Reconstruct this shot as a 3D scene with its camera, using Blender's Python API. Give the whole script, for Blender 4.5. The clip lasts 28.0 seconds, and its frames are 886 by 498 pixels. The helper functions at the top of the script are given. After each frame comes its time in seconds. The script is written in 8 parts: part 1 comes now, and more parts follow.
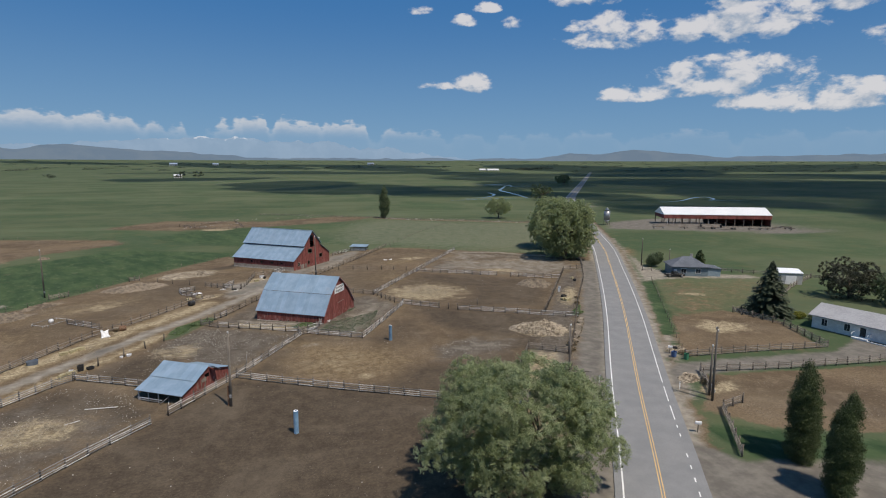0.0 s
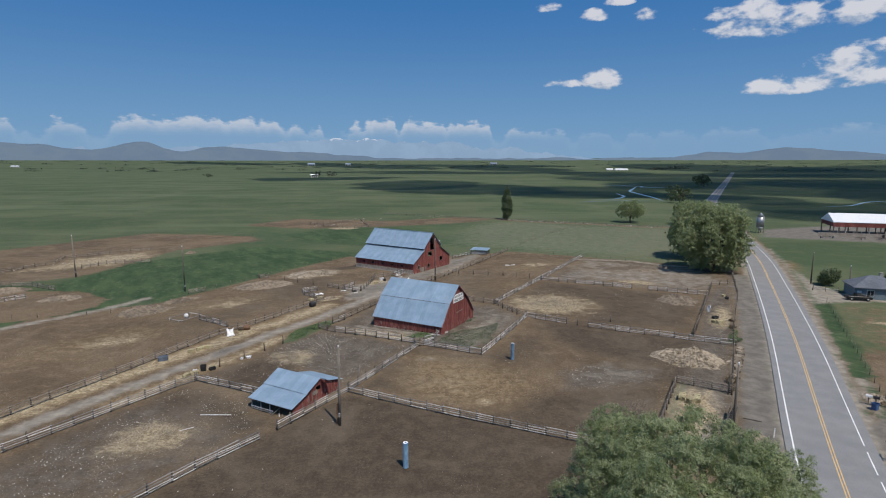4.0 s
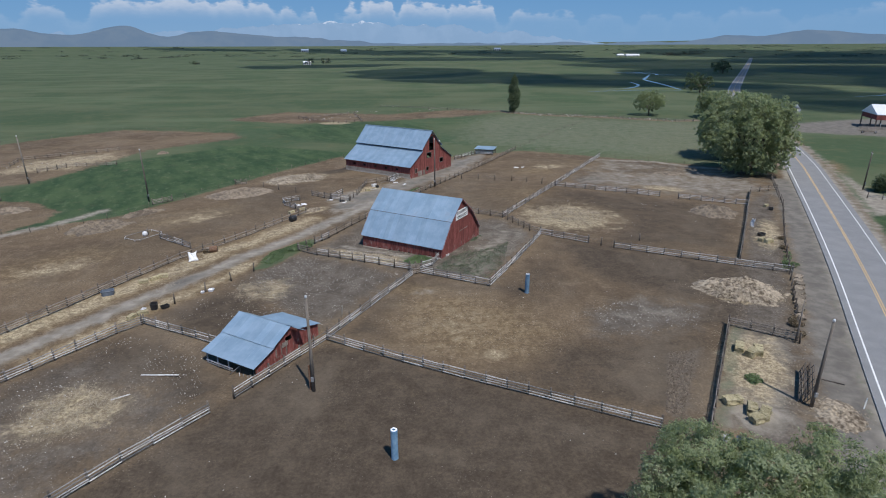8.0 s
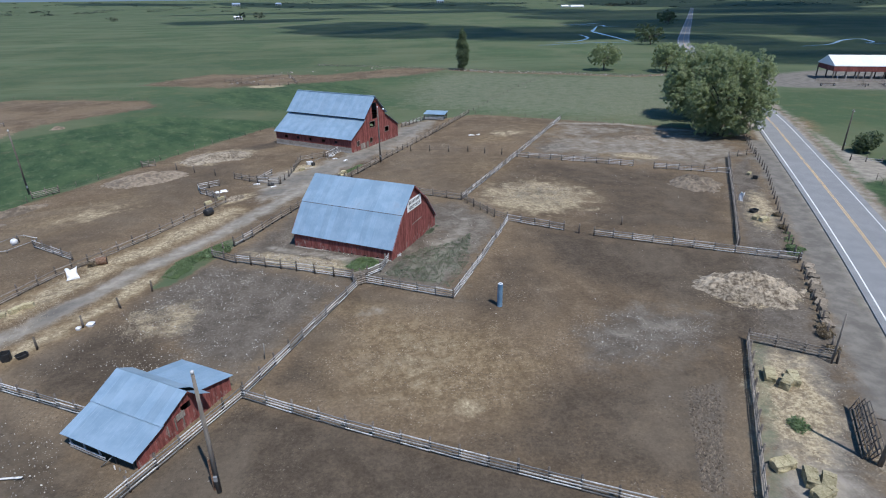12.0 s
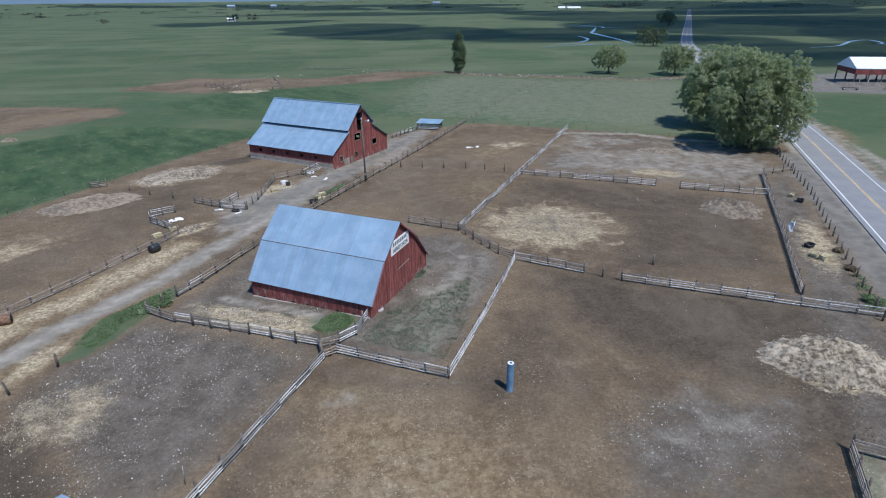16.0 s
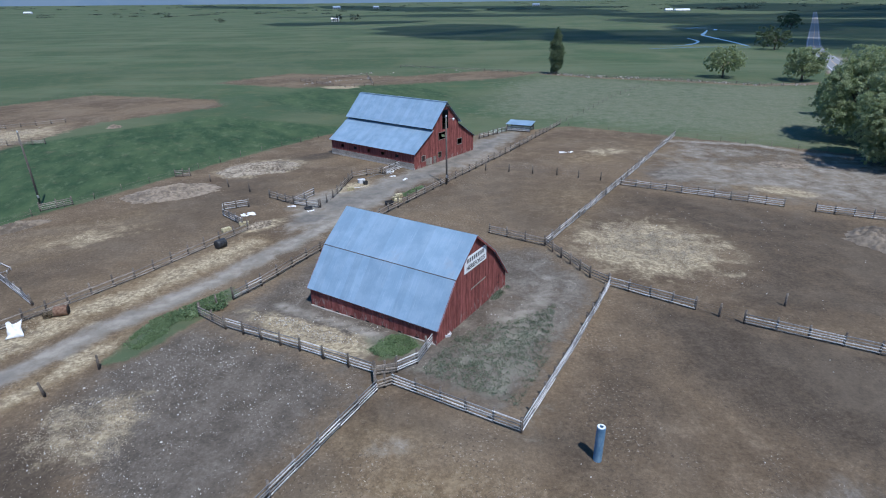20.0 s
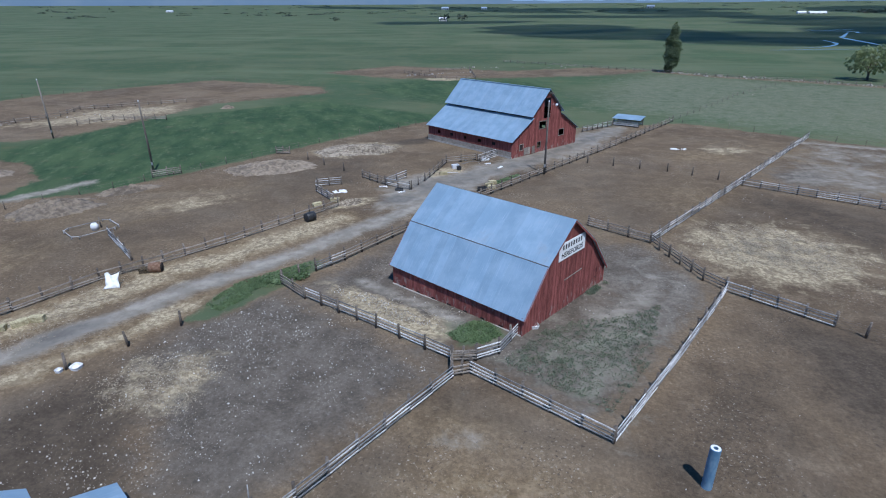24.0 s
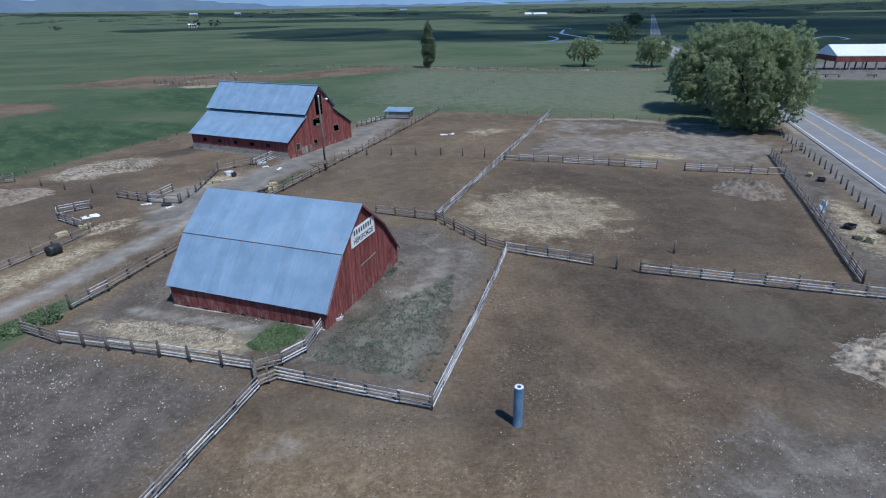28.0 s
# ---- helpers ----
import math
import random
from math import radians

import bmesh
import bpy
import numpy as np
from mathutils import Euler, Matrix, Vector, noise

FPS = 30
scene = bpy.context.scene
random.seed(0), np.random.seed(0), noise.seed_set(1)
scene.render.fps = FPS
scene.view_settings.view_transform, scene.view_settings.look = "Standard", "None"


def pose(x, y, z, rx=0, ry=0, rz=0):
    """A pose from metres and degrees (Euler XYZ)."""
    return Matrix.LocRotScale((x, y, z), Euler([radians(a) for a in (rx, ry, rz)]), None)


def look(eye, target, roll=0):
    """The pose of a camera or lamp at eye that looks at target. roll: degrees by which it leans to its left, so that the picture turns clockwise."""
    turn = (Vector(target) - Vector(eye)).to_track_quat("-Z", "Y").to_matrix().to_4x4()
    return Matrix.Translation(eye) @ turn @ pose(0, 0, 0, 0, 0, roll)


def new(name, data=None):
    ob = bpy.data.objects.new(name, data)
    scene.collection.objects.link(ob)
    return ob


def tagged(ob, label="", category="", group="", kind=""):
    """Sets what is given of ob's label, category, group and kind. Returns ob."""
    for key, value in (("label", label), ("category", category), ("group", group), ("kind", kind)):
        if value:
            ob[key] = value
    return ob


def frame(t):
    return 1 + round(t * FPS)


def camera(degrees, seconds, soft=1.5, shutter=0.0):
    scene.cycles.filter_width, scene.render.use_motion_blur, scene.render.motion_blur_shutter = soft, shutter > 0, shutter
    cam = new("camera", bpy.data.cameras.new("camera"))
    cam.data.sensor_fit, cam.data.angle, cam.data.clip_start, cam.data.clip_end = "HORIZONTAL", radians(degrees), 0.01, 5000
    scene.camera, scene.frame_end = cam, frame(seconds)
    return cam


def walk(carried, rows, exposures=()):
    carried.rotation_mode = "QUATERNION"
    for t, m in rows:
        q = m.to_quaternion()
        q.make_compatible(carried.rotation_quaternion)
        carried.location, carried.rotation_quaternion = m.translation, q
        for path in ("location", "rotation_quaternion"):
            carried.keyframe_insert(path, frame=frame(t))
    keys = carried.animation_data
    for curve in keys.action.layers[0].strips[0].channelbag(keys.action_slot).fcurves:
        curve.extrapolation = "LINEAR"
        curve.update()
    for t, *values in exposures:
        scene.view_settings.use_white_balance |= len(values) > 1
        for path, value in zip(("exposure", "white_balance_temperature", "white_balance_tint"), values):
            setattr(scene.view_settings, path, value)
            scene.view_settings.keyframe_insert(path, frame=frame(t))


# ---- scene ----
cam = camera(77.66, 28.0, soft=1.1)
PATH = [
    (0, (-0.66, -17.72, 34.46), (10.28, 30.45, 26.74), 0.15),
    (0.5, (-0.61, -16.76, 34.53), (8.10, 31.87, 26.79), 0.34),
    (1, (-0.56, -15.71, 34.54), (5.53, 33.31, 26.79), 0.37),
    (1.5, (-0.44, -14.71, 34.59), (3.39, 34.54, 26.82), 0.14),
    (2, (-0.27, -13.66, 34.63), (2.43, 35.66, 26.85), 0.08),
    (2.5, (-0.18, -12.44, 34.67), (1.99, 36.90, 26.91), -0.17),
    (3, (-0.19, -11.08, 34.62), (0.85, 38.31, 26.89), -0.19),
    (3.5, (-0.24, -9.35, 34.56), (0.09, 40.05, 26.82), 0.02),
    (5.5, (0.00, -0.00, 34.56), (0.00, 49.39, 26.78), -0.12),
    (6, (0.09, 2.48, 34.55), (0.13, 51.87, 26.77), -0.33),
    (6.5, (0.19, 4.94, 34.51), (0.22, 54.27, 26.33), -0.33),
    (7, (0.20, 7.34, 34.38), (0.22, 56.41, 24.78), -0.43),
    (7.5, (0.12, 9.59, 34.19), (0.13, 57.89, 21.24), -0.28),
    (8, (-0.01, 11.89, 34.05), (0.02, 58.86, 16.91), -0.22),
    (8.5, (-0.04, 14.29, 34.04), (0.02, 59.86, 13.47), -0.29),
    (9, (0.06, 16.75, 33.96), (0.00, 62.29, 13.32), -0.37),
    (9.5, (0.21, 19.30, 33.88), (0.08, 64.84, 13.23), -0.41),
    (10, (0.20, 21.76, 33.86), (0.05, 67.29, 13.19), -0.61),
    (10.5, (0.15, 23.97, 33.75), (-0.06, 69.50, 13.10), -0.78),
    (11, (0.19, 25.98, 33.65), (0.67, 71.52, 13.00), -0.78),
    (11.5, (0.29, 27.92, 33.53), (2.63, 73.41, 12.90), -0.78),
    (12, (0.36, 29.83, 33.45), (4.65, 75.18, 12.84), -0.72),
    (12.5, (0.48, 31.69, 33.43), (5.17, 77.01, 12.83), -0.77),
    (14.5, (1.69, 40.96, 33.03), (6.41, 86.28, 12.46), -0.75),
    (15, (2.02, 43.22, 32.82), (6.71, 88.56, 12.27), -0.65),
    (15.5, (2.29, 45.23, 32.60), (6.93, 90.58, 12.07), -0.72),
    (16, (2.52, 46.59, 32.28), (7.09, 91.97, 11.80), -0.76),
    (16.5, (2.76, 47.60, 31.90), (7.26, 93.01, 11.45), -0.70),
    (17, (2.94, 48.56, 31.47), (7.47, 93.98, 11.08), -0.74),
    (17.5, (3.11, 49.63, 31.07), (7.60, 95.08, 10.70), -0.79),
    (18, (3.22, 50.77, 30.89), (7.65, 96.22, 10.52), -0.72),
    (18.5, (3.28, 51.91, 30.88), (6.03, 97.50, 10.53), -0.66),
    (19, (3.37, 52.90, 30.89), (2.22, 98.58, 10.59), -0.90),
    (19.5, (3.45, 54.01, 30.61), (1.00, 99.66, 10.36), -0.83),
    (20, (3.36, 55.32, 30.14), (0.47, 100.94, 9.89), -0.63),
    (20.5, (3.20, 56.69, 29.70), (0.24, 102.31, 9.45), -0.65),
    (22.5, (3.06, 58.42, 27.08), (-0.13, 104.10, 7.00), -0.14),
    (23, (2.99, 58.51, 26.81), (-3.23, 103.88, 6.74), -0.31),
    (23.5, (3.00, 58.50, 26.71), (-6.67, 103.26, 6.64), -0.32),
    (24, (2.91, 58.45, 26.56), (-7.98, 102.94, 6.49), -0.33),
    (24.5, (2.78, 58.30, 26.42), (-12.17, 101.59, 6.36), -0.46),
    (25, (2.89, 58.27, 26.22), (-15.13, 100.40, 6.22), -0.47),
    (25.5, (2.99, 58.33, 26.03), (-14.38, 100.75, 6.04), -0.45),
    (26, (3.03, 58.45, 25.80), (-11.69, 101.87, 5.85), -0.48),
    (26.5, (3.13, 58.60, 25.56), (-7.83, 103.13, 5.65), -0.56),
    (27, (3.21, 58.66, 25.34), (-2.71, 104.16, 5.47), -0.84),
    (27.5, (3.32, 58.68, 25.12), (3.70, 104.56, 5.24), -0.89),
    (28, (3.48, 58.87, 24.86), (10.51, 104.19, 4.95), -0.99),
]
walk(cam, [(t, look(e, g, r)) for t, e, g, r in PATH], [(0, 0.10, 7150, 12), (5, 0.10, 6600, 12), (7, 0.08, 6400, 12), (9, 0.26, 6200, 12), (12, 0.38, 6000, 11), (18, 0.38, 5700, 11), (24, 0.27, 5500, 11), (28, 0.16, 5500, 11)])

# ---- light and sky ----
SUN_AZ, SUN_EL = radians(148), radians(62)      # bearing clockwise from +y, and height
sun_dir = Vector((math.sin(SUN_AZ) * math.cos(SUN_EL), math.cos(SUN_AZ) * math.cos(SUN_EL), math.sin(SUN_EL)))
sun = new("sun", bpy.data.lights.new("sun", "SUN"))
sun.data.energy, sun.data.angle, sun.data.color = 3.7, radians(0.6), (1.0, 0.96, 0.9)
sun.matrix_world = look(sun_dir * 300, (0, 0, 0))


class Net:
    """A short way to write node trees."""

    def __init__(self, tree):
        self.tree = tree
        tree.nodes.clear()

    def add(self, kind, **sockets):
        n = self.tree.nodes.new(kind)
        for key, v in sockets.items():
            self.put(n.inputs[key.replace("_", " ")], v)
        return n

    def put(self, socket, v):
        if isinstance(v, bpy.types.NodeSocket):
            self.tree.links.new(v, socket)
        else:
            socket.default_value = v

    def noise(self, at, scale, detail=4, rough=0.55, warp=0.0):
        return self.add("ShaderNodeTexNoise", Vector=at, Scale=scale, Detail=detail, Roughness=rough, Distortion=warp).outputs["Fac"]

    def voronoi(self, at, scale, out="Distance"):
        return self.add("ShaderNodeTexVoronoi", Vector=at, Scale=scale).outputs[out]

    def ramp(self, v, lo, hi, a=0.0, b=1.0):
        n = self.add("ShaderNodeMapRange")
        n.interpolation_type = "SMOOTHSTEP"
        for i, x in enumerate((v, lo, hi, a, b)):
            self.put(n.inputs[i], x)
        return n.outputs[0]

    def math(self, op, a, b=0.0):
        n = self.add("ShaderNodeMath")
        n.operation = op
        self.put(n.inputs[0], a)
        self.put(n.inputs[1], b)
        return n.outputs[0]

    def mix(self, f, a, b):
        n = self.add("ShaderNodeMix")
        n.data_type = "RGBA"
        for i, x in ((0, f), (6, a), (7, b)):
            self.put(n.inputs[i], x if isinstance(x, (float, int, bpy.types.NodeSocket)) else (*x, 1.0))
        return n.outputs[2]

    def scaled(self, at, s):
        n = self.add("ShaderNodeVectorMath")
        n.operation = "MULTIPLY"
        self.put(n.inputs[0], at)
        n.inputs[1].default_value = s
        return n.outputs[0]

    def attribute(self, name):
        n = self.add("ShaderNodeAttribute")
        n.attribute_name = name
        return n.outputs["Fac"]


world = bpy.data.worlds.new("sky")
scene.world = world
world.use_nodes = True
net = Net(world.node_tree)
sky = net.add("ShaderNodeTexSky")
sky.sky_type, sky.sun_disc = "NISHITA", False
sky.sun_elevation, sky.sun_rotation, sky.altitude = SUN_EL, SUN_AZ, 1300
sky.air_density, sky.dust_density, sky.ozone_density = 1.0, 0.6, 2.0
way = net.add("ShaderNodeTexCoord").outputs["Generated"]
sep = net.add("ShaderNodeSeparateXYZ", Vector=way)
up = net.math("MAXIMUM", sep.outputs["Z"], 0.004)


def towards(at, az, el, wide, tall):
    """1 in the middle of an oval patch of sky about a bearing and height in degrees, 0 outside it."""
    c, s_, ca = math.cos(radians(az)), math.sin(radians(az)), math.cos(radians(el))
    d = net.add("ShaderNodeVectorMath")
    d.operation = "SUBTRACT"
    net.put(d.inputs[0], at)
    d.inputs[1].default_value = (s_ * ca, c * ca, math.sin(radians(el)))
    side = net.add("ShaderNodeVectorMath")
    side.operation = "DOT_PRODUCT"
    net.put(side.inputs[0], d.outputs[0])
    side.inputs[1].default_value = (c / radians(wide), -s_ / radians(wide), 0)
    ahead = net.add("ShaderNodeVectorMath")
    ahead.operation = "DOT_PRODUCT"
    net.put(ahead.inputs[0], d.outputs[0])
    ahead.inputs[1].default_value = (s_ / radians(40), c / radians(40), 0)
    z = net.math("MULTIPLY", net.add("ShaderNodeSeparateXYZ", Vector=d.outputs[0]).outputs["Z"], 1 / radians(tall))
    # flat below, domed above
    z = net.math("MAXIMUM", z, net.math("MULTIPLY", z, -2.2))
    q = net.math("ADD", net.math("POWER", net.math("ABSOLUTE", side.outputs["Value"]), 2.0), net.math("ADD", net.math("POWER", z, 2.0), net.math("POWER", net.math("ABSOLUTE", ahead.outputs["Value"]), 2.0)))
    return net.ramp(q, 1.15, 0.0)


# bearing, height, half-widths: the heaps to the north-east, a lone small cloud, and more out of sight behind
HEAPS = ((29.5, 11.6, 7.0, 3.0), (27.5, 15.4, 6.0, 2.4), (40.0, 11.6, 8.0, 3.2), (39.0, 15.4, 9.0, 3.2), (48.0, 13.2, 6.0, 3.0), (39.5, 7.2, 8.5, 3.4), (32.0, 6.4, 5.5, 1.6), (46.0, 5.2, 9.0, 2.4),
         (53.0, 9.4, 5.5, 2.8), (15.6, 7.6, 2.9, 1.9), (12.4, 7.5, 2.8, 0.8), (14.8, 13.4, 1.9, 1.0), (19.6, 13.0, 1.6, 1.3), (10.5, 14.4, 1.7, 0.8), (17.0, 14.6, 1.8, 0.9), (62, 10, 9, 5), (-80, 12, 14, 6), (120, 20, 30, 16), (-150, 25, 30, 14))


def cumulus(at):
    fine = net.noise(net.scaled(at, (1.0, 1.0, 1.9)), 19.0, 8, 0.58, 0.2)
    tuft = net.noise(net.scaled(at, (1.0, 1.0, 1.3)), 60.0, 4, 0.55)
    heap = towards(at, *HEAPS[0])
    for h in HEAPS[1:]:
        heap = net.math("MAXIMUM", heap, towards(at, *h))
    thick = net.math("ADD", net.math("MULTIPLY", heap, 0.50), net.math("ADD", net.math("MULTIPLY", fine, 1.70), net.math("MULTIPLY", tuft, 0.34)))
    return net.math("MULTIPLY", thick, net.ramp(heap, 0.0, 0.30, 0.55, 1.0))


def lifted(at, dx, dz):
    v = net.add("ShaderNodeVectorMath")
    net.put(v.inputs[0], at)
    v.inputs[1].default_value = (dx, 0.0, dz)
    return v.outputs[0]


cover = cumulus(way)
over_it = cumulus(lifted(way, 0.006, 0.016))
puffs = net.ramp(cover, 1.26, 1.56)
# sunlit tops, and grey bases where more cloud stands above
puff_light = net.ramp(net.math("SUBTRACT", cover, net.math("MULTIPLY", over_it, 0.97)), -0.20, 0.24)
# the far bank of cloud that stands over the mountains
round_at = net.scaled(way, (1.0, 1.0, 0.0))
swell = net.noise(round_at, 7.0, 3, 0.5)
knob = net.noise(net.scaled(way, (1.0, 1.0, 2.0)), 40.0, 3, 0.50, 0.1)
gaps = net.ramp(net.noise(round_at, 16.0, 2), 0.36, 0.52, 0.66, 1.0)
crumb = net.noise(net.scaled(way, (1.0, 1.0, 2.6)), 90.0, 4, 0.5)
bank_top = net.math("ADD", net.math("MULTIPLY", swell, 0.060), net.math("ADD", net.math("MULTIPLY", knob, 0.038), net.math("ADD", net.math("MULTIPLY", crumb, 0.018), 0.011)))
bank_top = net.math("MULTIPLY", bank_top, net.math("MULTIPLY", gaps, net.ramp(sep.outputs["X"], 0.02, 0.34, 1.0, 0.72)))
under = net.math("SUBTRACT", bank_top, up)
body = net.math("MULTIPLY", net.ramp(under, -0.001, 0.010), net.ramp(sep.outputs["X"], 0.10, 0.30, 1.0, 0.55))
bank = net.math("MULTIPLY", body, net.ramp(up, 0.038, 0.070, 0.12, 0.76))
bank_light = net.ramp(net.math("ADD", net.math("MULTIPLY", under, -1.0), net.math("MULTIPLY", knob, 0.030)), -0.016, 0.012)
cloud = net.math("MAXIMUM", puffs, bank)
light = net.mix(net.ramp(net.math("SUBTRACT", puffs, bank), -0.05, 0.05), net.mix(bank_light, (4.4, 5.6, 7.3), (8.2, 8.6, 9.2)), net.mix(puff_light, (4.7, 5.7, 7.1), (8.6, 8.9, 9.5)))
deep = net.mix(net.ramp(up, -0.02, 0.30), (1.75, 3.95, 6.9), (0.36, 2.10, 5.6))
air = net.mix(0.88, sky.outputs[0], deep)
blue = net.mix(net.math("MULTIPLY", cloud, 0.84), air, light)
background = net.add("ShaderNodeBackground", Color=blue, Strength=0.075)
net.tree.links.new(background.outputs[0], net.add("ShaderNodeOutputWorld").inputs["Surface"])


# ---- materials ----
def material(name, build, rough=0.85, metal=0.0, bump=0.0, shine=0.3):
    """build(net, at) gives a colour and, if it likes, a height."""
    m = bpy.data.materials.new(name)
    m.use_nodes = True
    n = Net(m.node_tree)
    at = n.add("ShaderNodeNewGeometry").outputs["Position"]
    colour, *rest = build(n, at)
    b = n.add("ShaderNodeBsdfPrincipled", Roughness=rough, Metallic=metal)
    b.inputs["Specular IOR Level"].default_value = shine
    n.put(b.inputs["Base Color"], colour)
    if rest and rest[0] is not None:
        h = n.add("ShaderNodeBump", Strength=bump, Distance=0.05, Height=rest[0])
        n.put(b.inputs["Normal"], h.outputs[0])
    if len(rest) > 1:
        n.put(b.inputs["Roughness"], rest[1])
    n.tree.links.new(b.outputs[0], n.add("ShaderNodeOutputMaterial").inputs["Surface"])
    return m


def plain(name, a, b, scale=3.0, rough=0.8, metal=0.0, bump=0.15, stretch=(1, 1, 1), vary=0.25):
    """Two tones of one stuff, mixed by noise at two scales, and a little from piece to piece."""
    def build(n, at):
        p = n.scaled(at, stretch)
        f = n.math("ADD", n.math("MULTIPLY", n.noise(p, scale), 0.6), n.math("MULTIPLY", n.noise(p, scale * 0.13, 2), 0.4))
        f = n.ramp(f, 0.36, 0.64)
        one = n.add("ShaderNodeObjectInfo").outputs["Random"]
        c = n.mix(f, a, b)
        k = n.ramp(one, 0, 1, 1 - vary, 1 + vary)
        c = n.mix(1.0, c, c)
        v = n.add("ShaderNodeHueSaturation", Color=c, Value=k).outputs[0]
        return v, n.noise(p, scale * 3)
    return material(name, build, rough, metal, bump)


def ground_stuff(n, at):
    flat = n.scaled(at, (1, 1, 0))
    tuft, patch, wide, vast = n.noise(flat, 1.1, 5), n.noise(flat, 0.11, 4), n.noise(flat, 0.018, 4, 0.6, 0.5), n.noise(n.scaled(at, (0.6, 1.6, 0)), 0.0042, 4, 0.6)
    grit = n.noise(flat, 6.0, 4, 0.7)
    grass = n.mix(n.ramp(wide, 0.38, 0.62), (0.056, 0.083, 0.041), (0.084, 0.104, 0.055))
    grass = n.mix(n.ramp(vast, 0.40, 0.62), grass, n.mix(n.ramp(wide, 0.4, 0.6), (0.064, 0.097, 0.047), (0.104, 0.120, 0.066)))
    bands = n.noise(n.scaled(at, (0.35, 1.9, 0)), 0.012, 5, 0.62, 0.6)
    grass = n.mix(n.ramp(bands, 0.50, 0.68, 0.0, 0.55), grass, (0.128, 0.146, 0.086))
    grass = n.mix(n.ramp(bands, 0.46, 0.34, 0.0, 0.4), grass, (0.046, 0.078, 0.043))
    grass = n.mix(n.ramp(patch, 0.5, 0.75, 0.0, 0.35), grass, (0.13, 0.115, 0.055))
    rows_at = n.add("ShaderNodeVectorRotate", Vector=flat, Angle=radians(-30)).outputs[0]
    lush = n.mix(n.ramp(n.noise(n.scaled(rows_at, (1, 0.35, 0)), 0.16, 6, 0.68), 0.36, 0.64), (0.030, 0.058, 0.027), (0.064, 0.097, 0.044))
    lush = n.mix(n.ramp(n.noise(n.scaled(rows_at, (1.0, 0.5, 0)), 0.42, 7, 0.74), 0.52, 0.66, 0.0, 0.55), lush, (0.112, 0.142, 0.076))
    lush = n.mix(n.ramp(n.noise(flat, 1.6, 5, 0.7), 0.55, 0.70, 0.0, 0.4), lush, (0.028, 0.050, 0.026))
    grass = n.mix(n.ramp(n.noise(flat, 0.25, 7, 0.75), 0.50, 0.68, 0.0, 0.35), grass, (0.125, 0.140, 0.082))
    grass = n.mix(n.ramp(n.noise(flat, 0.5, 6, 0.72), 0.54, 0.70, 0.0, 0.30), grass, (0.045, 0.066, 0.036))
    earth = n.mix(n.ramp(n.noise(flat, 0.055, 5, 0.62, 0.6), 0.36, 0.62), (0.096, 0.069, 0.044), (0.158, 0.115, 0.072))
    earth = n.mix(n.ramp(n.noise(flat, 0.35, 6, 0.66), 0.46, 0.68, 0.0, 0.7), earth, (0.185, 0.138, 0.090))
    earth = n.mix(n.ramp(grit, 0.5, 0.72, 0.0, 0.4), earth, (0.06, 0.046, 0.036))
    fleck = n.noise(flat, 2.2, 6, 0.75)
    earth = n.mix(n.ramp(fleck, 0.54, 0.70, 0.0, 0.55), earth, (0.215, 0.175, 0.125))
    earth = n.mix(n.ramp(n.noise(flat, 0.9, 5, 0.7), 0.56, 0.72, 0.0, 0.3), earth, (0.085, 0.064, 0.048))
    grey = n.mix(n.ramp(n.noise(flat, 0.4, 6, 0.65), 0.35, 0.65), (0.084, 0.070, 0.055), (0.134, 0.113, 0.090))
    grey = n.mix(n.ramp(fleck, 0.55, 0.70, 0.0, 0.6), grey, (0.255, 0.23, 0.20))
    grey = n.mix(n.ramp(grit, 0.55, 0.72, 0.0, 0.5), grey, (0.075, 0.062, 0.052))
    damp = n.mix(n.ramp(n.noise(flat, 0.5, 6, 0.68), 0.3, 0.72), (0.060, 0.046, 0.033), (0.094, 0.073, 0.052))
    damp = n.mix(n.ramp(fleck, 0.58, 0.72, 0.0, 0.35), damp, (0.150, 0.124, 0.092))
    dry = n.mix(n.ramp(n.noise(flat, 0.7, 6, 0.7), 0.35, 0.68), (0.128, 0.090, 0.050), (0.225, 0.165, 0.098))
    dry = n.mix(n.ramp(fleck, 0.52, 0.68, 0.0, 0.55), dry, (0.33, 0.265, 0.175))
    straw = n.mix(n.ramp(n.noise(flat, 2.4, 7, 0.75), 0.35, 0.66), (0.205, 0.158, 0.098), (0.52, 0.435, 0.285))
    straw = n.mix(n.ramp(n.noise(flat, 0.75, 5, 0.7, 0.5), 0.46, 0.64, 0.0, 0.75), straw, (0.150, 0.115, 0.078))
    straw = n.mix(n.ramp(n.noise(flat, 1.8, 5, 0.75, 0.8), 0.56, 0.66, 0.0, 0.8), straw, (0.105, 0.080, 0.056))
    straw = n.mix(n.ramp(grit, 0.52, 0.7, 0.0, 0.5), straw, (0.13, 0.098, 0.064))
    gravel = n.mix(n.ramp(n.noise(flat, 0.5, 6, 0.6), 0.35, 0.68), (0.205, 0.182, 0.148), (0.320, 0.286, 0.236))
    drive = n.mix(n.ramp(n.noise(flat, 0.4, 6, 0.65), 0.35, 0.68), (0.128, 0.116, 0.100), (0.198, 0.180, 0.154))
    rough_edge = n.math("ADD", n.math("MULTIPLY", n.noise(flat, 0.30, 7, 0.74, 0.4), 1.5), n.math("MULTIPLY", grit, 0.35))

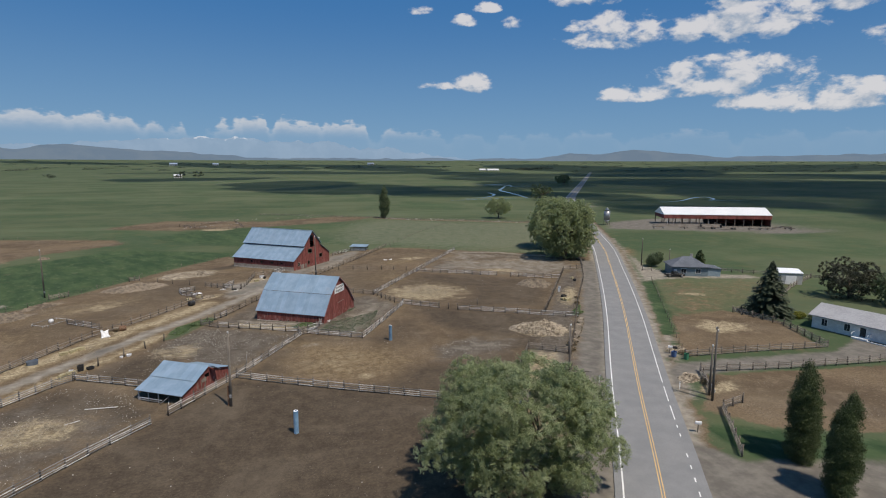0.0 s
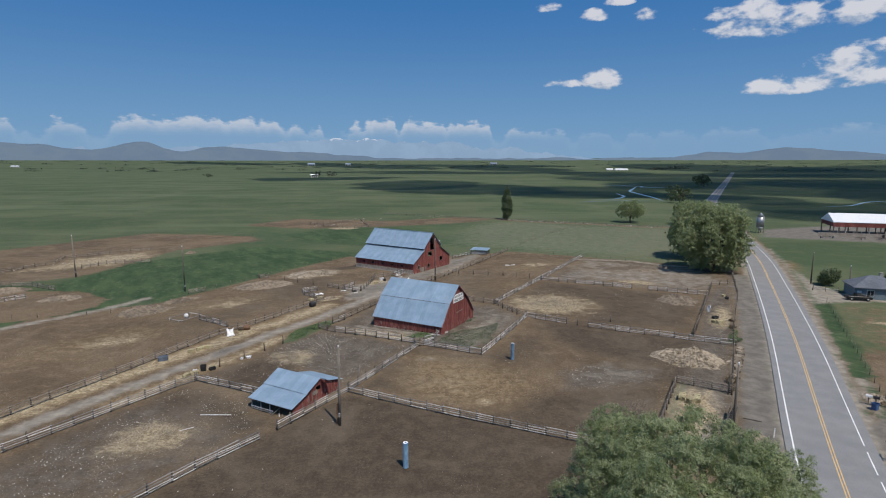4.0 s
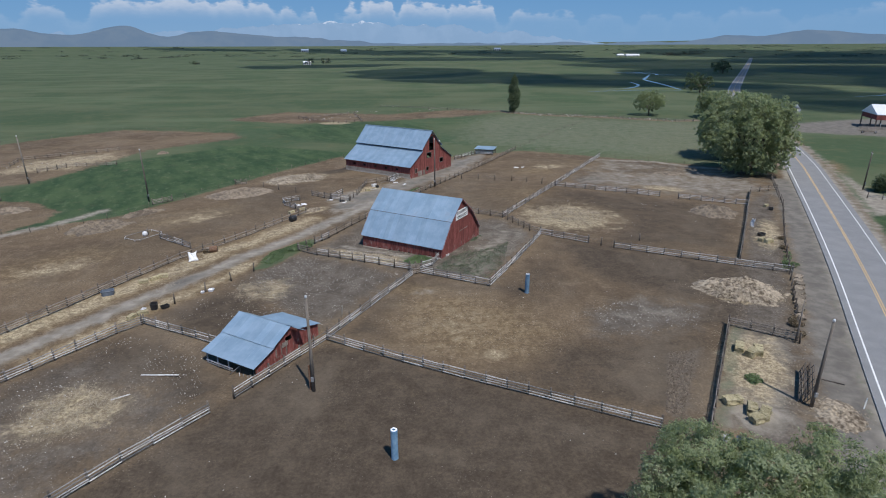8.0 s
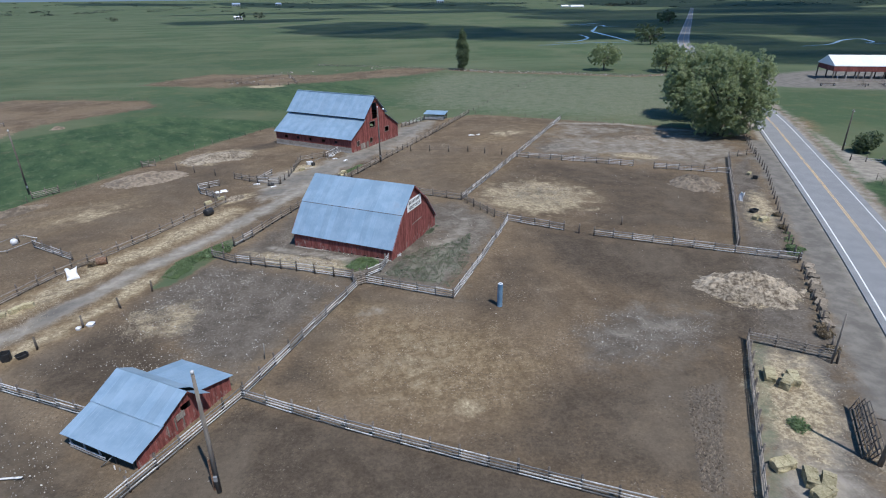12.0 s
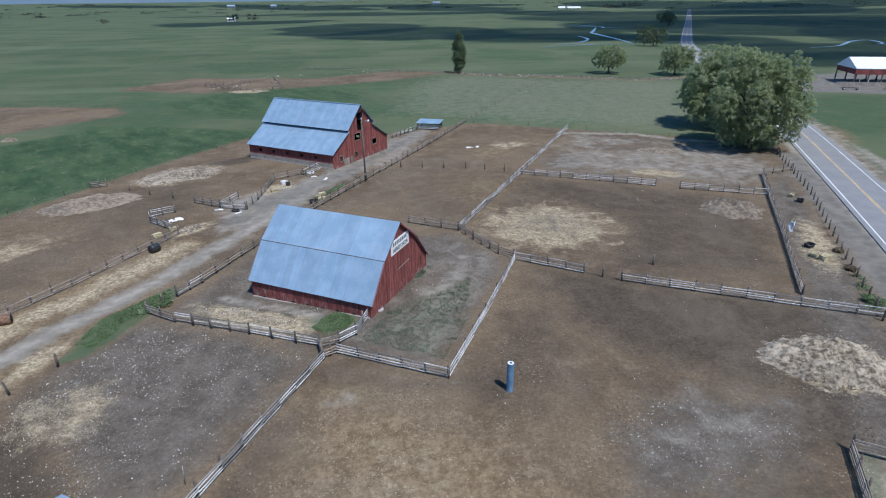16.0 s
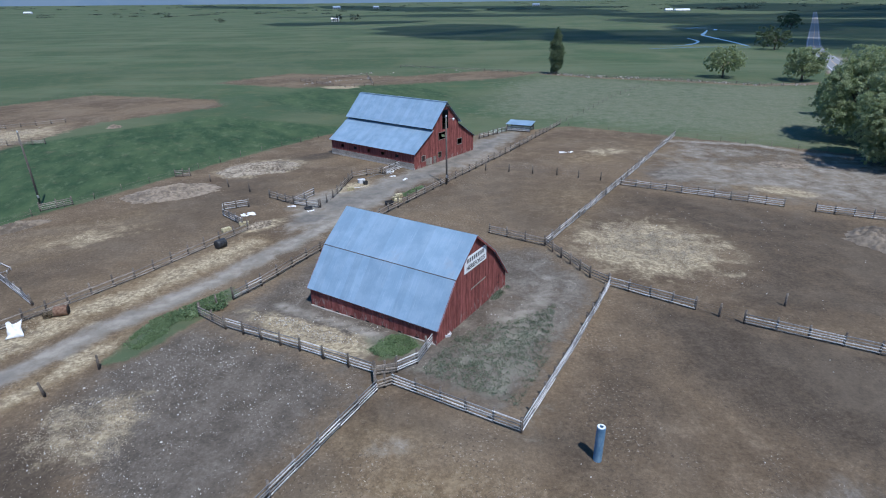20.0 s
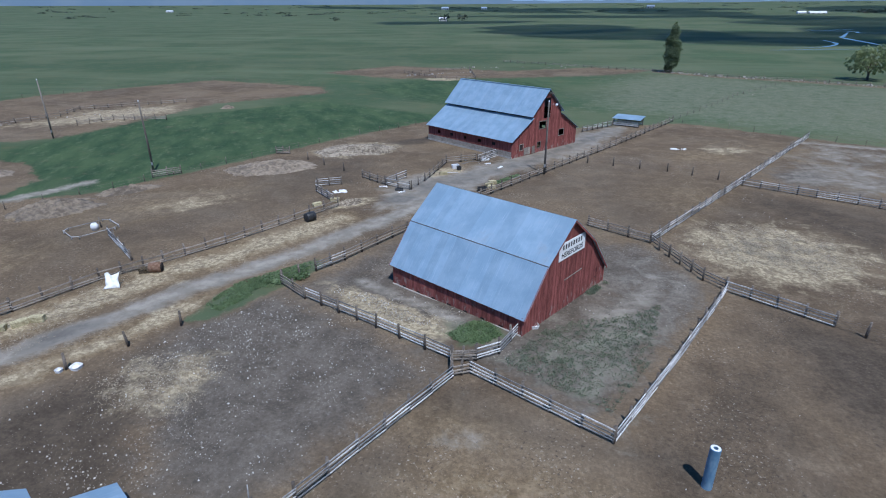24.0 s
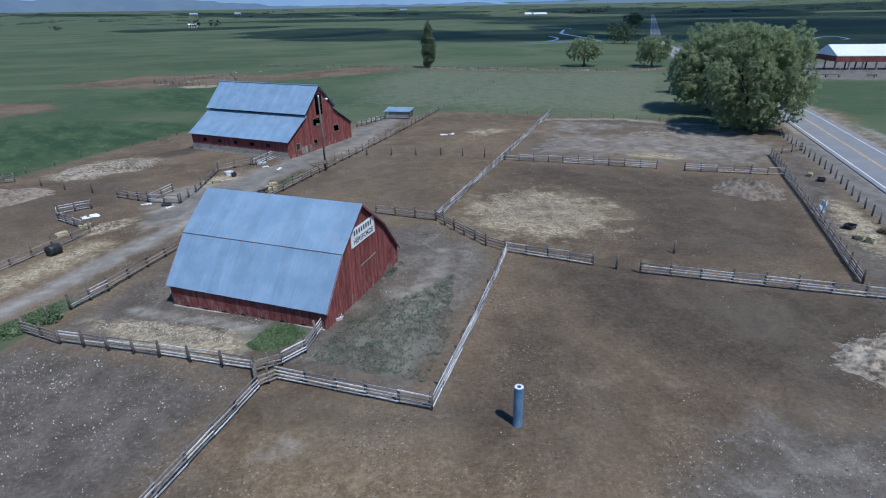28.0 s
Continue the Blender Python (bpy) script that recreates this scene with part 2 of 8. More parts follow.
    def over(c, name, top, soft=0.16):
        edge = n.math("ADD", n.attribute(name), n.math("SUBTRACT", rough_edge, 0.925))
        return n.mix(n.ramp(edge, 0.5 - soft, 0.5 + soft), c, top)

    c = over(grass, "lush", lush, 0.3)
    c = over(c, "earth", earth)
    c = over(c, "damp", damp, 0.45)
    c = over(c, "dry", dry, 0.5)
    c = over(c, "grey", grey, 0.35)
    soil = n.math("MAXIMUM", n.attribute("earth"), n.attribute("grey"))
    grain = n.ramp(n.noise(flat, 2.6, 9, 0.82), 0.36, 0.64, 0.78, 1.25)
    rough = n.add("ShaderNodeHueSaturation", Color=c, Value=grain).outputs[0]
    c = n.mix(soil, c, rough)
    dust = n.ramp(n.noise(flat, 0.05, 5, 0.6, 0.8), 0.48, 0.66, 0.0, 0.25)
    c = n.mix(n.math("MULTIPLY", n.math("SUBTRACT", soil, n.math("MINIMUM", n.attribute("grey"), soil)), dust), c, (0.205, 0.168, 0.124))
    chips = n.math("MULTIPLY", n.ramp(n.noise(flat, 4.6, 3, 0.6), 0.60, 0.66), n.ramp(n.noise(flat, 0.16, 5, 0.7), 0.46, 0.66, 0.03, 0.75))
    chips = n.math("MULTIPLY", chips, n.ramp(n.attribute("damp"), 0.2, 0.8, 1.0, 0.3))
    c = n.mix(n.math("MULTIPLY", soil, chips), c, (0.40, 0.355, 0.295))
    clots = n.math("MULTIPLY", n.ramp(n.noise(flat, 3.6, 4, 0.65), 0.57, 0.65), n.ramp(n.noise(flat, 0.16, 3), 0.42, 0.60, 0.15, 0.8))
    c = n.mix(n.math("MULTIPLY", soil, clots), c, (0.060, 0.046, 0.035))
    c = over(c, "gravel", gravel, 0.3)
    c = over(c, "drive", drive, 0.35)
    c = over(c, "straw", straw, 0.2)
    c = over(c, "weeds", n.mix(n.ramp(n.noise(flat, 1.3, 6, 0.7), 0.36, 0.64), (0.110, 0.122, 0.078), (0.172, 0.172, 0.118)), 0.3)
    return c, n.math("ADD", n.math("MULTIPLY", grit, 0.5), tuft)


M_GROUND = material("ground", ground_stuff, 0.95, 0, 0.32, 0.1)


def asphalt_stuff(n, at):
    f = n.noise(at, 0.35, 5, 0.6)
    c = n.mix(n.ramp(f, 0.3, 0.7), (0.212, 0.214, 0.217), (0.250, 0.251, 0.250))
    c = n.mix(n.ramp(n.noise(at, 14.0, 3), 0.4, 0.7, 0, 0.45), c, (0.15, 0.15, 0.152))
    c = n.mix(n.ramp(n.noise(at, 0.09, 3), 0.5, 0.7, 0, 0.12), c, (0.28, 0.27, 0.255))
    return c, n.noise(at, 30.0, 2)


M_ASPHALT = material("asphalt", asphalt_stuff, 0.97, 0, 0.2, 0.08)
M_SHOULDER = plain("road_shoulder", (0.20, 0.175, 0.145), (0.30, 0.265, 0.22), 2.0, 0.95, vary=0.0)
M_WHITE_LINE = plain("white_road_paint", (0.62, 0.62, 0.60), (0.80, 0.80, 0.78), 2.5, 0.7, vary=0.0)
M_YELLOW_LINE = plain("yellow_road_paint", (0.60, 0.38, 0.14), (0.72, 0.48, 0.20), 2.5, 0.7, vary=0.0)
M_RAIL = plain("weathered_rail_wood", (0.27, 0.262, 0.252), (0.50, 0.487, 0.47), 5.0, 0.9, bump=0.4, vary=0.6)
M_POST = plain("dark_post_wood", (0.085, 0.070, 0.058), (0.17, 0.145, 0.12), 6.0, 0.9, bump=0.4, vary=0.3)
M_PLANK = plain("grey_brown_planks", (0.17, 0.145, 0.12), (0.31, 0.27, 0.225), 5.0, 0.9, bump=0.4, vary=0.3)


def tin_stuff(n, at):
    own = n.add("ShaderNodeTexCoord").outputs["Object"]
    one = n.add("ShaderNodeObjectInfo").outputs["Random"]
    slip = n.add("ShaderNodeCombineXYZ", X=n.math("MULTIPLY", one, 90.0)).outputs[0]
    shift = n.add("ShaderNodeVectorMath")
    n.put(shift.inputs[0], own)
    n.put(shift.inputs[1], slip)
    c = n.mix(n.ramp(n.noise(at, 0.5, 5, 0.6), 0.35, 0.65), (0.268, 0.374, 0.458), (0.338, 0.446, 0.530))
    streak = n.noise(n.scaled(shift.outputs[0], (9.0, 0.35, 1.0)), 1.0, 5, 0.65)
    c = n.mix(n.ramp(streak, 0.55, 0.72, 0, 0.55), c, (0.50, 0.58, 0.65))
    c = n.mix(n.ramp(streak, 0.45, 0.30, 0, 0.35), c, (0.22, 0.30, 0.39))
    c = n.mix(n.ramp(n.noise(at, 0.25, 6, 0.7), 0.60, 0.75, 0, 0.28), c, (0.30, 0.25, 0.22))
    k = n.ramp(one, 0, 1, 0.94, 1.06)
    return n.add("ShaderNodeHueSaturation", Color=c, Value=k).outputs[0], n.noise(at, 1.5, 3)


M_TIN = material("galvanized_roof_sheet", tin_stuff, 0.42, 0.35, 0.1, 0.5)


def siding_stuff(n, at):
    f = n.noise(n.scaled(at, (1, 1, 0.25)), 3.0, 6, 0.65)
    c = n.mix(n.ramp(f, 0.32, 0.66), (0.150, 0.046, 0.039), (0.250, 0.082, 0.069))
    isl = n.add("ShaderNodeNewGeometry").outputs["Random Per Island"]
    c = n.add("ShaderNodeHueSaturation", Color=c, Value=n.math("MULTIPLY", n.ramp(isl, 0, 1, 0.82, 1.18), n.ramp(n.add("ShaderNodeObjectInfo").outputs["Random"], 0, 1, 0.80, 1.20))).outputs[0]
    low = n.add("ShaderNodeSeparateXYZ", Vector=at).outputs["Z"]
    worn = n.math("SUBTRACT", n.noise(n.scaled(at, (1, 1, 0.4)), 2.2, 6, 0.7), n.math("MULTIPLY", low, 0.06))
    c = n.mix(n.ramp(worn, 0.50, 0.62, 0, 0.65), c, (0.33, 0.265, 0.23))
    return c, f


M_RED = material("worn_red_barn_siding", siding_stuff, 0.85, 0, 0.3, 0.2)
# near black: shade of interiors, gaps and openings is put into the colour
M_DARK = plain("interior_shade_dark", (0.018, 0.014, 0.012), (0.035, 0.028, 0.024), 2.0, 0.95)
M_STONE = plain("pale_foundation", (0.26, 0.24, 0.21), (0.38, 0.35, 0.31), 2.0, 0.95)
M_WHITE = plain("white_paint", (0.70, 0.70, 0.68), (0.82, 0.82, 0.80), 1.5, 0.6, vary=0.0)
M_BLACK = plain("black_paint", (0.02, 0.02, 0.022), (0.04, 0.04, 0.04), 3.0, 0.6, vary=0.0)
M_BARK = plain("willow_bark", (0.075, 0.060, 0.046), (0.155, 0.125, 0.098), 3.0, 0.95, bump=0.6, stretch=(1, 1, 0.3))


def leaf_material(name, dark, light, through_it, thin=0.4):
    m = bpy.data.materials.new(name)
    m.use_nodes = True
    n = Net(m.node_tree)
    isl = n.add("ShaderNodeNewGeometry").outputs["Random Per Island"]
    at = n.add("ShaderNodeNewGeometry").outputs["Position"]
    f = n.math("ADD", n.math("MULTIPLY", isl, 0.38), n.math("MULTIPLY", n.ramp(n.noise(at, 0.55, 4, 0.6), 0.32, 0.68), 0.62))
    c = n.mix(n.ramp(f, 0.1, 0.95), dark, light)
    c = n.mix(n.ramp(n.noise(n.scaled(at, (1, 1, 0.7)), 0.16, 2), 0.45, 0.62, 0.0, 0.45), c, n.mix(isl, through_it, dark))
    a = n.add("ShaderNodeBsdfPrincipled", Roughness=0.55)
    a.inputs["Specular IOR Level"].default_value = 0.3
    n.put(a.inputs["Base Color"], c)
    t = n.add("ShaderNodeBsdfTranslucent", Color=(*through_it, 1.0))
    s = n.add("ShaderNodeMixShader", Fac=thin)
    n.tree.links.new(a.outputs[0], s.inputs[1])
    n.tree.links.new(t.outputs[0], s.inputs[2])
    n.tree.links.new(s.outputs[0], n.add("ShaderNodeOutputMaterial").inputs["Surface"])
    return m


M_WILLOW = leaf_material("willow_leaves", (0.185, 0.222, 0.118), (0.440, 0.482, 0.300), (0.37, 0.43, 0.20), 0.52)
M_POPLAR = leaf_material("poplar_leaves", (0.075, 0.104, 0.058), (0.200, 0.245, 0.140), (0.15, 0.20, 0.08))
M_CEDAR = leaf_material("cedar_foliage", (0.040, 0.060, 0.024), (0.120, 0.150, 0.066), (0.08, 0.11, 0.04), 0.25)
M_SPRUCE = leaf_material("spruce_needles", (0.042, 0.060, 0.038), (0.125, 0.150, 0.098), (0.07, 0.09, 0.05))
M_WEED = leaf_material("green_weeds", (0.125, 0.178, 0.085), (0.225, 0.295, 0.150), (0.20, 0.28, 0.11))


# ---- mesh helpers ----
def mesh_of(name, verts, faces, mat=None, smooth=False):
    me = bpy.data.meshes.new(name)
    me.from_pydata([tuple(v) for v in verts], [], [tuple(f) for f in faces])
    if mat:
        me.materials.append(mat)
    if smooth:
        me.polygons.foreach_set("use_smooth", [True] * len(me.polygons))
    me.update()
    return me


def bm_mesh(name, bm, mat, smooth=False):
    me = bpy.data.meshes.new(name)
    bmesh.ops.recalc_face_normals(bm, faces=bm.faces)
    bm.to_mesh(me)
    bm.free()
    me.materials.append(mat)
    if smooth:
        me.polygons.foreach_set("use_smooth", [True] * len(me.polygons))
    return me


def part(name, data, parent, m=None, label=""):
    """One mesh object under a thing or under a part, at the pose m in the parent's frame."""
    ob = new(name, data)
    ob.parent = parent
    if m is not None:
        ob.matrix_basis = m
    return tagged(ob, label) if label else ob


def thing(name, m, label, category, group="", kind=""):
    ob = new(name)
    ob.matrix_world = m
    return tagged(ob, label, category, group, kind)


def box(bm, x0, y0, z0, x1, y1, z1, m=None, bevel=0.0):
    r = bmesh.ops.create_cube(bm, size=1.0, matrix=Matrix.LocRotScale(((x0 + x1) / 2, (y0 + y1) / 2, (z0 + z1) / 2), None, (abs(x1 - x0), abs(y1 - y0), abs(z1 - z0))))
    if bevel:
        edges = list({e for v in r["verts"] for e in v.link_edges})
        bmesh.ops.bevel(bm, geom=edges, offset=bevel, segments=1, affect="EDGES")
    if m is not None:
        bmesh.ops.transform(bm, matrix=m, verts=r["verts"] if not bevel else bm.verts)


def box_mesh(name, mat, *b, bevel=0.0):
    bm = bmesh.new()
    box(bm, *b, bevel=bevel)
    return bm_mesh(name, bm, mat)


def tube(bm, path, radii, sides=8, cap=True):
    """A tapered tube along a path of points."""
    rings = []
    for i, p in enumerate(path):
        p = Vector(p)
        d = (Vector(path[min(i + 1, len(path) - 1)]) - Vector(path[max(i - 1, 0)])).normalized()
        a = d.orthogonal().normalized()
        b = d.cross(a)
        rings.append([bm.verts.new(p + radii[i] * (a * math.cos(2 * math.pi * k / sides) + b * math.sin(2 * math.pi * k / sides))) for k in range(sides)])
    for r, s in zip(rings, rings[1:]):
        # match the rings so that the tube does not twist
        off = min(range(sides), key=lambda o: sum((r[k].co - s[(k + o) % sides].co).length for k in range(sides)))
        for k in range(sides):
            bm.faces.new((r[k], r[(k + 1) % sides], s[(k + 1 + off) % sides], s[(k + off) % sides]))
        s[:] = s[off:] + s[:off]
    if cap:
        bm.faces.new(rings[0][::-1])
        bm.faces.new(rings[-1])


def tube_mesh(name, mat, path, radii, sides=8, smooth=True):
    bm = bmesh.new()
    tube(bm, path, radii, sides)
    return bm_mesh(name, bm, mat, smooth)


def ngon_prism(bm, pts, depth):
    """A slab whose outline is pts (x, z), from y = 0 to y = depth."""
    a = [bm.verts.new((x, 0, z)) for x, z in pts]
    b = [bm.verts.new((x, depth, z)) for x, z in pts]
    bm.faces.new(a)
    bm.faces.new(b[::-1])
    for i in range(len(pts)):
        j = (i + 1) % len(pts)
        bm.faces.new((a[i], b[i], b[j], a[j]))


# ---- the ground: one sheet to the horizon ----
def distance_in(px, py, poly):
    """Metres inside (+) or outside (-) a closed outline."""
    inside, near = np.zeros(px.shape, bool), np.full(px.shape, 1e9)
    for (x0, y0), (x1, y1) in zip(poly, poly[1:] + poly[:1]):
        inside ^= ((y0 > py) != (y1 > py)) & (px < (x1 - x0) * (py - y0) / ((y1 - y0) or 1e-9) + x0)
        t = np.clip(((px - x0) * (x1 - x0) + (py - y0) * (y1 - y0)) / ((x1 - x0) ** 2 + (y1 - y0) ** 2), 0, 1)
        near = np.minimum(near, np.hypot(px - x0 - t * (x1 - x0), py - y0 - t * (y1 - y0)))
    return np.where(inside, near, -near)


def distance_to(px, py, line):
    near = np.full(px.shape, 1e9)
    for (x0, y0), (x1, y1) in zip(line, line[1:]):
        t = np.clip(((px - x0) * (x1 - x0) + (py - y0) * (y1 - y0)) / ((x1 - x0) ** 2 + (y1 - y0) ** 2), 0, 1)
        near = np.minimum(near, np.hypot(px - x0 - t * (x1 - x0), py - y0 - t * (y1 - y0)))
    return near


ROAD = [(8, -22), (18, 0), (34.1, 29.6), (46.5, 53.5), (54.9, 69.3), (66.9, 91.8), (80.4, 118.3), (98.5, 155), (112, 183), (126, 216), (142, 256), (172, 330), (205, 402), (243, 487), (330, 650), (636, 1217), (1616, 3040), (2600, 4880)]
TRACK = [(-68, 38), (-58, 57), (-51, 70), (-44.5, 82.5), (-39.9, 91), (-35, 101), (-29.5, 109.8), (-23.5, 121.5), (-18.5, 132), (-12, 148), (-5.5, 162), (2, 177), (9, 192)]
fine_x, fine_y = np.arange(-190, 171, 1.0), np.arange(12, 361, 1.0)
far_out = np.array([12, 30, 60, 110, 180, 300, 480, 750, 1150, 1700, 2500, 3100, 3700, 4300, 4900.0])
gx = np.concatenate([fine_x[0] - far_out[::-1], fine_x, fine_x[-1] + far_out])
gy = np.concatenate([fine_y[0] - far_out[::-1], fine_y, fine_y[-1] + far_out])
X, Y = np.meshgrid(gx, gy)
rng = np.random.default_rng(7)
Z = 0.035 * np.sin(X * 0.31 + 1.3 * np.sin(Y * 0.23)) * np.sin(Y * 0.27 + 0.7) + 0.02 * np.sin(X * 1.1 + Y * 0.7) * np.sin(Y * 0.9 - X * 0.4)
road_gap = distance_to(X, Y, ROAD)
Z *= np.clip((road_gap - 7) / 8, 0, 1)
Z -= 0.10 * np.clip((9 - road_gap) / 3, 0, 1)


def hollow(x, y, turn, long, wide, deep):
    """Ground sunk in a soft oval."""
    c, s = math.cos(radians(turn)), math.sin(radians(turn))
    u, v = (X - x) * c + (Y - y) * s, (Y - y) * c - (X - x) * s
    return deep * np.exp(-(u / long) ** 2 - (v / wide) ** 2)


Z -= hollow(-26.4, 66.3, -29, 4.6, 2.8, 1.0) + hollow(-15.5, 107.2, -29, 6.5, 2.8, 0.5)


def far_rise(x, y):
    """The valley floor lifts gently towards the hills."""
    return 60 * np.clip((np.hypot(x, y) - 2400) / 2500, 0, 1.4) ** 1.4


Z += far_rise(X, Y)
n_x, n_y = len(gx), len(gy)
verts = np.stack([X, Y, Z], -1).reshape(-1, 3)
idx = np.arange(n_x * n_y).reshape(n_y, n_x)
quads = np.stack([idx[:-1, :-1], idx[:-1, 1:], idx[1:, 1:], idx[1:, :-1]], -1).reshape(-1, 4)
ground_mesh = bpy.data.meshes.new("ground")
ground_mesh.from_pydata(verts.tolist(), [], quads.tolist())
ground_mesh.materials.append(M_GROUND)
ground_mesh.polygons.foreach_set("use_smooth", [True] * len(ground_mesh.polygons))


def soft(d, w):
    return np.clip(0.5 + d / (2 * w), 0, 1)


zone = {k: np.zeros(X.shape) for k in ("lush", "earth", "damp", "dry", "grey", "gravel", "drive", "straw", "weeds")}


def lay(kind, outline, w=1.5, amount=1.0):
    zone[kind] = np.maximum(zone[kind], amount * soft(distance_in(X, Y, outline), w))


def lay_line(kind, line, half, w=1.0, amount=1.0):
    zone[kind] = np.maximum(zone[kind], amount * soft(half - distance_to(X, Y, line), w))


def lay_spot(kind, x, y, rx, ry, turn=0.0, w=0.35, amount=1.0):
    c, s = math.cos(radians(turn)), math.sin(radians(turn))
    u, v = ((X - x) * c + (Y - y) * s) / rx, ((Y - y) * c - (X - x) * s) / ry
    zone[kind] = np.maximum(zone[kind], amount * np.clip(0.5 + (1 - np.hypot(u, v)) / (2 * w), 0, 1))


def clear(kind, outline, w=1.5):
    zone[kind] *= 1 - soft(distance_in(X, Y, outline), w)


# bare earth of the feedlot pens, from the left-hand pens to the road
lay("earth", [(-66, 20), (20, 8), (48, 58), (66, 92), (90, 142), (98, 163), (93, 172), (52, 194), (28, 206), (4, 196), (-18, 170), (-34, 196), (-48, 172), (-60, 147), (-70, 127), (-92, 112), (-100, 70)], 1.6)
lay("lush", [(-111, 145), (-110, 179), (-77, 220), (-20, 200), (-33.6, 196), (-47.3, 174), (-61, 147), (-70, 127), (-104, 138)], 3.0)
LEFT_PEN = [(-137, 128), (-118.5, 139.6), (-98, 139.4), (-85.5, 130.5), (-84, 123), (-88, 114), (-100, 106), (-130, 110)]
lay("lush", [(-135, 100), (-92, 104), (-78, 124), (-84, 134), (-98, 142), (-140, 140)], 3.0, 0.9)
lay("earth", LEFT_PEN, 2.0, 0.9)
lay_line("gravel", [(-97, 100), (-92, 106), (-81.4, 119.4), (-78, 126), (-76.5, 131)], 1.5, 1.5, 0.8)
lay("earth", [(-171, 162), (-182, 188), (-175, 214), (-144, 264), (-90, 253), (-80, 238), (-105, 209), (-108, 172), (-111, 158), (-131, 143)], 3.0, 0.8)
lay("straw", [(-141, 161), (-134, 181), (-137, 191), (-116, 209), (-105.5, 197.5), (-111, 175)], 6.0, 0.62)
lay("gravel", [(-129, 176), (-120, 202), (-112, 200), (-116, 178)], 2.0, 0.6)
lay("earth", [(-113, 297), (-90, 336), (-30, 322), (8, 346), (36, 335), (19, 313), (-26, 292), (-71, 281)], 5.0, 0.78)
lay_line("earth", [(36, 328), (56, 313), (85, 302), (114, 286), (140, 292)], 4.0, 3.0, 0.8)
lay("lush", [(-60, 300), (-20, 300), (0, 262), (-20, 212), (-50, 225), (-78, 250)], 8.0, 0.7)
# yards and drives east of the road
lay("earth", [(63, 66), (92, 64), (99, 80), (93, 92), (76, 90), (68, 76)], 2.0, 0.9)
lay("earth", [(70, 78), (95, 125), (112, 126), (96, 92)], 6.0, 0.45)
lay("dry", [(70, 78), (95, 125), (125, 124), (130, 110), (99, 92)], 8.0, 0.42)
lay("earth", [(52, 46), (60, 57), (96, 54), (96, 40), (72, 34), (56, 40)], 1.5)
lay("drive", [(56, 60), (60, 63), (93, 62), (112, 72), (116, 60), (96, 56.5), (61, 57.5), (54, 55)], 1.0)
lay("drive", [(43, 41), (47, 33), (64, 29), (80, 20), (60, 16), (37, 24)], 1.2)
lay("drive", [(151, 248), (166, 276), (228, 300), (275, 250), (262, 216), (238, 206)], 4.0)
lay("lush", [(48, 42), (53, 40.5), (68, 33.5), (66, 29.5), (48.6, 33)], 1.0)
lay("lush", [(95, 131), (99.5, 130), (78, 90), (70, 76), (65, 74.5)], 1.5)
lay("lush", [(97, 85), (106, 84), (112, 74), (101, 72)], 2.0)
lay("straw", [(76, 82), (83, 86), (90, 81), (87, 75), (79, 76)], 2.5, 0.72)
lay_spot("straw", 96.5, 107, 4.5, 2.2, -20, 0.6, 0.62)
lay_line("earth", ROAD[:12], 7.5, 2.0)
lay_line("gravel", [(x + 6.4, y - 3.3) for x, y in ROAD[3:10]], 1.5, 1.8, 0.62)
lay("gravel", [(92, 124), (99, 138), (105, 150), (114, 168), (112, 160), (107, 146), (107, 136), (122, 129), (131, 126), (130, 121), (108, 126), (98, 126)], 2.0, 0.9)
lay_spot("dry", 118, 176, 3.0, 9.0, -28, 0.8, 0.8)
lay_line("gravel", ROAD[:13], 6.2, 1.6)
# gravel track between the barns and the left-hand pens
VERGE_WEST = [(x - 4.6, y + 2.6) for x, y in TRACK[1:8]]
VERGE_EAST = [(x + 3.4, y - 1.9) for x, y in TRACK[2:7]]
lay_line("dry", VERGE_WEST, 2.9, 1.4, 1.0)
lay_line("straw", VERGE_WEST, 2.6, 2.2, 0.68)
lay_line("dry", VERGE_EAST, 2.0, 1.2, 1.0)
lay_line("straw", VERGE_EAST, 1.6, 1.4, 0.60)
lay_line("gravel", TRACK, 1.5, 1.6, 0.92)
lay_line("drive", [(x - 0.9, y + 0.5) for x, y in TRACK], 0.5, 0.8, 0.46)
lay_line("drive", [(x + 0.9, y - 0.5) for x, y in TRACK], 0.5, 0.8, 0.44)
lay_spot("drive", -39.8, 91.5, 3.4, 1.3, 62, 0.7, 0.9)
lay("dry", [(24.6, 53.0), (37.6, 75.6), (43, 72), (36, 54), (28, 48)], 2.0, 0.75)
lay_line("weeds", [(25.2, 53), (37.8, 75)], 0.9, 0.9, 0.62)
lay("gravel", [(-24, 128), (-28, 146), (-18, 151), (-12, 160), (-7, 168), (2, 186), (13, 202), (15, 198), (5, 168), (-3, 159), (-11, 145), (-17, 130)], 2.5, 0.72)
lay("drive", [(-21, 133), (-24, 143), (-17, 149), (-10, 159), (-5, 169), (3, 186), (12, 198), (13, 194), (4, 172), (-4, 158), (-12, 145)], 3.0, 0.72)
lay_line("drive", [(x - 6.6, y + 3.4) for x, y in ROAD[1:8]], 2.4, 1.6, 0.95)
lay_spot("straw", -28.5, 131, 4.0, 2.0, 50, 0.6, 0.72)
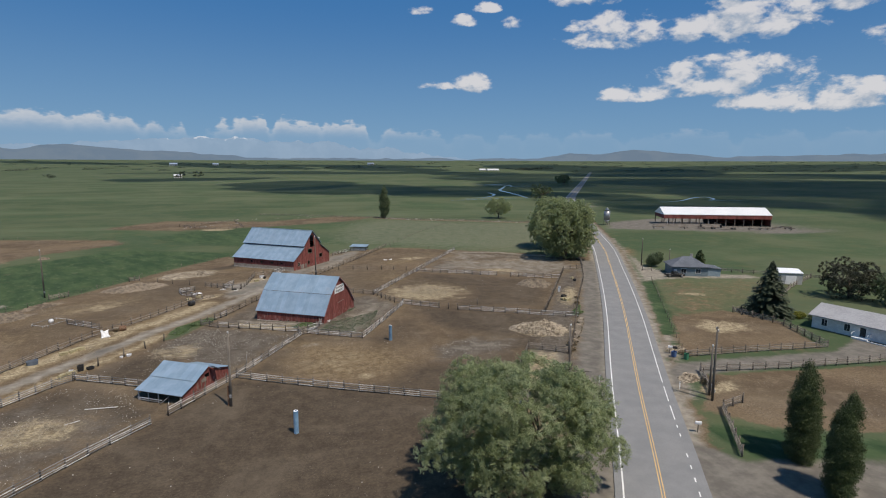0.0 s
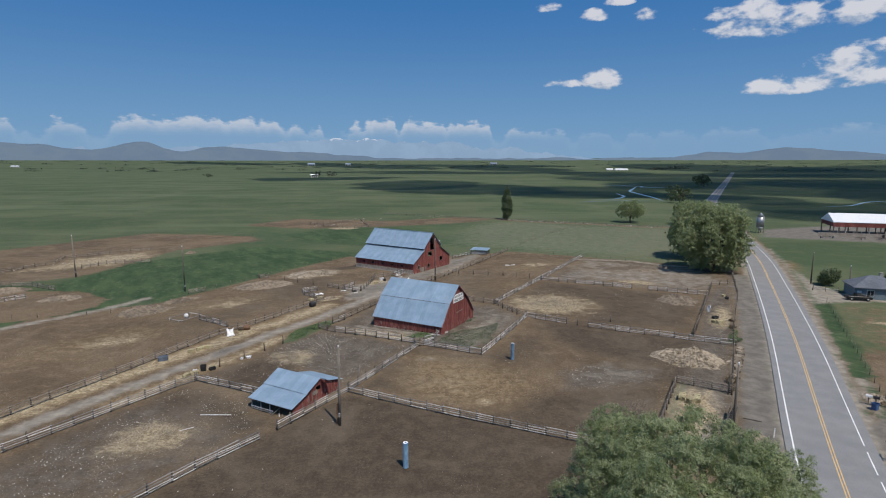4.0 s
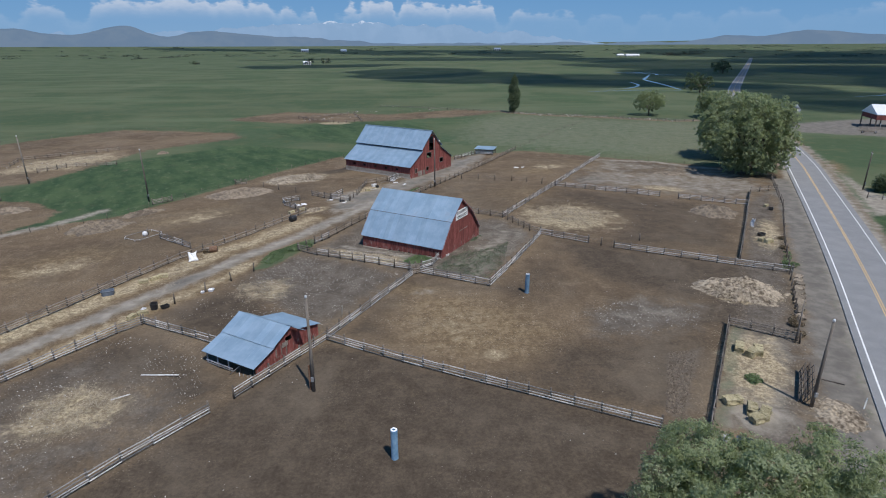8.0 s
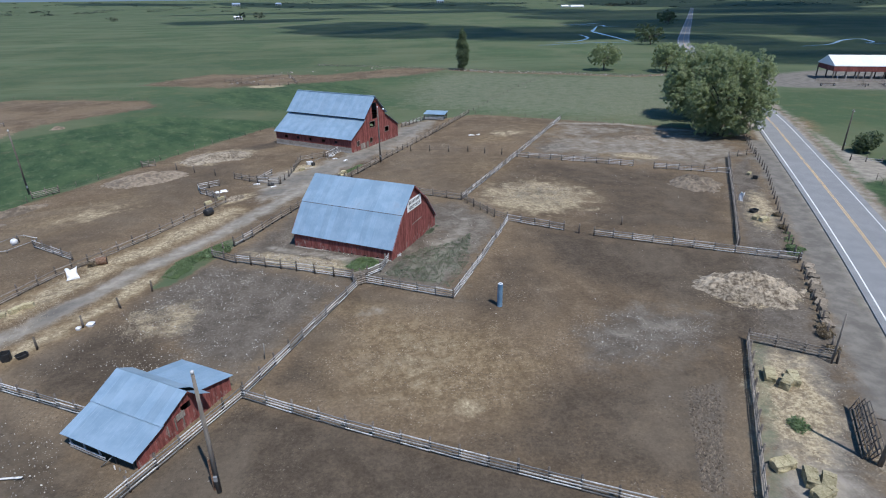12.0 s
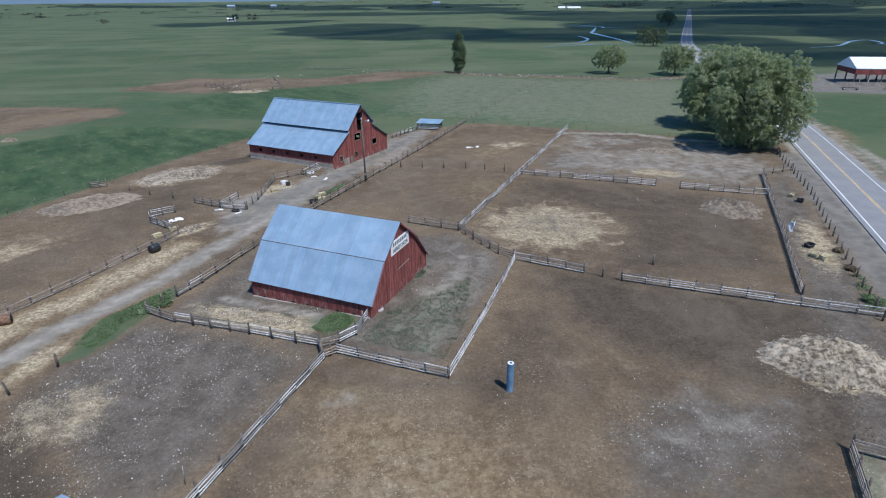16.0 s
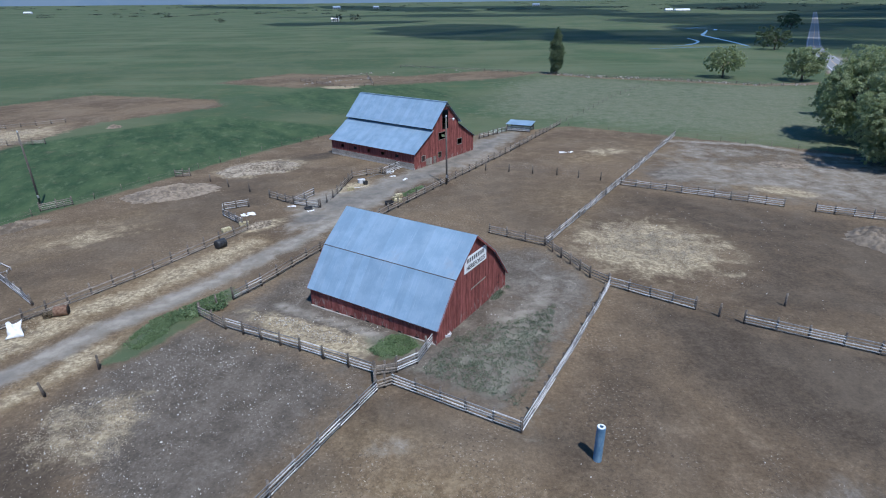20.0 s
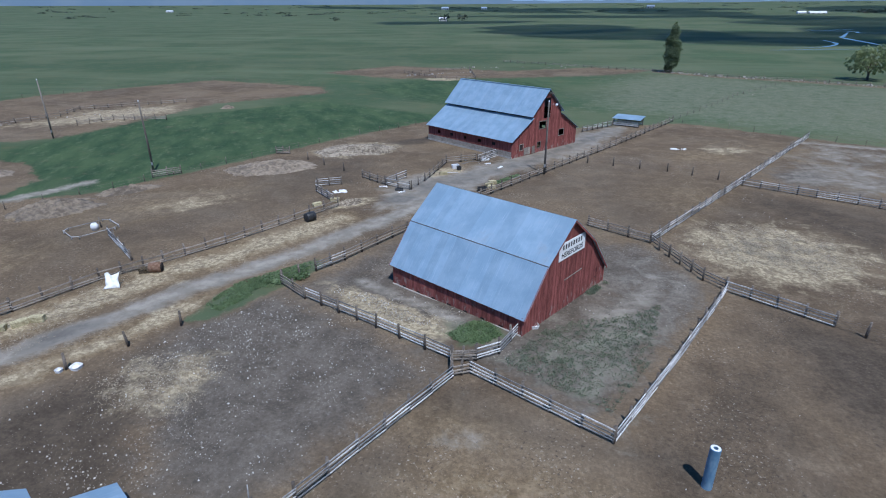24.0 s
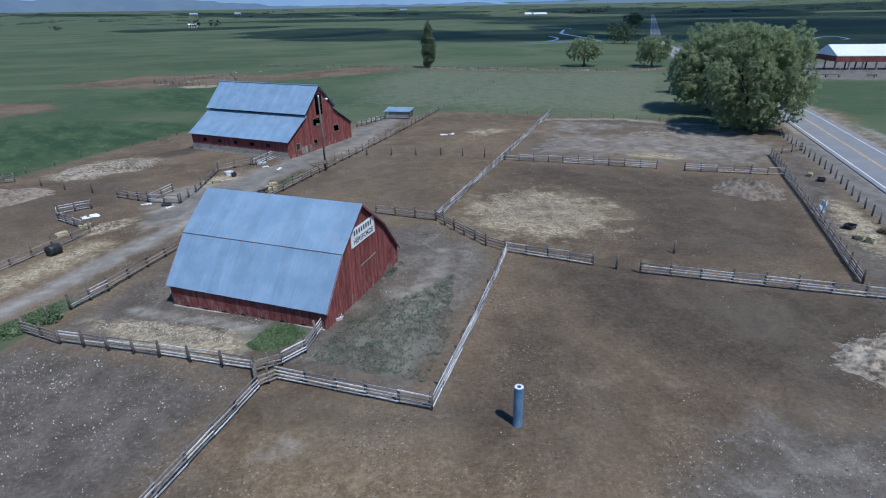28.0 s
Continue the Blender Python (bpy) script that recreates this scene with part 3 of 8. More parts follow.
# greyer, stonier pens
lay("grey", [(-31.5, 88.5), (-26, 85), (-20, 77.5), (-15.5, 76), (-6, 94.5), (-25.5, 103.5), (-30.5, 95.5)], 3.0, 0.95)
lay("damp", [(-39, 79.6), (-34, 85), (-30, 88.2), (-25.4, 83.4), (-21, 77.4), (-24, 73), (-33, 74)], 2.5, 0.95)
lay("grey", [(-50, 58), (-42, 70), (-36, 68), (-24, 60), (-33, 44), (-52, 44)], 3.0, 0.6)
lay("damp", [(-50, 56), (-45, 66), (-40, 74), (-28, 70), (-23, 62), (-26, 56), (-32, 63), (-40, 64), (-46, 52)], 3.0, 0.9)
lay("damp", [(-56, 46), (-50, 56), (-42, 52), (-34, 44)], 3.0, 0.6)
lay("grey", [(-24, 104), (-4, 96), (6.5, 90), (18, 113), (12, 124), (-16, 122)], 2.5, 0.85)
lay("grey", [(32, 152), (51, 192), (88, 168), (84, 146), (70, 136)], 6.0, 0.5)
lay("grey", [(38, 76), (54, 104), (70, 135), (84, 150), (62, 106), (44, 72), (32, 50), (26, 56)], 2.0, 0.9)
# the wetter near pen, and drier worn ground
lay("damp", [(-33, 42), (-14.5, 72), (0, 65.5), (20.5, 56), (26, 52), (14, 14), (-40, 14)], 1.5, 1.0)
lay("damp", [(22, 96), (22, 110), (52, 96.5), (50, 88), (42, 82), (37, 82), (30, 87)], 4.0, 1.0)
lay("damp", [(10, 91), (19, 111), (26, 106), (22, 92), (16, 84), (13, 86)], 4.0, 0.45)
lay("damp", [(-13, 73.5), (-5, 92), (6.5, 88), (12, 90), (16, 82), (8, 87), (-4, 88), (-8, 78), (-5, 72)], 2.5, 0.85)
lay("damp", [(14, 72), (20, 72), (36, 76), (24, 55), (4, 63.5), (9, 66)], 3.0, 0.75)
lay("damp", [(31, 75), (34, 81), (38, 84), (50, 96), (48, 84), (40, 75)], 3.0, 1.0)
lay("damp", [(17, 126), (30, 151), (67, 133.5), (53, 103), (30, 108), (38, 122), (30, 140)], 4.0, 0.72)
lay("dry", [(-6.5, 77.2), (-4, 85.7), (4, 84.8), (11, 80.3), (14.3, 73.8), (8.6, 67.8), (2.6, 67.7), (-4.6, 72.4)], 4.5, 0.95)
lay_spot("dry", -3, 86.5, 4.5, 2.6, 0, 0.9, 0.7)
lay("dry", [(20, 80.4), (28.9, 84.4), (36.8, 80.9), (33, 76.6), (25, 76), (20, 75)], 3.0, 0.5)
lay("gravel", [(20, 76), (21, 80.4), (28.9, 84), (36, 81), (33, 77.5), (26, 76)], 3.5, 0.42)
lay_spot("dry", 20, 145, 9, 7, 60, 0.9, 0.55)
lay_line("gravel", [(49, 189), (58, 187), (67, 185), (75, 177), (82, 174), (92, 166)], 1.3, 1.6, 0.85)
lay_line("dry", [(44, 172), (54.5, 168), (62.4, 161), (72, 157)], 1.6, 1.6, 0.9)
lay("gravel", [(34, 156), (50, 190), (86, 170), (84, 148), (70, 138)], 6.0, 0.50)
zone["gravel"] *= 1 - 0.9 * np.exp(-((X - 61) / 8.5) ** 2 - ((Y - 171.5) / 3.4) ** 2)
lay_spot("damp", 61, 171.5, 8.5, 3.6, -10, 0.7, 1.0)
lay_spot("damp", 78, 163, 5.0, 2.2, -20, 0.7, 0.9)
lay_spot("grey", 41, 160.5, 6.5, 5.0, 30, 0.8, 0.95)
lay_spot("dry", 52.5, 151.4, 7.5, 3.8, -25, 0.7, 1.0)
lay_spot("dry", 27, 172, 6, 4, 30, 0.9, 0.8)
lay_spot("dry", -55, 125, 13, 6, 50, 0.9, 0.8)
lay_spot("dry", -66, 97, 12, 6, 50, 0.9, 0.8)
lay_spot("dry", 62, 172, 20, 5, -26, 0.9, 0.7)
lay_spot("dry", 38, 180, 9, 6, -26, 0.9, 0.6)
lay_line("dry", [(50, 80), (66, 108), (84, 142)], 4.0, 3.0, 0.55)
lay_line("gravel", [(-18.2, 108.0), (-10, 103.6), (-2.6, 99.6)], 0.7, 0.8, 0.85)
lay("damp", [(-70, 100), (-63, 122), (-50, 146), (-36, 160), (-27, 148), (-33, 134), (-42, 118), (-52, 98)], 7.0, 0.62)
lay_spot("damp", -62, 106, 6, 3.0, 50, 0.9, 0.85)
lay_spot("damp", -36, 140, 5, 3.0, 50, 0.9, 0.8)
lay("damp", [(14, 128), (28, 152), (22, 158), (2, 160), (-6, 146), (6, 132)], 6.0, 0.5)
# straw spread on the pens
lay_spot("straw", 27.0, 125, 9.4, 8.6, 20, 0.9, 0.94)
BEDDING = [(-24.4, 91.6), (-22.2, 88.2), (-24.0, 84.0), (-29.4, 83.6), (-31.2, 88.5), (-29.4, 90.9)]
lay("straw", BEDDING, 2.0, 0.56)
lay_line("straw", BEDDING + BEDDING[:1], 0.5, 1.3, 0.70)
lay_spot("straw", -37.4, 58, 4.8, 4.4, 0, 0.8, 0.86)
lay_spot("straw", 3.0, 76.5, 8.0, 6.6, -20, 0.9, 0.42)
lay_spot("straw", 5.6, 68.6, 2.2, 1.5, -20, 0.8, 0.62)
lay_spot("straw", 27, 81, 9.0, 2.2, 20, 0.9, 0.24)
lay_spot("gravel", -2.7, 86.5, 2.2, 1.2, 10, 0.9, 0.5)
lay_spot("straw", -13.4, 102.0, 8.4, 2.0, -26, 0.5, 0.95)
lay_spot("straw", 44, 86, 5.6, 4.0, -20, 0.35, 0.85)
lay_spot("straw", -40.5, 162.5, 9.0, 6.0, 35, 0.5, 0.8)
lay_spot("damp", -30.5, 173.2, 7.5, 2.6, 38, 0.5, 1.0)
lay_spot("straw", -50.5, 146.2, 7.0, 4.6, 30, 0.5, 0.62)
lay_spot("straw", -19, 150.5, 4.6, 2.2, 50, 0.6, 0.8)
lay_spot("straw", -29.2, 131, 2.6, 1.6, 60, 0.6, 0.85)
lay_spot("drive", -22.5, 134, 2.6, 2.0, 40, 0.6, 0.95)
lay_spot("straw", -52, 126, 8.0, 4.0, 45, 0.7, 0.55)
lay_spot("straw", -64, 97, 7.0, 4.0, 45, 0.7, 0.55)
lay_spot("straw", -70, 118, 5.0, 3.4, 45, 0.5, 0.6)
lay_spot("straw", 32, 178, 5.0, 4.0, 0, 0.6, 0.6)
lay_spot("straw", 57, 150, 6.0, 3.0, -25, 0.5, 0.68)
lay("grey", [(18.5, 73), (20, 81), (28.5, 85), (37.5, 81.5), (33, 75), (25, 73)], 3.0, 0.85)
lay_spot("straw", 35.4, 66, 3.4, 9.0, -30, 0.5, 0.80)
lay("gravel", [(25, 54), (36.8, 75), (42.6, 71.5), (33, 54)], 1.5, 0.62)
lay_spot("straw", 63, 113, 2.6, 12.0, -30, 0.5, 0.66)
lay_spot("straw", -52, 284, 8.0, 5.0, 0, 0.4, 0.8)
lay_spot("straw", 60, 52, 5.0, 2.0, 10, 0.5, 0.7)
# weeds
lay_spot("damp", 68, 178, 7, 3.0, -20, 0.9, 0.8)
lay_spot("damp", 82, 160, 6, 2.6, -20, 0.9, 0.8)
lay("weeds", [(22, 212), (92, 176), (138, 284), (85, 299), (38, 324), (12, 300), (2, 222)], 14.0, 0.60)
lay("grey", [(22, 57.2), (23.8, 56.7), (30.8, 69.8), (26.6, 69)], 0.8, 0.8)
lay("gravel", [(1, 100), (-2.5, 98), (7, 90.5), (17, 112), (12, 121), (7, 113)], 4.0, 0.50)
lay("weeds", [(1.2, 101.2), (-1.4, 96), (7.0, 91.8), (10.4, 98.5), (12.0, 108.6), (8.6, 105.4), (3.7, 103.2)], 3.5, 0.42)
lay_spot("weeds", -4.2, 100.2, 2.6, 1.9, 20, 0.8, 0.8)
lay_line("earth", [(-33.0, 94.5), (-28.6, 103), (-24.6, 110)], 2.6, 1.0)
lay_line("weeds", [(-30.2, 99.4), (-28.6, 104), (-25, 110)], 0.9, 1.0, 0.46)
for k in ("lush", "earth", "grey", "straw", "weeds"):
    zone[k] *= np.clip((road_gap - 4.8) / 1.5, 0, 1)
for k in ("earth", "dry", "gravel"):
    zone[k] *= 1 - soft(distance_in(X, Y, [(92.5, 124.6), (95.8, 124.4), (70.6, 78.1), (67.7, 78.2)]), 1.0)
zone["earth"] *= 1 - soft(distance_in(X, Y, [(-7, 100.5), (-3.4, 102.5), (-1.4, 99.8), (-4.6, 97.6)]), 0.8)
zone["grey"] *= 1 - soft(distance_in(X, Y, [(-7, 100.5), (-3.4, 102.5), (-1.4, 99.8), (-4.6, 97.6)]), 0.8)
for k in ("earth", "grey", "dry", "straw", "gravel", "damp"):
    zone[k] *= 1 - soft(distance_in(X, Y, [(-31, 95.5), (-31.4, 101), (-27.4, 108), (-24.8, 111.5), (-23.4, 109.5), (-25.8, 103.2), (-28.6, 96.5)]), 1.0)
for k, v in zone.items():
    a = ground_mesh.attributes.new(k, "FLOAT", "POINT")
    a.data.foreach_set("value", v.ravel().astype(np.float32))
ground_mesh.update()
ground = tagged(new("ground", ground_mesh), "flat farm ground of trampled brown earth, straw patches and green pasture", "ground", kind="structure")


# ---- the road ----
def smooth_line(pts, step):
    """Points along a soft curve through pts (Catmull-Rom), about step metres apart."""
    out = []
    p = [Vector((*q, 0)) for q in pts]
    for i in range(len(p) - 1):
        a, b, c, d = p[max(i - 1, 0)], p[i], p[i + 1], p[min(i + 2, len(p) - 1)]
        n = max(1, int((c - b).length / step))
        for k in range(n):
            t = k / n
            out.append(0.5 * (2 * b + (c - a) * t + (2 * a - 5 * b + 4 * c - d) * t * t + (3 * b - 3 * c + d - a) * t ** 3))
    return out + [p[-1]]


ROAD_LINE = smooth_line(ROAD, 6.0)


def ribbon(name, line, x0, x1, z, mat, thick=0.0, pick=None):
    """A strip that follows a line, from x0 to x1 metres to the right of it."""
    vs, fs = [], []
    for i, p in enumerate(line):
        d = (line[min(i + 1, len(line) - 1)] - line[max(i - 1, 0)]).normalized()
        r = Vector((d.y, -d.x, 0))
        vs += [p + r * x0 + Vector((0, 0, z - thick)), p + r * x0 + Vector((0, 0, z)), p + r * x1 + Vector((0, 0, z)), p + r * x1 + Vector((0, 0, z - thick))]
    for i in range(len(line) - 1):
        if pick and not pick(i):
            continue
        a, b = 4 * i, 4 * i + 4
        fs += [(a, a + 1, b + 1, b), (a + 1, a + 2, b + 2, b + 1), (a + 2, a + 3, b + 3, b + 2)]
    return mesh_of(name, vs, fs, mat)


road = tagged(new("road", ribbon("road", ROAD_LINE, -4.9, 4.9, 0.05, M_ASPHALT, 0.3)), "two-lane grey asphalt road with worn surface", "road", kind="structure")
part("edge_line", ribbon("edge_line", ROAD_LINE, -4.10, -3.92, 0.058, M_WHITE_LINE), road, label="white painted edge line")
FINE_LINE = smooth_line(ROAD, 0.8)
part("edge_line", ribbon("edge_line", FINE_LINE, 3.66, 3.80, 0.058, M_WHITE_LINE, pick=lambda i: not 22 < FINE_LINE[i].y < 62 or (i % 9 not in (0, 1) if FINE_LINE[i].y > 46 else i % 3 == 0 and noise.noise((i * 0.21, 4, 0)) > -0.25)), road, label="white painted edge line, broken at the drives")
part("centre_line", ribbon("centre_line", ROAD_LINE, -0.20, -0.09, 0.058, M_YELLOW_LINE), road, label="yellow painted centre line")
part("centre_line", ribbon("centre_line", ROAD_LINE, 0.09, 0.20, 0.058, M_YELLOW_LINE), road, label="yellow painted centre line")


# ---- barns ----
def sheet_mesh(name, width, length, ribs=5):
    """A ribbed roof sheet: x across, y down the slope, z off the roof."""
    vs, fs = [], []
    cols = ribs * 2 + 1
    for j in (0, 1):
        for i in range(cols):
            vs.append((width * i / (cols - 1), j * length, 0.03 + (0.007 if i % 2 else 0.0)))
    for i in range(cols - 1):
        fs.append((i, cols + i, cols + i + 1, i + 1))
    base = len(vs)
    vs += [(0, 0, 0), (width, 0, 0), (width, length, 0), (0, length, 0)]
    fs += [(base, base + 1, base + 2, base + 3), (0, base, base + 3, cols), (cols - 1, 2 * cols - 1, base + 2, base + 1)]
    return mesh_of(name, vs, fs, M_TIN)


def slope_frame(x, y0, z0, y1, z1):
    """A frame at (x, y0, z0) whose y runs down to (y1, z1)."""
    d = Vector((0, y1 - y0, z1 - z0)).normalized()
    ax = Vector((1, 0, 0)) if y1 < y0 else Vector((-1, 0, 0))
    up_ = ax.cross(d)
    if up_.z < 0:
        up_ = -up_
        ax = -ax
    m = Matrix((ax, d, up_)).transposed().to_4x4()
    m.translation = (x, y0, z0)
    return m


def lay_roof(owner, length, runs, sheet_w=0.95, over=0.35):
    """Rows of metal sheets. runs: (y0, z0, y1, z1), from the upper to the lower edge."""
    n = round((length + 2 * over) / sheet_w)
    w = (length + 2 * over) / n
    for y0, z0, y1, z1 in runs:
        me = sheet_mesh("roof_sheet", w * 1.0, math.hypot(y1 - y0, z1 - z0) + 0.06)
        m = slope_frame(0, y0, z0, y1, z1)
        back = m.col[0][0] < 0
        for i in range(n):
            x = -length / 2 - over + w * i + (w if back else 0)
            q = m.copy()
            q.translation = (x, y0, z0 + random.uniform(0, 0.012))
            part("roof_sheet", me, owner, q)


def boards(name, mat, spans, along, at, thick, width, top, holes=(), base=0.0):
    """A wall of upright boards. along: 'x' or 'y'; at: its place on the other axis; top(s): its height; holes: (s0, s1, z0, z1)."""
    vs, fs = [], []
    s0, s1 = spans
    n = max(1, round((s1 - s0) / width))
    w = (s1 - s0) / n

    def slab(a, b, za0, za1, zb0, zb1, o):
        k = len(vs)
        for s, z0, z1 in ((a, za0, za1), (b, zb0, zb1)):
            for t in (at + o, at + o + thick):
                for z in (z0, z1):
                    vs.append((s, t, z) if along == "x" else (t, s, z))
        fs.extend([(k, k + 1, k + 5, k + 4), (k + 2, k + 6, k + 7, k + 3), (k + 1, k + 3, k + 7, k + 5), (k, k + 4, k + 6, k + 2), (k, k + 2, k + 3, k + 1), (k + 4, k + 5, k + 7, k + 6)])

    for i in range(n):
        a, b = s0 + w * i + 0.006, s0 + w * (i + 1) - 0.006
        o = random.uniform(-0.012, 0.012)
        mid = (a + b) / 2
        cuts = sorted((h[2], h[3]) for h in holes if h[0] < mid < h[1])
        z = base
        for h0, h1 in cuts:
            if h0 > z + 0.02:
                slab(a, b, z, h0, z, h0, o)
            z = h1
        if top(mid) > z + 0.05:
            slab(a, b, z, top(a), z, top(b), o)
    return mesh_of(name, vs, fs, mat)


def board_wall(owner, name, spans, along, at, width, top, holes=(), label="", base=0.0):
    """A sheathed wall whose upright boards are pieces of their own."""
    s0, s1 = spans
    wall = part(name, boards(name, M_DARK, spans, along, at + (0.034 if at < 0 else -0.034), 0.02, (s1 - s0) / max(6, round((s1 - s0) / 1.5)), lambda s: min(top(s - 0.3), top(s + 0.3)) - 0.05, holes, base), owner, label=label)
    n = max(1, round((s1 - s0) / width))
    w = (s1 - s0) / n
    for i in range(n):
        a, b_ = s0 + w * i, s0 + w * (i + 1)
        low = base
        for h in sorted((h for h in holes if h[0] < (a + b_) / 2 < h[1]), key=lambda h: h[2]):
            part("board", boards("board", M_RED, (a, b_), along, at, 0.035, w, lambda s, cap=h[2]: cap, base=low), wall)
            low = h[3]
        part("board", boards("board", M_RED, (a, b_), along, at, 0.035, w, top, base=low), wall)
    return wall


def profile_top(pts, drop=0.06):
    ys, zs = [p[0] for p in pts], [p[1] for p in pts]
    return lambda s: float(np.interp(s, ys, zs)) - drop


def main_barn():
    L, turn = 16.6, -29.0
    b = thing("barn", pose(-3.95, 110.6, 0, 0, 0, turn), "red wooden barn with pale metal gambrel roof and white sign", "barn")
    half = [(0, 9.0), (4.15, 5.75), (7.45, 1.75)]
    full = [(-y, z) for y, z in half[::-1]] + half[1:]
    top = profile_top(full)
    wall_y = 7.30
    lay_roof(b, L, [(s * y0, z0, s * y1, z1) for s in (-1, 1) for (y0, z0), (y1, z1) in zip(half, half[1:])])
    for s in (-1, 1):
        part("knee_flashing", box_mesh("knee_flashing", M_POST, -L / 2 - 0.34, s * 4.17 - 0.05, 5.74, L / 2 + 0.34, s * 4.17 + 0.05, 5.80), b)
    board_wall(b, "gable_wall", (-wall_y, wall_y), "y", L / 2 - 0.04, 0.24, top, [(4.6, 5.9, 0.2, 2.1)])
    board_wall(b, "gable_wall", (-wall_y, wall_y), "y", -L / 2, 0.24, top, base=-0.4)
    side = lambda s: top(wall_y)
    board_wall(b, "side_wall", (-L / 2, L / 2), "x", -wall_y, 0.24, side, base=-0.3)
    board_wall(b, "side_wall", (-L / 2, L / 2), "x", wall_y - 0.04, 0.24, side)
    for s in (-1, 1):
        part("foundation", box_mesh("foundation", M_STONE, -L / 2 - 0.06, s * wall_y - 0.10, -0.3, L / 2 + 0.06, s * wall_y + 0.10, 0.0, bevel=0.02), b, pose(0, 0, -0.12, 0, -1.6, 0))
        # barge boards under the roof's edge
        for sx in (-1, 1):
            for (y0, z0), (y1, z1) in zip(half, half[1:]):
                m = slope_frame(sx * (L / 2 + 0.30), s * y0, z0 - 0.14, s * y1, z1 - 0.14)
                bb = box_mesh("barge_board", M_RED, -0.03, 0, -0.06, 0.03, math.hypot(y1 - y0, z1 - z0), 0.13)
                part("barge_board", bb, b, m)
    # vent slots along the low wall, their inner shade painted near black
    slot = box_mesh("vent", M_DARK, -0.22, -0.03, -0.07, 0.22, 0.03, 0.07)
    for i in range(7):
        part("vent", slot, b, pose(-6.6 + i * 2.1, -wall_y - 0.025, 0.0 + 0.028 * (-6.6 + i * 2.1)), "small dark vent slot")
    door = part("door", box_mesh("door", M_RED, 0, -0.65, 0.15, 0.05, 0.65, 2.15, bevel=0.01), b, pose(L / 2 - 0.1, 5.25, 0), "red board door")
    part("latch", box_mesh("latch", M_BLACK, 0.05, 0.4, 1.05, 0.09, 0.5, 1.15), door)
    trim = box_mesh("trim", M_PLANK, 0, -1.6, -0.05, 0.035, 1.6, 0.05)
    part("trim", trim, b, pose(L / 2 + 0.015, 0.9, 3.15, 2), "bare weathered slide rail")
    part("corner_board", box_mesh("corner_board", M_RED, -0.07, -0.09, 0, 0.03, 0.09, 1.9), b, pose(L / 2 + 0.03, -wall_y, 0))
    part("corner_board", box_mesh("corner_board", M_RED, -0.07, -0.09, 0, 0.03, 0.09, 1.9), b, pose(L / 2 + 0.03, wall_y, 0))
    # the sign high on the gable, with its lettering
    g = tagged(new("sign"), "white board sign with two lines of black lettering", "sign")
    g.matrix_world = b.matrix_world @ pose(L / 2 + 0.03, 0.2, 6.25)
    part("board", box_mesh("board", M_WHITE, 0, -2.3, -0.85, 0.05, 2.3, 0.85, bevel=0.01), g)
    for i in range(8):
        part("bar", box_mesh("bar", M_BLACK, 0.05, -1.75 + i * 0.45, 0.16, 0.06, -1.75 + i * 0.45 + 0.24, 0.62), g)
    cu = bpy.data.curves.new("lettering", "FONT")
    cu.body, cu.size, cu.align_x, cu.extrude, cu.offset = "HEREFORDS", 0.70, "CENTER", 0.004, 0.012
    tmp = bpy.data.objects.new("lettering", cu)
    scene.collection.objects.link(tmp)
    me = bpy.data.meshes.new_from_object(tmp)
    bpy.data.objects.remove(tmp)
    me.materials.clear()
    me.materials.append(M_BLACK)
    part("lettering", me, g, Matrix.Translation((0.06, 0.0, -0.62)) @ Euler((radians(90), 0, radians(90))).to_matrix().to_4x4())
    return b


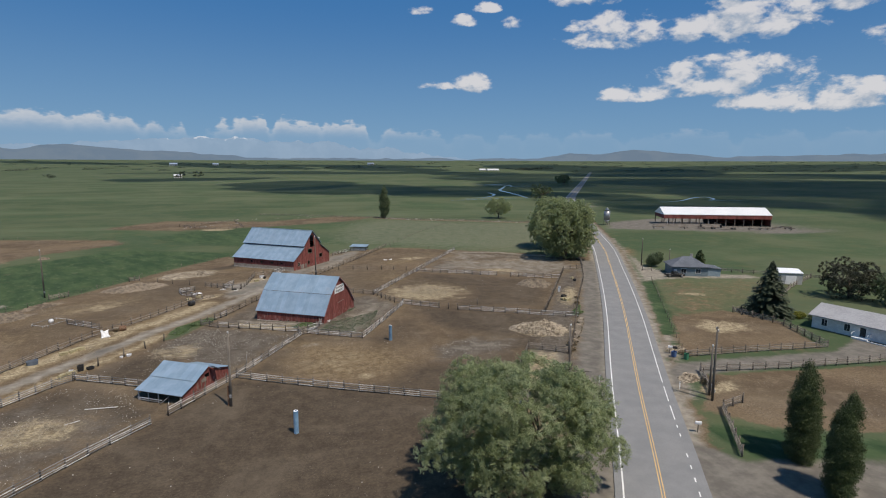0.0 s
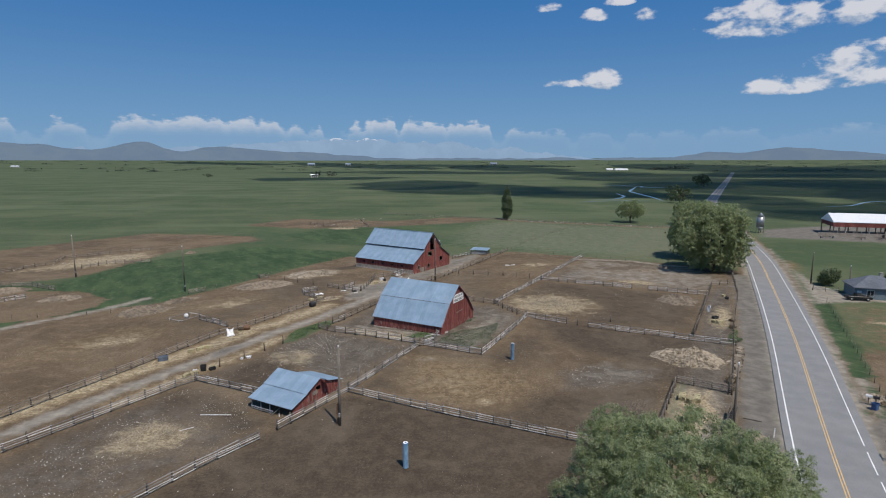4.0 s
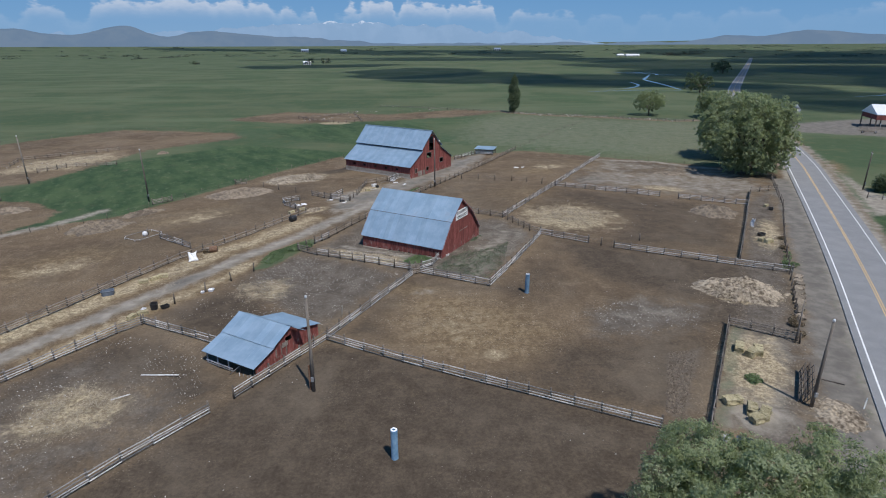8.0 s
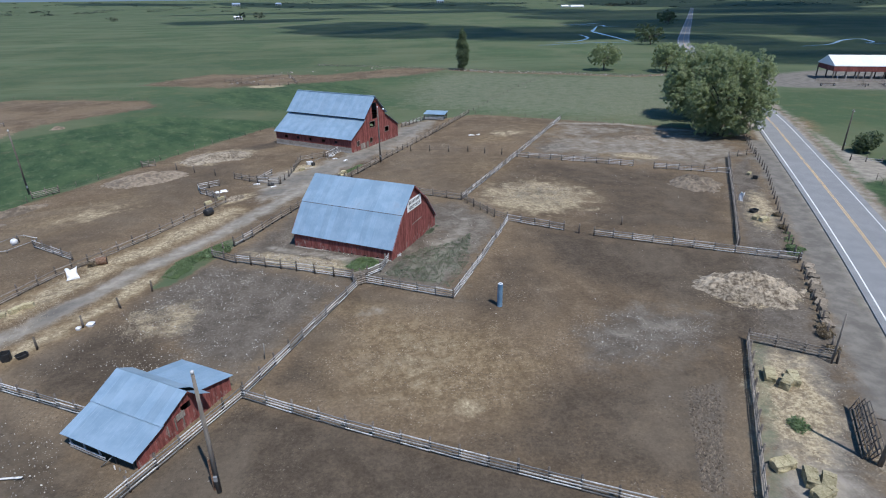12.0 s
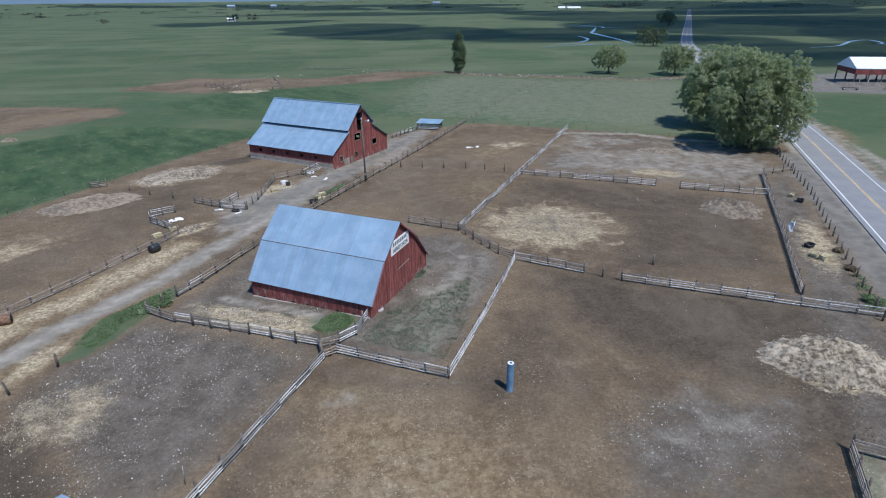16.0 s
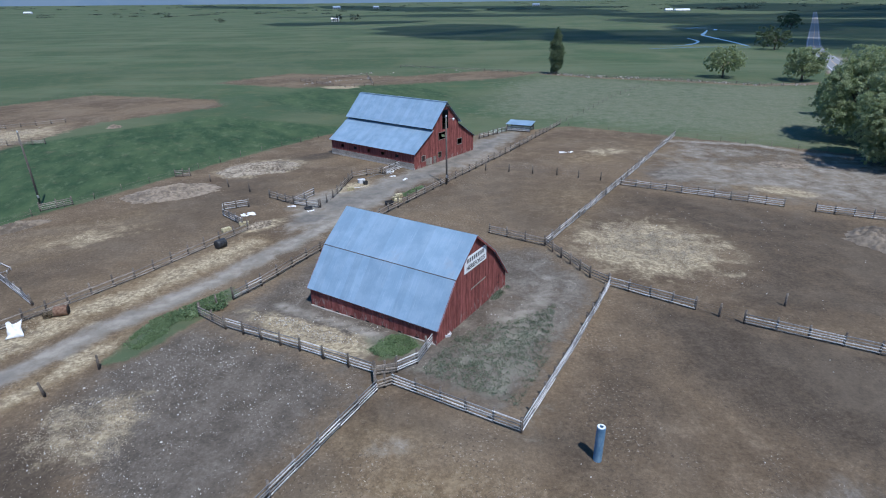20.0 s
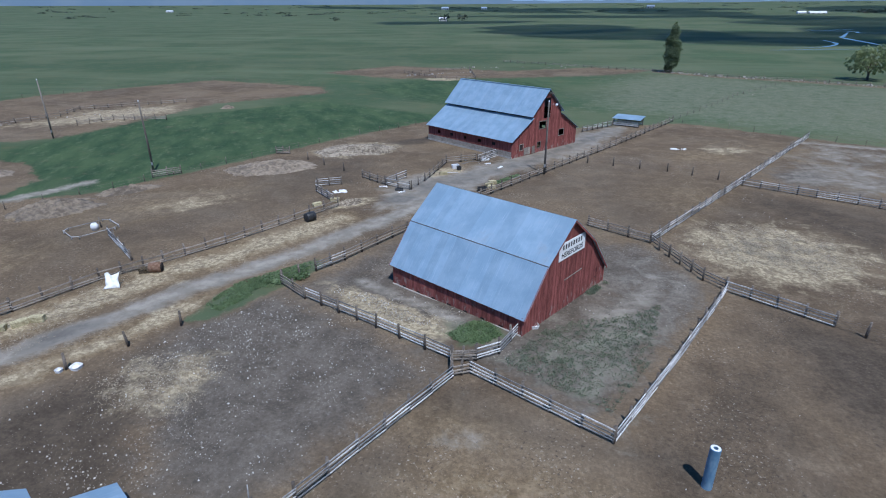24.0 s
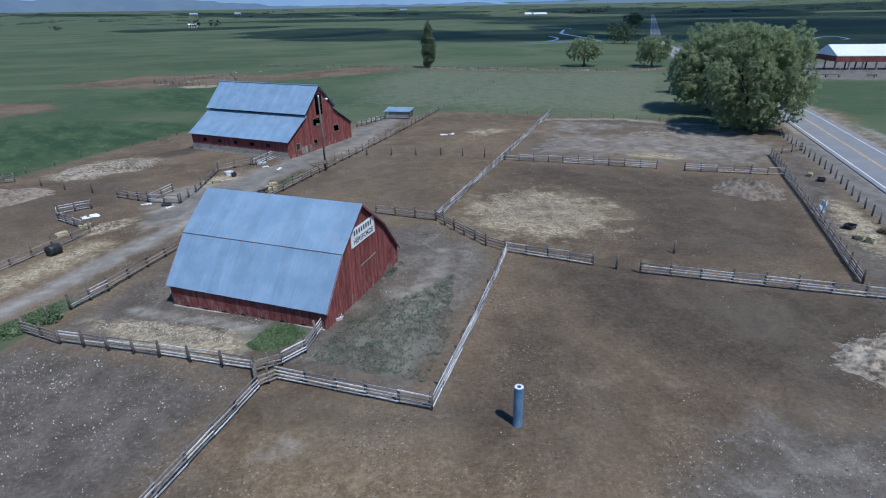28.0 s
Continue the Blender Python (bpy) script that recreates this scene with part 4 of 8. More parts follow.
def far_barn():
    L, turn = 24.0, -34.0
    b = thing("barn", pose(-13.1, 177.2, 0, 0, 0, turn), "large old red barn with two-tier metal roof, loft door open", "barn")
    up_half = [(0, 12.0), (5.0, 7.3)]
    low = [(4.4, 7.0), (10.6, 3.2)]
    full = [(-10.6, 3.2), (-4.4, 7.0), (-4.4, 7.7), (0, 11.9), (4.4, 7.7), (4.4, 7.0), (10.6, 3.2)]
    ys, zs = [-10.6, -4.45, -4.4, 0, 4.4, 4.45, 10.6], [3.2, 6.9, 7.75, 11.9, 7.75, 6.9, 3.2]
    top = lambda s: float(np.interp(s, ys, zs)) - 0.08
    for s in (-1, 1):
        lay_roof(b, L, [(s * up_half[0][0], up_half[0][1], s * up_half[1][0], up_half[1][1])], 1.0, 0.5)
        lay_roof(b, L, [(s * low[0][0], low[0][1], s * low[1][0], low[1][1])], 1.0, 0.4)
        # near-black strip that paints the eave's shade between the roof tiers
        part("upper_wall", boards("upper_wall", M_DARK, (-L / 2, L / 2), "x", s * 4.5 - 0.02, 0.04, 0.3, lambda q: 7.7, base=6.6), b)
    part("ridge_cap", box_mesh("ridge_cap", M_TIN, -L / 2 - 0.5, -0.22, 12.03, L / 2 + 0.5, 0.22, 12.08, bevel=0.02), b)
    holes = [(-1.1, 1.1, 6.5, 10.4), (-2.3, -0.2, 4.6, 6.0), (-8.0, -6.9, 1.2, 2.3), (4.2, 5.8, 2.4, 3.6), (-2.6, -1.6, 1.0, 2.0)]
    board_wall(b, "gable_wall", (-10.3, 10.3), "y", L / 2 - 0.04, 0.30, top, holes)
    part("gable_wall", boards("gable_wall", M_RED, (-10.3, 10.3), "y", -L / 2, 0.05, 0.28, top), b)
    for s in (-1, 1):
        board_wall(b, "side_wall", (-L / 2, L / 2), "x", s * 10.3, 0.30, lambda q: 3.3, [(-9 + 4 * i, -8.2 + 4 * i, 1.9, 2.5) for i in range(5)])
        part("foundation", box_mesh("foundation", M_STONE, -L / 2 - 0.06, s * 10.33 - 0.12, -0.1, L / 2 + 0.06, s * 10.33 + 0.12, 0.35, bevel=0.02), b)
    part("wainscot", boards("wainscot", M_PLANK, (-L / 2, L / 2), "x", -10.42, 0.05, 0.4, lambda q: 1.25), b, label="peeling pale boards along the wall foot")
    for y0, y1, z0, z1 in holes:
        if z0 < 5:
            fr = bmesh.new()
            for c in ((y0 - 0.1, z0 - 0.1, y1 + 0.1, z0), (y0 - 0.1, z1, y1 + 0.1, z1 + 0.1), (y0 - 0.1, z0, y0, z1), (y1, z0, y1 + 0.1, z1)):
                box(fr, L / 2 + 0.0, c[0], c[1], L / 2 + 0.06, c[2], c[3])
            part("window_frame", bm_mesh("window_frame", fr, M_PLANK), b)
    part("loft_beam", box_mesh("loft_beam", M_POST, L / 2 - 0.2, -0.12, 11.1, L / 2 + 1.3, 0.12, 11.35), b, label="hay hoist beam")
    for i, y in enumerate((-6.2, -5.2, -3.8)):
        part("low_door", box_mesh("low_door", M_PLANK, 0, -0.45, 0.1, 0.05, 0.45, 1.5), b, pose(L / 2 + 0.02, y, 0), "pale peeling half door")
    return b


def shed():
    L, turn = 8.0, -29.0
    # the front eave's right-hand corner is at (-21, 64.3)
    o = Vector((-21.0, 64.3, 0))
    m = pose(o.x, o.y, 0, 0, 0, turn) @ pose(-L / 2, 0, 0)
    b = thing("shed", m, "low red cattle shed with a two-pitch metal roof and open front", "shed")
    prof = [(0, 0.95), (3.15, 2.0), (6.0, 3.42), (7.3, 2.6), (11.0, 1.55)]
    lay_roof(b, L, [(6.0, 3.42, 3.05, 2.03), (3.25, 2.0, 0, 0.95), (6.0, 3.42, 7.3, 2.6)], 1.0, 0.25)
    lay_roof(b, L - 2.0, [(7.2, 2.63, 11.0, 1.55)], 1.0, 0.25)
    for ch in list(b.children)[-7:]:
        ch.matrix_basis.translation.x += 1.0
    top = profile_top(prof)
    board_wall(b, "gable_wall", (0.4, 10.75), "y", L / 2 - 0.04, 0.25, top, [(5.2, 6.3, 1.7, 2.3)], base=-0.6)
    board_wall(b, "gable_wall", (3.0, 7.4), "y", -L / 2, 0.25, top, base=-0.4)
    board_wall(b, "back_wall", (-L / 2 + 2, L / 2), "x", 10.7, 0.25, lambda s: 1.5)
    # near-black sheet that paints the shade behind the open front
    part("back_wall", box_mesh("back_wall", M_DARK, -L / 2 + 0.05, 6.2, -0.4, L / 2 - 0.05, 6.24, 3.2), b)
    for i, x in enumerate((-3.85, -2.1, -0.3, 1.6, 3.7)):
        part("post", tube_mesh("post", M_RAIL if i < 3 else M_POST, [(0, 0, -1.3), (0, 0, 0.98)], [0.09, 0.08]), b, pose(x, 0.35, 0))
    for z in (-0.62, -0.30):
        part("rail", box_mesh("rail", M_RAIL, -L / 2, 0.22, z, 0.4, 0.28, z + 0.13), b)
    part("brace", tube_mesh("brace", M_RAIL, [(0.2, -0.3, -0.9), (2.0, 0.4, 0.85)], [0.05, 0.04], 6), b, label="pale pole propped under the eave")
    for x in (1.9, 2.5, 3.2):
        part("stub", tube_mesh("stub", M_RAIL, [(0, 0, -1.0), (0.06, -0.05, -0.05)], [0.06, 0.05], 6), b, pose(x, -0.1, 0))
    part("eave_board", box_mesh("eave_board", M_PLANK, -L / 2, 0.05, 0.82, L / 2, 0.10, 0.96), b)
    for y in (3.6, 4.4, 5.2):
        part("batten", box_mesh("batten", M_PLANK, 0, -0.06, 0.4, 0.04, 0.06, 1.5 + (y - 3.6) * 0.3), b, pose(L / 2 + 0.01, y, 0))
    part("shutter", box_mesh("shutter", M_PLANK, 0, -0.45, -0.3, 0.04, 0.45, 0.3), b, pose(L / 2 + 0.03, 5.0, 1.55), "bare wooden shutter")
    return b


main_barn()
far_barn()
shed()


# ---- fences ----
POST = tube_mesh("post", M_POST, [(0, 0, -0.15), (0.01, 0, 0.7), (0, 0.01, 1.52)], [0.125, 0.115, 0.10], 7)
THIN_POST = tube_mesh("post", M_POST, [(0, 0, -0.1), (0, 0, 1.25)], [0.06, 0.05], 6)
POLE_RAIL = tube_mesh("rail", M_RAIL, [(0, 0, 0), (0.5, 0, 0.01), (1, 0, 0)], [0.085, 0.075, 0.07], 6)
BOARD_RAIL = box_mesh("rail", M_RAIL, 0, -0.028, -0.043, 1, 0.028, 0.043)
PLANK_RAIL = box_mesh("rail", M_PLANK, 0, -0.03, -0.06, 1, 0.03, 0.06)
WIRE = tube_mesh("wire", M_POST, [(0, 0, 0), (1, 0, 0)], [0.012, 0.012], 4)
STAY = box_mesh("stay", M_PLANK, -0.05, -0.02, 0, 0.05, 0.02, 1)


def fence(points, label, rails=(0.26, 0.56, 0.86, 1.18), gap=2.6, rail=None, post=None, side=0.11, tall=1.0, group="", droop=0.035, name="fence"):
    """A run of posts with rails nailed to one side of them."""
    rail, post = rail or BOARD_RAIL, post or POST
    pts = [Vector((x, y, 0)) for x, y in points]
    f = thing(name, Matrix.Translation(pts[0]), label, "fence", group)
    for a, b in zip(pts, pts[1:]):
        n = max(1, round((b - a).length / gap))
        d = (b - a) / n
        for i in range(n + (b == pts[-1])):
            p = a + d * i - pts[0]
            part("post", post, f, pose(p.x, p.y, 0, random.uniform(-2.5, 2.5), random.uniform(-2.5, 2.5), random.uniform(0, 360)) @ Matrix.Diagonal((1, 1, tall * random.uniform(0.94, 1.06), 1)))
        right = Vector((d.y, -d.x, 0)).normalized() * side
        for i in range(n):
            for h in rails:
                p = a + d * i - pts[0] + right
                l = d.length * random.uniform(1.0, 1.03)
                m = Matrix.Translation((p.x, p.y, h * tall + random.uniform(-droop, droop))) @ Euler((random.uniform(-0.10, 0.10), random.uniform(-0.018, 0.018), math.atan2(d.y, d.x) + random.uniform(-0.008, 0.008))).to_matrix().to_4x4() @ Matrix.Diagonal((l, 1, 1, 1))
                part("wire" if rail is WIRE else "rail", rail, f, m)
    return f


PALE = "weathered pole corral fence with pale rails on dark posts"
fence([(-14.4, 72.3), (-4.6, 67.1), (4.6, 62.7), (13.2, 58.7), (20.7, 55.2)], PALE, group="corral fences", side=0.13)
fence([(20.7, 55.2), (24.4, 53.4)], "grey barred metal gate closed between two fences", rails=(0.25, 0.45, 0.65, 0.85, 1.05), rail=WIRE, gap=1.8, group="corral fences", name="gate")
fence([(-34.0, 41.3), (-28.2, 50.8), (-23.3, 57.8)], PALE, group="corral fences", side=0.13)
fence([(-21.7, 60.3), (-14.4, 72.6), (-4.9, 93.0)], PALE, group="corral fences", side=0.13)
fence([(-60, 43.5), (-49, 61.5), (-41.6, 74.2), (-39.6, 76.6)], "weathered board fence with pale rails beside the gravel track", group="corral fences")
fence([(-39.4, 76.8), (-28.7, 71.8), (-26.3, 70.7)], PALE, group="corral fences")
fence([(-22.0, 102.2), (-13.2, 98.6), (-5.4, 95.2)], PALE, group="corral fences", side=-0.13)
fence([(-25.9, 104.7), (-22.0, 102.2)], "leaning grey fence overgrown with weeds", rail=PLANK_RAIL, group="corral fences")
fence([(-3.6, 94.0), (7.1, 88.6)], PALE, group="corral fences", side=0.13)
fence([(7.1, 88.6), (12.6, 99.6), (18.0, 111.0), (19.0, 113.4)], PALE, group="corral fences", side=0.13)
fence([(19.0, 113.4), (27.0, 108.2)], PALE, group="corral fences", side=0.13)
fence([(27.0, 108.2), (31.0, 105.5)], "sagging wire gate between two corral fences", rails=(0.3, 0.6, 0.9, 1.15), rail=WIRE, group="corral fences")
fence([(31.0, 105.5), (46.1, 98.0), (56.0, 93.4)], PALE, group="corral fences", side=0.13)
fence([(19.0, 113.4), (17.2, 115.4), (12.8, 124.7)], "dark wire and post fence between two pens", rails=(0.4, 0.75, 1.1), rail=PLANK_RAIL, group="corral fences", gap=2.2)
fence([(5.4, 129.2), (12.8, 124.7)], "grey board fence behind the barn", rail=PLANK_RAIL, group="corral fences")
fence([(12.8, 124.7), (29.6, 154.0), (52.0, 193.8)], PALE, group="corral fences", side=0.13)
fence([(29.6, 153.0), (52.7, 141.9)], PALE, group="corral fences", side=0.13)
fence([(56.4, 139.6), (70.0, 133.8)], PALE, group="corral fences", side=0.13)
fence([(76.8, 145.6), (70.0, 133.6), (61.6, 118.5), (50.6, 99.2)], "dark plank feed bunk fence along the hay alley", rails=(0.2, 0.45, 0.7, 1.05), rail=PLANK_RAIL, group="feed alley fences", gap=2.2)
fence([(37.2, 75.8), (30.5, 64.0), (24.0, 52.5)], "dark plank feed bunk fence along the hay alley", rails=(0.2, 0.45, 0.7, 1.05), rail=PLANK_RAIL, group="feed alley fences", gap=2.2)
fence([(37.2, 75.8), (43.6, 71.7)], "old board fence panel at the end of the hay alley", rail=PLANK_RAIL, group="feed alley fences")
fence([(90, 160), (77.5, 133), (63, 107.5), (50, 83), (43.5, 71)], "old wire fence with dark posts along the road", rails=(0.5, 1.0), rail=WIRE, gap=2.8, group="roadside fences")
fence([(76.8, 145.6), (84.5, 147.5)], "old board fence panel at the end of the hay alley", rails=(0.6, 1.1), rail=PLANK_RAIL, group="feed alley fences")
fence([(-26, 105), (-23.7, 108.3)], "wire fence sunk in green weeds", rails=(0.5, 1.0), rail=WIRE, group="track fences")
fence([(-23.7, 108.3), (-21.8, 111.9)], "white barred metal gate standing open", rail=BOARD_RAIL, rails=(0.3, 0.55, 0.8, 1.1), gap=1.9, group="track fences")
fence([(-21.8, 111.9), (-17.4, 121.8), (-10.5, 137.5)], "grey board fence beside the gravel track", rails=(0.45, 0.8, 1.15), rail=PLANK_RAIL, group="track fences")
fence([(-10.5, 137.5), (-0.5, 156.2), (11, 177.7), (26, 208)], "grey board fence beside the gravel yard", rails=(0.45, 0.8, 1.15), rail=PLANK_RAIL, group="track fences")
fence([(5.3, 162), (18.9, 159), (26.5, 155.8)], "low wire fence with dark posts", rails=(0.5, 1.0), rail=WIRE, gap=4.5, group="track fences")
fence([(-62, 60), (-52.8, 82), (-48.4, 93.5)], "pole fence with a pale feed bunk beside the track", group="track fences", rail=PLANK_RAIL)
fence([(-48.4, 93.5), (-45.4, 101), (-41.8, 106.5), (-38, 113), (-30.2, 129.2)], "low plank feed bunk fence beside the track", rails=(0.2, 0.45, 0.95), rail=PLANK_RAIL, group="track fences")
fence([(-34.0, 139.3), (-37.4, 137.4), (-36.4, 135.0), (-31.7, 130.9)], "pale metal corral panels standing in a corner", gap=1.8, group="track fences")
fence([(-32.2, 144.1), (-26.9, 140.8)], "thin dark corral panels by the yard", rail=PLANK_RAIL, gap=1.8, group="track fences")
fence([(-26.7, 141.0), (-24.9, 145.7)], "pale barred corral gate swung open by the yard", gap=2.4, group="track fences", name="gate")
fence([(-26.7, 140.6), (-22.2, 139.1)], "pale barred corral panels by the yard", gap=2.2, group="track fences")
fence([(-22.0, 139.3), (-21.1, 144.2)], "grey wire mesh gate standing open by the yard", rails=(0.2, 0.45, 0.7, 0.95, 1.2), rail=WIRE, gap=2.4, group="track fences", name="gate")
fence([(-21.1, 144.2), (-20.3, 156.2), (-15.4, 159.6)], "dark plank fence before the far barn", rails=(0.4, 0.75, 1.1), rail=PLANK_RAIL, gap=2.4, group="track fences")
fence([(-14.9, 158.9), (-10.7, 167.4)], "pale barred gates stacked by the barn corner", gap=2.4, group="track fences")
fence([(-14.3, 158.6), (-10.1, 167.0)], "pale barred gates stacked by the barn corner", gap=2.8, group="track fences", tall=0.85)
fence([(-55.1, 156.0), (-52.6, 156.8)], "grey board gate at the field edge", gap=1.4, rail=PLANK_RAIL, group="far pen fences")
fence([(-54.0, 111.7), (-45.8, 106.1)], "pale metal gate across the brown pens", gap=2.4, group="track fences")
fence([(-96, 112), (-77, 117), (-69.2, 129), (-60.5, 147), (-48.6, 172), (-33, 195)], "thin wire fence between the pens and the green field", rails=(0.5, 1.0), rail=WIRE, gap=5.5, post=THIN_POST, group="field fences")
fence([(-38, 363), (33, 329.5), (56, 313.5), (85, 302.5), (114, 286), (140, 284)], "old post and rail fence along the far pasture", rails=(0.5, 1.0), rail=PLANK_RAIL, gap=4.2, group="field fences")
fence([(26, 208), (52, 258), (80, 302)], "thin wire fence across the pasture", rails=(0.5, 1.0), rail=WIRE, gap=5.0, post=THIN_POST, group="field fences")
fence([(28, 206), (52, 193.8), (88, 172)], "thin wire fence across the pasture", rails=(0.5, 1.0), rail=WIRE, gap=5.0, post=THIN_POST, group="field fences")
fence([(11, 199), (4, 190)], "pale board fence by the loading shed", gap=2.0, group="field fences")
# east of the road
fence([(63, 65.4), (78, 65.0), (93, 64.2), (96.5, 78), (93.5, 89.5)], "wooden rail fence round a small paddock", rail=PLANK_RAIL, gap=2.4, group="paddock fences")
fence([(63, 65.4), (72, 82), (96, 126)], "thin wire fence along the paddock", rails=(0.5, 1.0), rail=WIRE, gap=4.0, post=THIN_POST, group="paddock fences")
fence([(61, 58.6), (77, 56.4), (97, 55.4)], "wooden rail fence along the gravel drive", rails=(0.4, 0.8, 1.1), rail=PLANK_RAIL, gap=2.2, group="paddock fences")
fence([(61, 58.6), (56.4, 50)], "wooden rail fence along the gravel drive", rail=PLANK_RAIL, gap=2.2, group="paddock fences")
fence([(58.8, 46.6), (54.5, 45.3), (51, 39.4), (47.6, 33.8)], "brown board fence by the lawn", gap=2.0, rail=PLANK_RAIL, group="paddock fences")
fence([(93.5, 89.5), (108, 93), (128, 108), (145, 118)], "wooden rail fence behind the spruce", rail=PLANK_RAIL, gap=3.0, group="paddock fences")

fence([(101.5, 139.5), (106.5, 136.6)], "low white rail fence at the mouth of a drive", rails=(0.45, 0.85), rail=BOARD_RAIL, gap=2.4, group="paddock fences")
fence([(118.2, 138.3), (138.1, 123.6), (158.6, 105.6), (170, 94)], "long grey rail fence behind the houses", rails=(0.5, 0.8, 1.1), rail=PLANK_RAIL, gap=3.0, group="paddock fences")

# ---- trees ----
def leaf_cards(centers, radii, count, size, seed, flat=0.6, sag=0.0):
    """Small leaf clumps, each a bent pair of triangles, scattered near the surfaces of lobes."""
    r = np.random.default_rng(seed)
    centers, radii = np.array(centers, float), np.array(radii, float)
    w = (radii[:, 0] * radii[:, 1]) + (radii[:, 0] * radii[:, 2])
    which = r.choice(len(centers), count, p=w / w.sum())
    d = r.normal(size=(count, 3))
    d /= np.linalg.norm(d, axis=1, keepdims=True)
    # lean each lobe on noise so that its outline is uneven
    bump = 1 + 0.16 * np.sin(5 * d[:, 0] + which) * np.sin(6 * d[:, 2] + 2 * which) + 0.10 * np.sin(13 * d[:, 1] + 3 * which)
    depth = 1 - np.abs(r.normal(0, 0.16, count))
    p = centers[which] + d * radii[which] * (bump * depth)[:, None]
    p[:, 2] -= sag * r.random(count) * (1 - np.abs(d[:, 2]))
    a = r.normal(size=(count, 3))
    a[:, 2] *= flat
    a /= np.linalg.norm(a, axis=1, keepdims=True)
    b = np.cross(a, d + 0.5 * r.normal(size=(count, 3)))
    b /= np.linalg.norm(b, axis=1, keepdims=True) + 1e-9
    s = size * (0.6 + 0.8 * r.random(count))[:, None]
    v = np.stack([p - a * s, p + b * s * 0.36 + d * s * 0.2, p + a * s, p - b * s * 0.36 + d * s * 0.1], 1).reshape(-1, 3)
    k = np.arange(count)[:, None] * 4
    f = np.concatenate([k, k + 1, k + 2, k + 3], 1)
    return v, f


def card_mesh(name, v, f, mat):
    me = bpy.data.meshes.new(name)
    me.vertices.add(len(v))
    me.vertices.foreach_set("co", v.ravel().astype(np.float32))
    me.loops.add(f.size)
    me.loops.foreach_set("vertex_index", f.ravel().astype(np.int32))
    me.polygons.add(len(f))
    me.polygons.foreach_set("loop_start", np.arange(0, f.size, 4, dtype=np.int32))
    me.materials.append(mat)
    me.update(calc_edges=True)
    me.validate()
    return me


def limb_bm(height, trunk_r, spread, limbs, seed, lean=0.0):
    r = random.Random(seed)
    bm = bmesh.new()
    fork = height * 0.22
    tube(bm, [(0, 0, -0.3), (0.1 * lean, 0, fork * 0.5), (0.3 * lean, 0.1, fork), (0.5 * lean, 0.1, height * 0.5)], [trunk_r * 1.25, trunk_r, trunk_r * 0.85, trunk_r * 0.4], 10)
    for i in range(limbs):
        a = 2 * math.pi * (i + r.uniform(-0.3, 0.3)) / limbs
        h0 = fork * r.uniform(0.7, 1.2)
        e = Vector((math.cos(a) * spread * r.uniform(0.5, 0.8), math.sin(a) * spread * r.uniform(0.5, 0.8), height * r.uniform(0.55, 0.8)))
        mid = Vector((e.x * 0.4, e.y * 0.4, (h0 + e.z) * 0.52))
        tube(bm, [(0.2 * lean, 0, h0), mid, e], [trunk_r * 0.5, trunk_r * 0.3, trunk_r * 0.08], 7)
        for _ in range(2):
            e2 = mid + Vector((r.uniform(-1, 1) * spread * 0.35, r.uniform(-1, 1) * spread * 0.35, height * r.uniform(0.15, 0.3)))
            tube(bm, [mid, (mid + e2) / 2 + Vector((0, 0, 0.3)), e2], [trunk_r * 0.26, trunk_r * 0.16, trunk_r * 0.05], 6)
    return bm


def sprig_leaves(cs, rs, sprigs, leaves, size, reach, seed):
    """Leafy sprigs that stand out from clumps of the crown, each with its own leaves."""
    r = np.random.default_rng(seed)
    cs, rs = np.array(cs, float), np.array(rs, float)
    w = rs[:, 0] * rs[:, 1]
    which = r.choice(len(cs), sprigs, p=w / w.sum())
    d = r.normal(size=(sprigs, 3))
    d[:, 2] += 0.45
    d /= np.linalg.norm(d, axis=1, keepdims=True)
    root = cs[which] + d * rs[which] * (1 - np.abs(r.normal(0, 0.09, sprigs)))[:, None]
    own = r.integers(0, sprigs, leaves)
    droop = np.array((0, 0, -0.35))
    along = (d[own] + 0.45 * r.normal(size=(leaves, 3)) + droop * r.random((leaves, 1)))
    along /= np.linalg.norm(along, axis=1, keepdims=True)
    p = root[own] + along * (reach * r.random(leaves) ** 0.7)[:, None] + r.normal(0, reach * 0.16, (leaves, 3))
    # leaves face outwards, loosely, so that each clump has a lit and a shaded side
    face = d[own] + (0, 0, 0.25) + 0.62 * r.normal(size=(leaves, 3))
    a = np.cross(face, r.normal(size=(leaves, 3)))
    a /= np.linalg.norm(a, axis=1, keepdims=True) + 1e-9
    b = np.cross(face, a)
    b /= np.linalg.norm(b, axis=1, keepdims=True) + 1e-9
    s = size * (0.6 + 0.8 * r.random(leaves))[:, None]
    v = np.stack([p - a * s, p + b * s * 0.34, p + a * s, p - b * s * 0.34], 1).reshape(-1, 3)
    return v, np.arange(leaves * 4).reshape(-1, 4)


